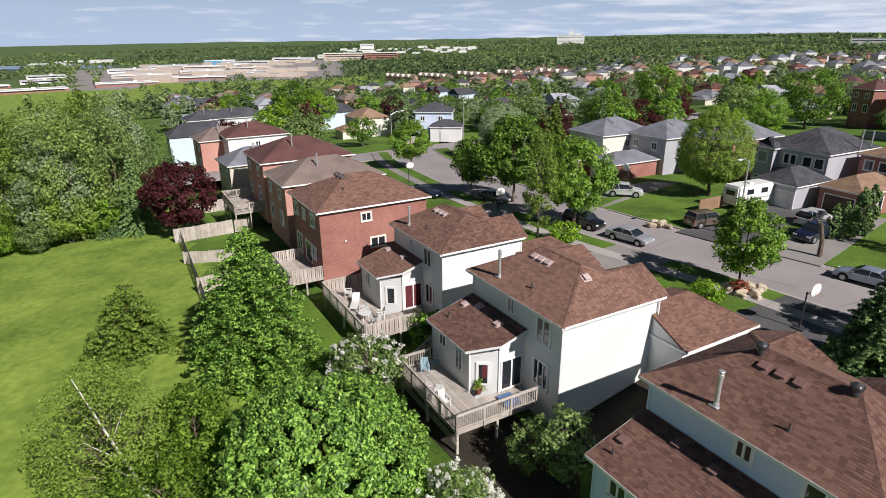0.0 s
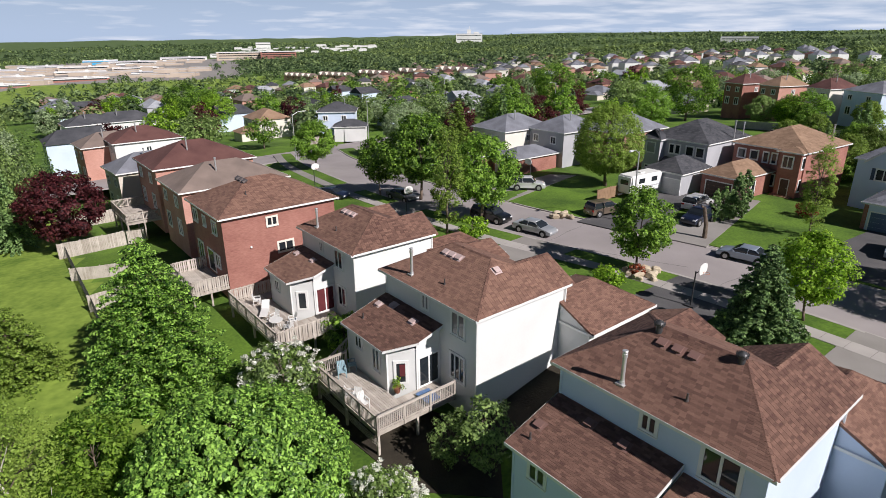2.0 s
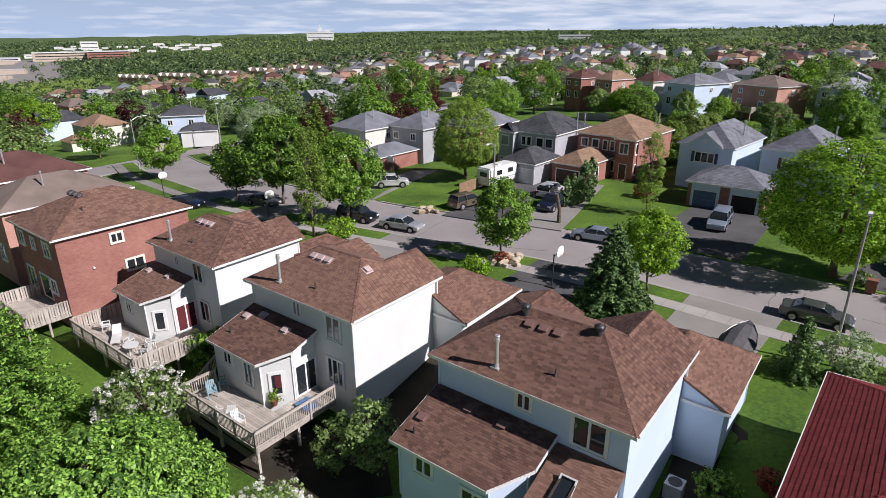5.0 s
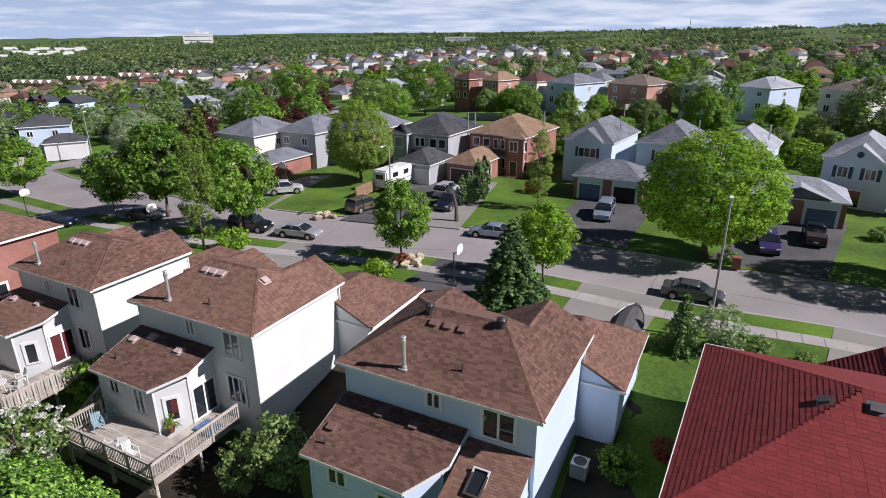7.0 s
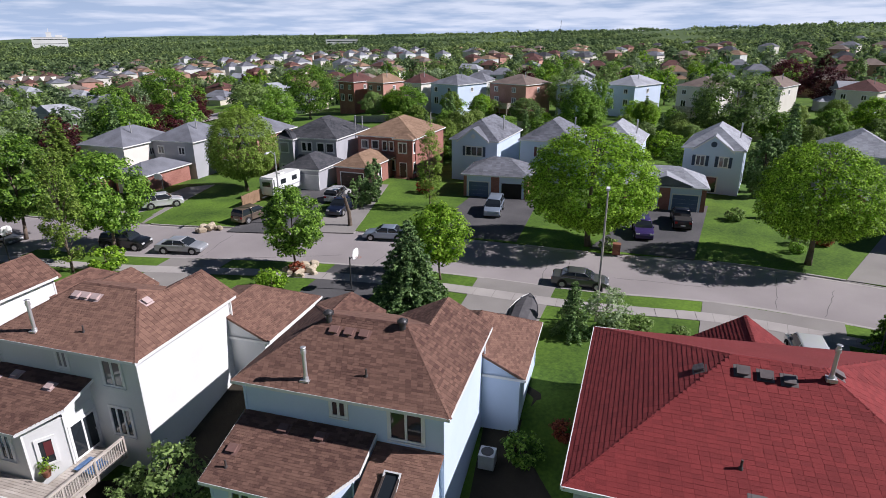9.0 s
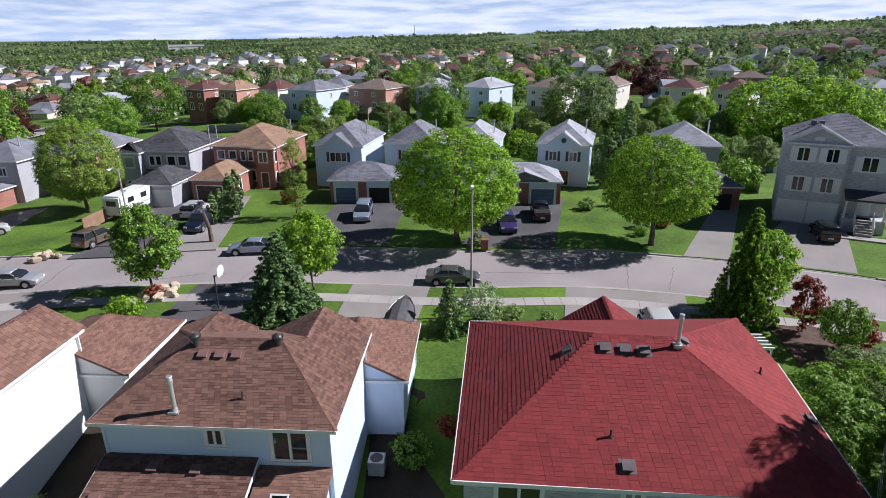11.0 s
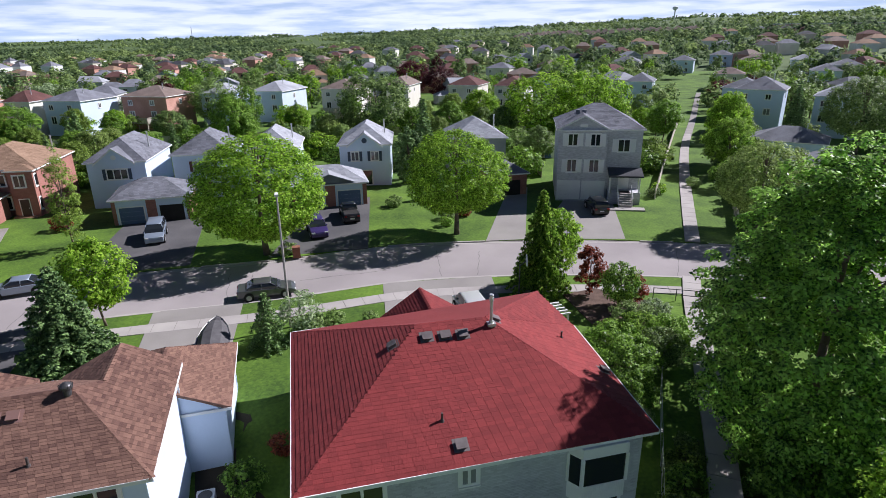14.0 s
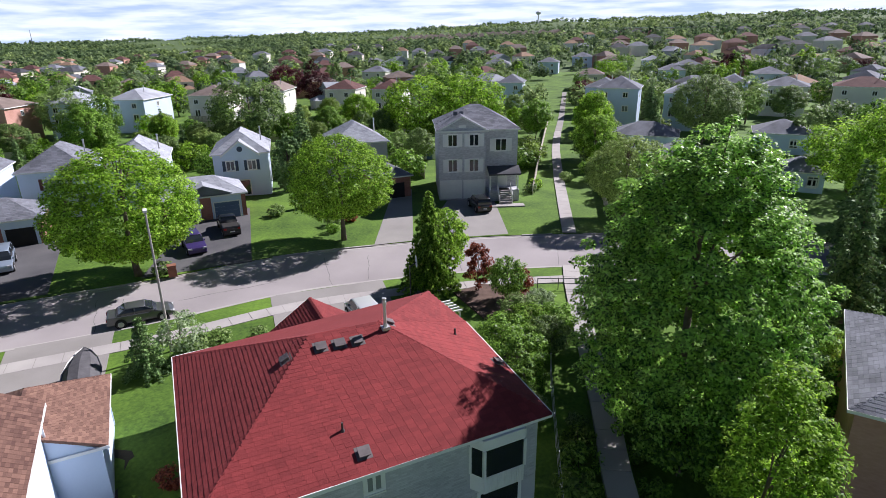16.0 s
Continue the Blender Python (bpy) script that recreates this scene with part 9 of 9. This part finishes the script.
def fronts(x, y):
    """True where a tree would stand right before a house of the farther streets."""
    along, side = SEEN @ np.array((x, y)) / S_R, np.abs(S_D[:, 0] * y - S_D[:, 1] * x)
    return bool(np.any((side < 6.0) & (along < S_R) & (along > S_R - 12 - 0.13 * S_R)))


while TREES < 290 and tries < 9000:
    tries += 1
    r, az = 96 + 215 * rng.random() ** 0.85, rng.uniform(-25, 126)
    x, y = r * math.sin(radians(az)), r * math.cos(radians(az))
    if (az < 0 and r < 118) or (az > 22 and r < (118 if az > 99 else 172)):
        continue
    if np.min((HOMES_A[:, 0] + 4 - x) ** 2 + (HOMES_A[:, 1] + 1 - y) ** 2) < 8.0 ** 2 or road_gap(np.array([x]), np.array([y]))[0] < 7:
        continue
    if rng.random() < 0.5 and fronts(x, y):
        continue
    if abs((y + 10.35) + (x - 60) * 0.142) < 6 and x > 55:
        continue
    kind = VAR[3] if rng.random() < 0.14 else VAR[rng.randrange(3)]
    mat = M_NEEDLE if kind is VAR[3] else M_PLUM if rng.random() < 0.07 else MATS[rng.randrange(6)]
    plant("garden_tree", "leafy green garden tree among houses" if mat is not M_PLUM else "copper-leaved garden tree among houses", kind, mat, x, y, rng.random() * 6.28, rng.uniform(0.55, 0.95), group="garden trees of the farther streets")
    TREES += 1


def crowns(g, x, y, z, size, m, leaf):
    """Many rounded crowns as loose leaf clusters in one mesh."""
    c = np.repeat(np.stack([x, y, z], 1), m, 0)
    tall = np.repeat(g.uniform(0.75, 1.3, len(x)), m)[:, None]
    s = np.repeat(size, m)[:, None]
    d = g.normal(size=(len(c), 3))
    d /= np.linalg.norm(d, axis=1)[:, None]
    d[:, 2] = np.abs(d[:, 2]) * 1.1 - 0.1
    p = c + d * (5.2, 5.2, 6.4) * s * (0.62 + 0.42 * g.random((len(c), 1))) * np.concatenate([np.ones_like(tall), np.ones_like(tall), tall], 1) + s * (0, 0, 3.0)
    nrm = d + (0, 0, 0.15) + g.normal(size=d.shape) * 0.25
    nrm /= np.linalg.norm(nrm, axis=1)[:, None]
    t = np.cross(nrm, g.normal(size=d.shape))
    t /= np.linalg.norm(t, axis=1)[:, None]
    b = np.cross(nrm, t)
    q = s * leaf * (0.7 + 0.7 * g.random((len(c), 1)))
    return np.stack([p - t * q, p + t * q * 0.45 - b * q * 0.8, p + t * q * 0.45 + b * q * 0.8], 1).reshape(-1, 3)


def spread(g, n, r0, r1, a0, a1, power=1.0):
    az, r = g.uniform(a0, a1, n), r0 + (r1 - r0) * g.random(n) ** power
    return r * np.sin(np.radians(az)), r * np.cos(np.radians(az)), r, az


# ---- the industrial estate, terraces and tall buildings on the way to the horizon
M_TIN = material("pale_cladding", (0.62, 0.62, 0.60), (0.78, 0.78, 0.76), 0.03, 0.6, 0.0, 1)
M_TANW = material("tan_cladding", (0.42, 0.34, 0.27), (0.56, 0.47, 0.38), 0.03, 0.8, 0.0, 1)
M_BLUEC = material("blue_cladding", (0.03, 0.30, 0.55), (0.06, 0.40, 0.66), 0.03, 0.5, 0.0, 1)
M_GRAVEL = material("gravel_roof", (0.40, 0.38, 0.37), (0.56, 0.54, 0.52), 0.03, 0.95, 0.0, 1)
M_WATER = material("lake_water", (0.05, 0.075, 0.11), (0.07, 0.10, 0.14), 0.004, 0.15, 0.0, 0.05)
BLOCKS = []


def block(label, x, y, az, w, d, h, wall, storeys=1, name="warehouse", category="building", base=0.0):
    """A flat-roofed building with a parapet and rows of windows."""
    z = gz(x, y) + base
    e = thing(name, label, category, Matrix.Translation((x, y, z)) @ Matrix.Rotation(radians(-az), 4, "Z"))
    part("wall", Geo().box(-w / 2, w / 2, -d / 2, d / 2, -8 - base, h), wall, e)
    part("roof", Geo().box(-w / 2 + 0.4, w / 2 - 0.4, -d / 2 + 0.4, d / 2 - 0.4, h - 0.3, h + 0.02), M_GRAVEL, e)
    part("parapet", Geo().box(-w / 2, w / 2, -d / 2 - 0.1, -d / 2 + 0.4, h - 0.6, h + 0.5).box(-w / 2, w / 2, d / 2 - 0.4, d / 2 + 0.1, h - 0.6, h + 0.5).box(-w / 2 - 0.1, -w / 2 + 0.4, -d / 2, d / 2, h - 0.6, h + 0.49).box(w / 2 - 0.4, w / 2 + 0.1, -d / 2, d / 2, h - 0.6, h + 0.49), M_TIN if wall is not M_TIN else M_GREYS, e)
    for i in range(storeys):
        zz = h * (i + 0.45) / storeys
        part("window_band", Geo().box(-w * 0.46, w * 0.46, -d / 2 - 0.08, -d / 2 + 0.05, zz, zz + min(1.6, h / storeys * 0.4)), M_GLASS, e)
    if storeys == 1:
        part("roof_unit", Geo().box(w * 0.1, w * 0.1 + 4, -2, 2, h, h + 2.2), M_TIN, e)
    BLOCKS.append((x, y, w))
    return e


WH = "long low white flat-roofed warehouse"
RB = "long low red brick flat-roofed building"
for lb, x, y, az, w, d, h, m in (
        (WH, -537, 1057, -20, 85, 40, 13, M_TIN), (RB, -484, 701, -38, 120, 30, 8, M_BRICK), (RB, -398, 772, -30, 95, 28, 8, M_BRICK), (RB, -335, 846, -22, 95, 30, 8, M_BRICK),
        ("bright blue clad factory building", -461, 1285, -18, 80, 40, 15, M_BLUEC), (WH, -517, 1169, -20, 90, 40, 11, M_TIN), (WH, -392, 1254, -16, 110, 40, 11, M_TIN), (WH, -326, 1364, -12, 120, 45, 13, M_TIN),
        ("low tan flat-roofed warehouse", -455, 930, -28, 110, 30, 7, M_TANW), ("low tan flat-roofed warehouse", -390, 1000, -24, 90, 30, 7, M_TANW), ("low tan flat-roofed warehouse", -330, 1060, -20, 90, 34, 7, M_TANW),
        (WH, -560, 850, -34, 60, 30, 8, M_TIN), (WH, -300, 960, -18, 70, 20, 5, M_TIN), ("low tan flat-roofed warehouse", -430, 1120, -20, 100, 30, 9, M_TANW), (WH, -250, 1480, -10, 120, 40, 13, M_TIN), (RB, -580, 760, -38, 90, 30, 8, M_BRICK), (WH, -545, 720, -38, 40, 20, 7, M_TIN), (WH, -620, 960, -34, 70, 30, 9, M_TIN)):
    block(lb, x, y, az, w * 0.75, d * 0.8, h * 0.48, m)
block("tan apartment block far off over trees", -194, 1312, -8, 110, 22, 14, M_TANW, 3, "apartment_building")
block("dark brick apartment block far off over trees", -127, 1302, -6, 70, 22, 13, M_BRICK, 3, "apartment_building")
block("white apartment block on the horizon", -220, 1844, -6, 40, 20, 20, M_TIN, 2, "apartment_building")
hospital = block("large white institutional building on the skyline", 392, 1890, 11.7, 80, 30, 22, M_TIN, 2, "tall_building", base=0)
part("tower", Geo().box(-6, 6, -8, 8, 21, 34).box(-0.6, 0.6, -0.6, 0.6, 34, 44), M_TIN, hospital)
part("wing", Geo().box(14, 30, -10, 10, 21, 27), M_TIN, hospital)
block("long white flat-roofed hall among trees", 803, 1159, 34, 70, 24, 9, M_TIN, base=2)
block("orange brick flat-roofed school among trees", 884, -288, 108, 125, 40, 8, M_PINK, 0, name="school", base=3)


def terrace(x, y, az, n):
    """A row of gabled brick townhouses, each its own house."""
    first = None
    for i in range(n):
        m = Matrix.Translation((x + i * 8.6 * math.cos(radians(-az)), y + i * 8.6 * math.sin(radians(-az)), gz(x, y) - 0.2)) @ Matrix.Rotation(radians(-az), 4, "Z")
        if first is None:
            first = thing("townhouse", "pinkish brick gabled townhouse in a far terrace", "house", m, "terraced houses")
            part("wall", Geo().box(0, 8.5, -5, 5, -4, 6.2), M_PINK, first)
            r = Geo()
            r.v = [(-0.1, -5.5, 6.1), (8.6, -5.5, 6.1), (8.6, 5.5, 6.1), (-0.1, 5.5, 6.1), (-0.1, 0, 9.2), (8.6, 0, 9.2)]
            r.f = [(0, 1, 5, 4), (2, 3, 4, 5), (1, 2, 5), (3, 0, 4), (3, 2, 1, 0)]
            part("roof", r, M_TAUPE, first)
            q = Geo()
            q.v = [(1, -6.2, 6.0), (5, -6.2, 6.0), (5, 0, 6.0), (1, 0, 6.0), (3, -6.2, 8.8), (3, 0, 8.8)]
            q.f = [(0, 1, 4), (1, 2, 5, 4), (3, 0, 4, 5), (2, 3, 5), (3, 2, 1, 0)]
            part("gable", q, M_BEIGE, first, "beige gable over the front")
            part("window", Geo().box(5.6, 7.2, -5.1, -4.9, 3.6, 5.0), M_GLASS, first)
        else:
            copy_thing(first, m)
        BLOCKS.append((m.translation.x, m.translation.y, 9))


for x, y, az, n in ((-60, 690, 44, 5), (-22, 652, 44, 5), (18, 616, 46, 5), (54, 574, 48, 5), (86, 528, 50, 4)):
    terrace(x, y, az, n)
solid("lake", Geo().prism([(-1150, 1330), (-1000, 1240), (-640, 1270), (-600, 1360), (-900, 1420)], -60, gz(-800, 1300) + 2.5), M_WATER, "dark blue strip of lake water far off", "water", kind="structure")
tower = thing("water_tower", "pale water tower on the wooded horizon", "water tower", pose(2170, -250, gz(2170, -250)))
part("shaft", Geo().rod((0, 0, -5), (0, 0, 30), 2.2, 1.8, 10), M_TIN, tower)
part("tank", Geo().rod((0, 0, 26), (0, 0, 31), 2.0, 9.0, 14).rod((0, 0, 31), (0, 0, 36), 9.0, 8.6, 14).rod((0, 0, 36), (0, 0, 39), 8.6, 2.0, 14), M_TIN, tower)
mast = thing("radio_mast", "thin grey radio mast on the horizon", "mast", pose(1420, 1010, gz(1420, 1010)))
part("pole", Geo().rod((0, 0, -2), (0, 0, 42), 0.8, 0.45, 6), M_DMETAL, mast)


def clear(x, y, pad=14.0):
    """True where no far building stands at or just behind the spot."""
    out = np.ones(len(x), bool)
    for bx, by, bw in BLOCKS:
        br = math.hypot(bx, by)
        dx, dy = bx / br, by / br
        along, side = (x - bx) * dx + (y - by) * dy, np.abs((x - bx) * dy - (y - by) * dx)
        out &= ~((side < bw / 2 + 6) & (along < pad + 12) & (along > -0.11 * br))
    return out


def far_boxes(g, n, r0, r1, a0, a1, gable):
    walls, roofs = Geo(), Geo()
    x, y, r, az = spread(g, n, r0, r1, a0, a1)
    for a, b in zip(x, y):
        z = gz(a, b)
        w, d, h = (g.uniform(9, 13), g.uniform(9, 11), 6.5) if gable else (g.uniform(10, 34), g.uniform(8, 16), g.uniform(2.5, 5.5))
        walls.box(a - w / 2, a + w / 2, b - d / 2, b + d / 2, z - 4, z + h)
        if gable:
            k = len(roofs.v)
            roofs.v += [(a - w / 2, b - d / 2, z + h), (a + w / 2, b - d / 2, z + h), (a + w / 2, b + d / 2, z + h), (a - w / 2, b + d / 2, z + h), (a, b, z + h + 3.5)]
            roofs.f += [(k, k + 1, k + 4), (k + 1, k + 2, k + 4), (k + 2, k + 3, k + 4), (k + 3, k, k + 4)]
        else:
            roofs.box(a - w / 2 + 1, a + w / 2 - 1, b - d / 2 + 1, b + d / 2 - 1, z + h - 1, z + h + 0.3)
        BLOCKS.append((a, b, w))
    return walls, roofs


g = np.random.default_rng(9)
for n, r0, r1, a0, a1, gable, wm, rm, lb in ((42, 1500, 2250, -9, 3, False, M_TIN, M_GRAVEL, "pale commercial buildings of the distant town"), (16, 1700, 2100, -34, -27, False, M_TIN, M_GRAVEL, "pale buildings on the distant hillside"), (80, 860, 1400, -27, -12, False, M_TANW, M_GRAVEL, "low tan buildings of the industrial estate"), (150, 900, 1300, 83, 99, True, M_TANW, M_TAUPE, "brown-roofed houses of a distant estate"), (24, 460, 800, 20, 44, True, M_WHITE, M_SLATE, "pale houses of a distant estate")):
    wg, rg = far_boxes(g, n, r0, r1, a0, a1, gable)
    e = thing("distant_buildings", lb, "buildings", kind="stuff")
    part("wall", wg, wm, e)
    part("roof", rg, rm, e)
for k, (wm, rm) in enumerate(((M_CREAM, M_SLATE), (M_PINK, M_TAUPE), (M_WHITE, M_TANR), (M_PINK, M_MAROON), (M_BEIGE, M_NAVYR))):
    wg, rg = Geo(), Geo()
    for x, y in FARTHER[k::5]:
        z, w, d, h = gz(x, y), g.uniform(8.5, 11), g.uniform(9, 11), g.uniform(5.2, 6.2)
        wg.box(x, x + w, y, y + d, z - 3, z + h)
        j = len(rg.v)
        rg.v += [(x - 0.4, y - 0.4, z + h), (x + w + 0.4, y - 0.4, z + h), (x + w + 0.4, y + d + 0.4, z + h), (x - 0.4, y + d + 0.4, z + h), (x + w / 2, y + d * 0.35, z + h + 2.3), (x + w / 2, y + d * 0.65, z + h + 2.3)]
        rg.f += [(j, j + 1, j + 4), (j + 1, j + 2, j + 5, j + 4), (j + 2, j + 3, j + 5), (j + 3, j, j + 4, j + 5), (j + 3, j + 2, j + 1, j)]
    e = thing("distant_buildings", "rows of far houses with %s roofs" % rm.name.replace("_", " "), "buildings", kind="stuff")
    part("wall", wg, wm, e)
    part("roof", rg, rm, e)
# town trees between the farther houses
def homes_gap(x, y):
    return np.array([np.min((HOMES_A[:, 0] + 4 - a) ** 2 + (HOMES_A[:, 1] + 1 - b) ** 2) for a, b in zip(x, y)])


x, y, r, az = spread(g, 900, 118, 300, -25, 127, 0.8)
ok = (homes_gap(x, y) > 62) & (road_gap(x, y) > 8) & ~((np.abs((y + 10.35) + (x - 60) * 0.142) < 5) & (x > 55)) & ~((az < -4) & (r < 130)) & ~((az > 22) & (r < 172))
ok &= ~(np.array([fronts(a, b) for a, b in zip(x, y)]) & (g.random(len(x)) < 0.6))
x, y, r = x[ok], y[ok], r[ok]
near = crowns(g, x, y, lie(x, y), g.uniform(0.4, 0.85, len(x)), 240, 0.75)
x, y, r, az = spread(g, 4200, 285, 780, -28, 127)
ok = (homes_gap(x, y) > 55) & clear(x, y) & ~(np.array([fronts(a, b) for a, b in zip(x, y)]) & (g.random(len(x)) < 0.5)) & ~((az < -5) & (r > 480) & (g.random(len(r)) < 0.85))
x, y, r = x[ok], y[ok], r[ok]
town = crowns(g, x, y, lie(x, y), g.uniform(0.4, 0.95, len(x)), 60, 1.25)
# woods out to the hills, in stands of one kind with clearings between
def stand(x, y, k=1.0):
    """A slow rise and fall over the land, about -1 to 1."""
    x, y = x * k, y * k
    return (np.sin(x / 71 + 1.3 + 0.8 * np.sin(y / 133)) * np.sin(y / 63 + 0.6 * np.sin(x / 97)) + 0.7 * np.sin((x + 0.6 * y) / 157 + 2.0) + 0.5 * np.sin((y - 0.4 * x) / 37)) / 1.6


x, y, r, az = spread(g, 15500, 620, 1500, -45, 128, 0.9)
ok = ~((az < -6) & (r < 840) & (g.random(len(r)) < 0.6)) & ~((az > -31) & (az < -9) & (r > 830) & (r < 1430) & (g.random(len(r)) < 0.85)) & clear(x, y, 20) & (stand(x, y, 0.62) < 0.52)
x, y, r = x[ok], y[ok], r[ok]
wood_k = stand(x, y) + g.normal(size=len(x)) * 0.28
wood = crowns(g, x, y, lie(x, y), g.uniform(0.55, 1.1, len(x)) * (1 + 0.25 * stand(x, y, 1.7)), 22, 1.75)
x, y, r, az = spread(g, 16500, 1450, 2900, -60, 130, 0.9)
ok = clear(x, y, 10) & (stand(x, y, 0.4) < 0.6)
x, y, r = x[ok], y[ok], r[ok]
hill_k = stand(x, y, 0.6) + g.normal(size=len(x)) * 0.22
hill = crowns(g, x, y, lie(x, y), g.uniform(0.55, 1.15, len(x)) * (1 + 0.35 * stand(x, y, 0.9)) * np.where(g.random(len(x)) < 0.05, 1.35, 1.0), 10, 2.7)
# a brighter and a darker mix of the leaf colour with haze in it
M_FAR2 = leaf_material("hazy_woods_leaves_bright", (0.15, 0.23, 0.07), (0.33, 0.43, 0.15), 0.8, 0.45, 0.0)
M_FAR3 = leaf_material("hazy_woods_leaves_dark", (0.07, 0.125, 0.06), (0.18, 0.26, 0.11), 0.8, 0.45, 0.0)
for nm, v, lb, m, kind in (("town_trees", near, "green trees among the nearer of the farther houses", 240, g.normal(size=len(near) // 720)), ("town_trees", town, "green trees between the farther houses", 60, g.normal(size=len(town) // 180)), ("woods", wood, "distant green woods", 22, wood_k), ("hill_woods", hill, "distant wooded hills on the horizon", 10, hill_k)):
    # trees of three haze-paled leaf colours, each a share of the crowns
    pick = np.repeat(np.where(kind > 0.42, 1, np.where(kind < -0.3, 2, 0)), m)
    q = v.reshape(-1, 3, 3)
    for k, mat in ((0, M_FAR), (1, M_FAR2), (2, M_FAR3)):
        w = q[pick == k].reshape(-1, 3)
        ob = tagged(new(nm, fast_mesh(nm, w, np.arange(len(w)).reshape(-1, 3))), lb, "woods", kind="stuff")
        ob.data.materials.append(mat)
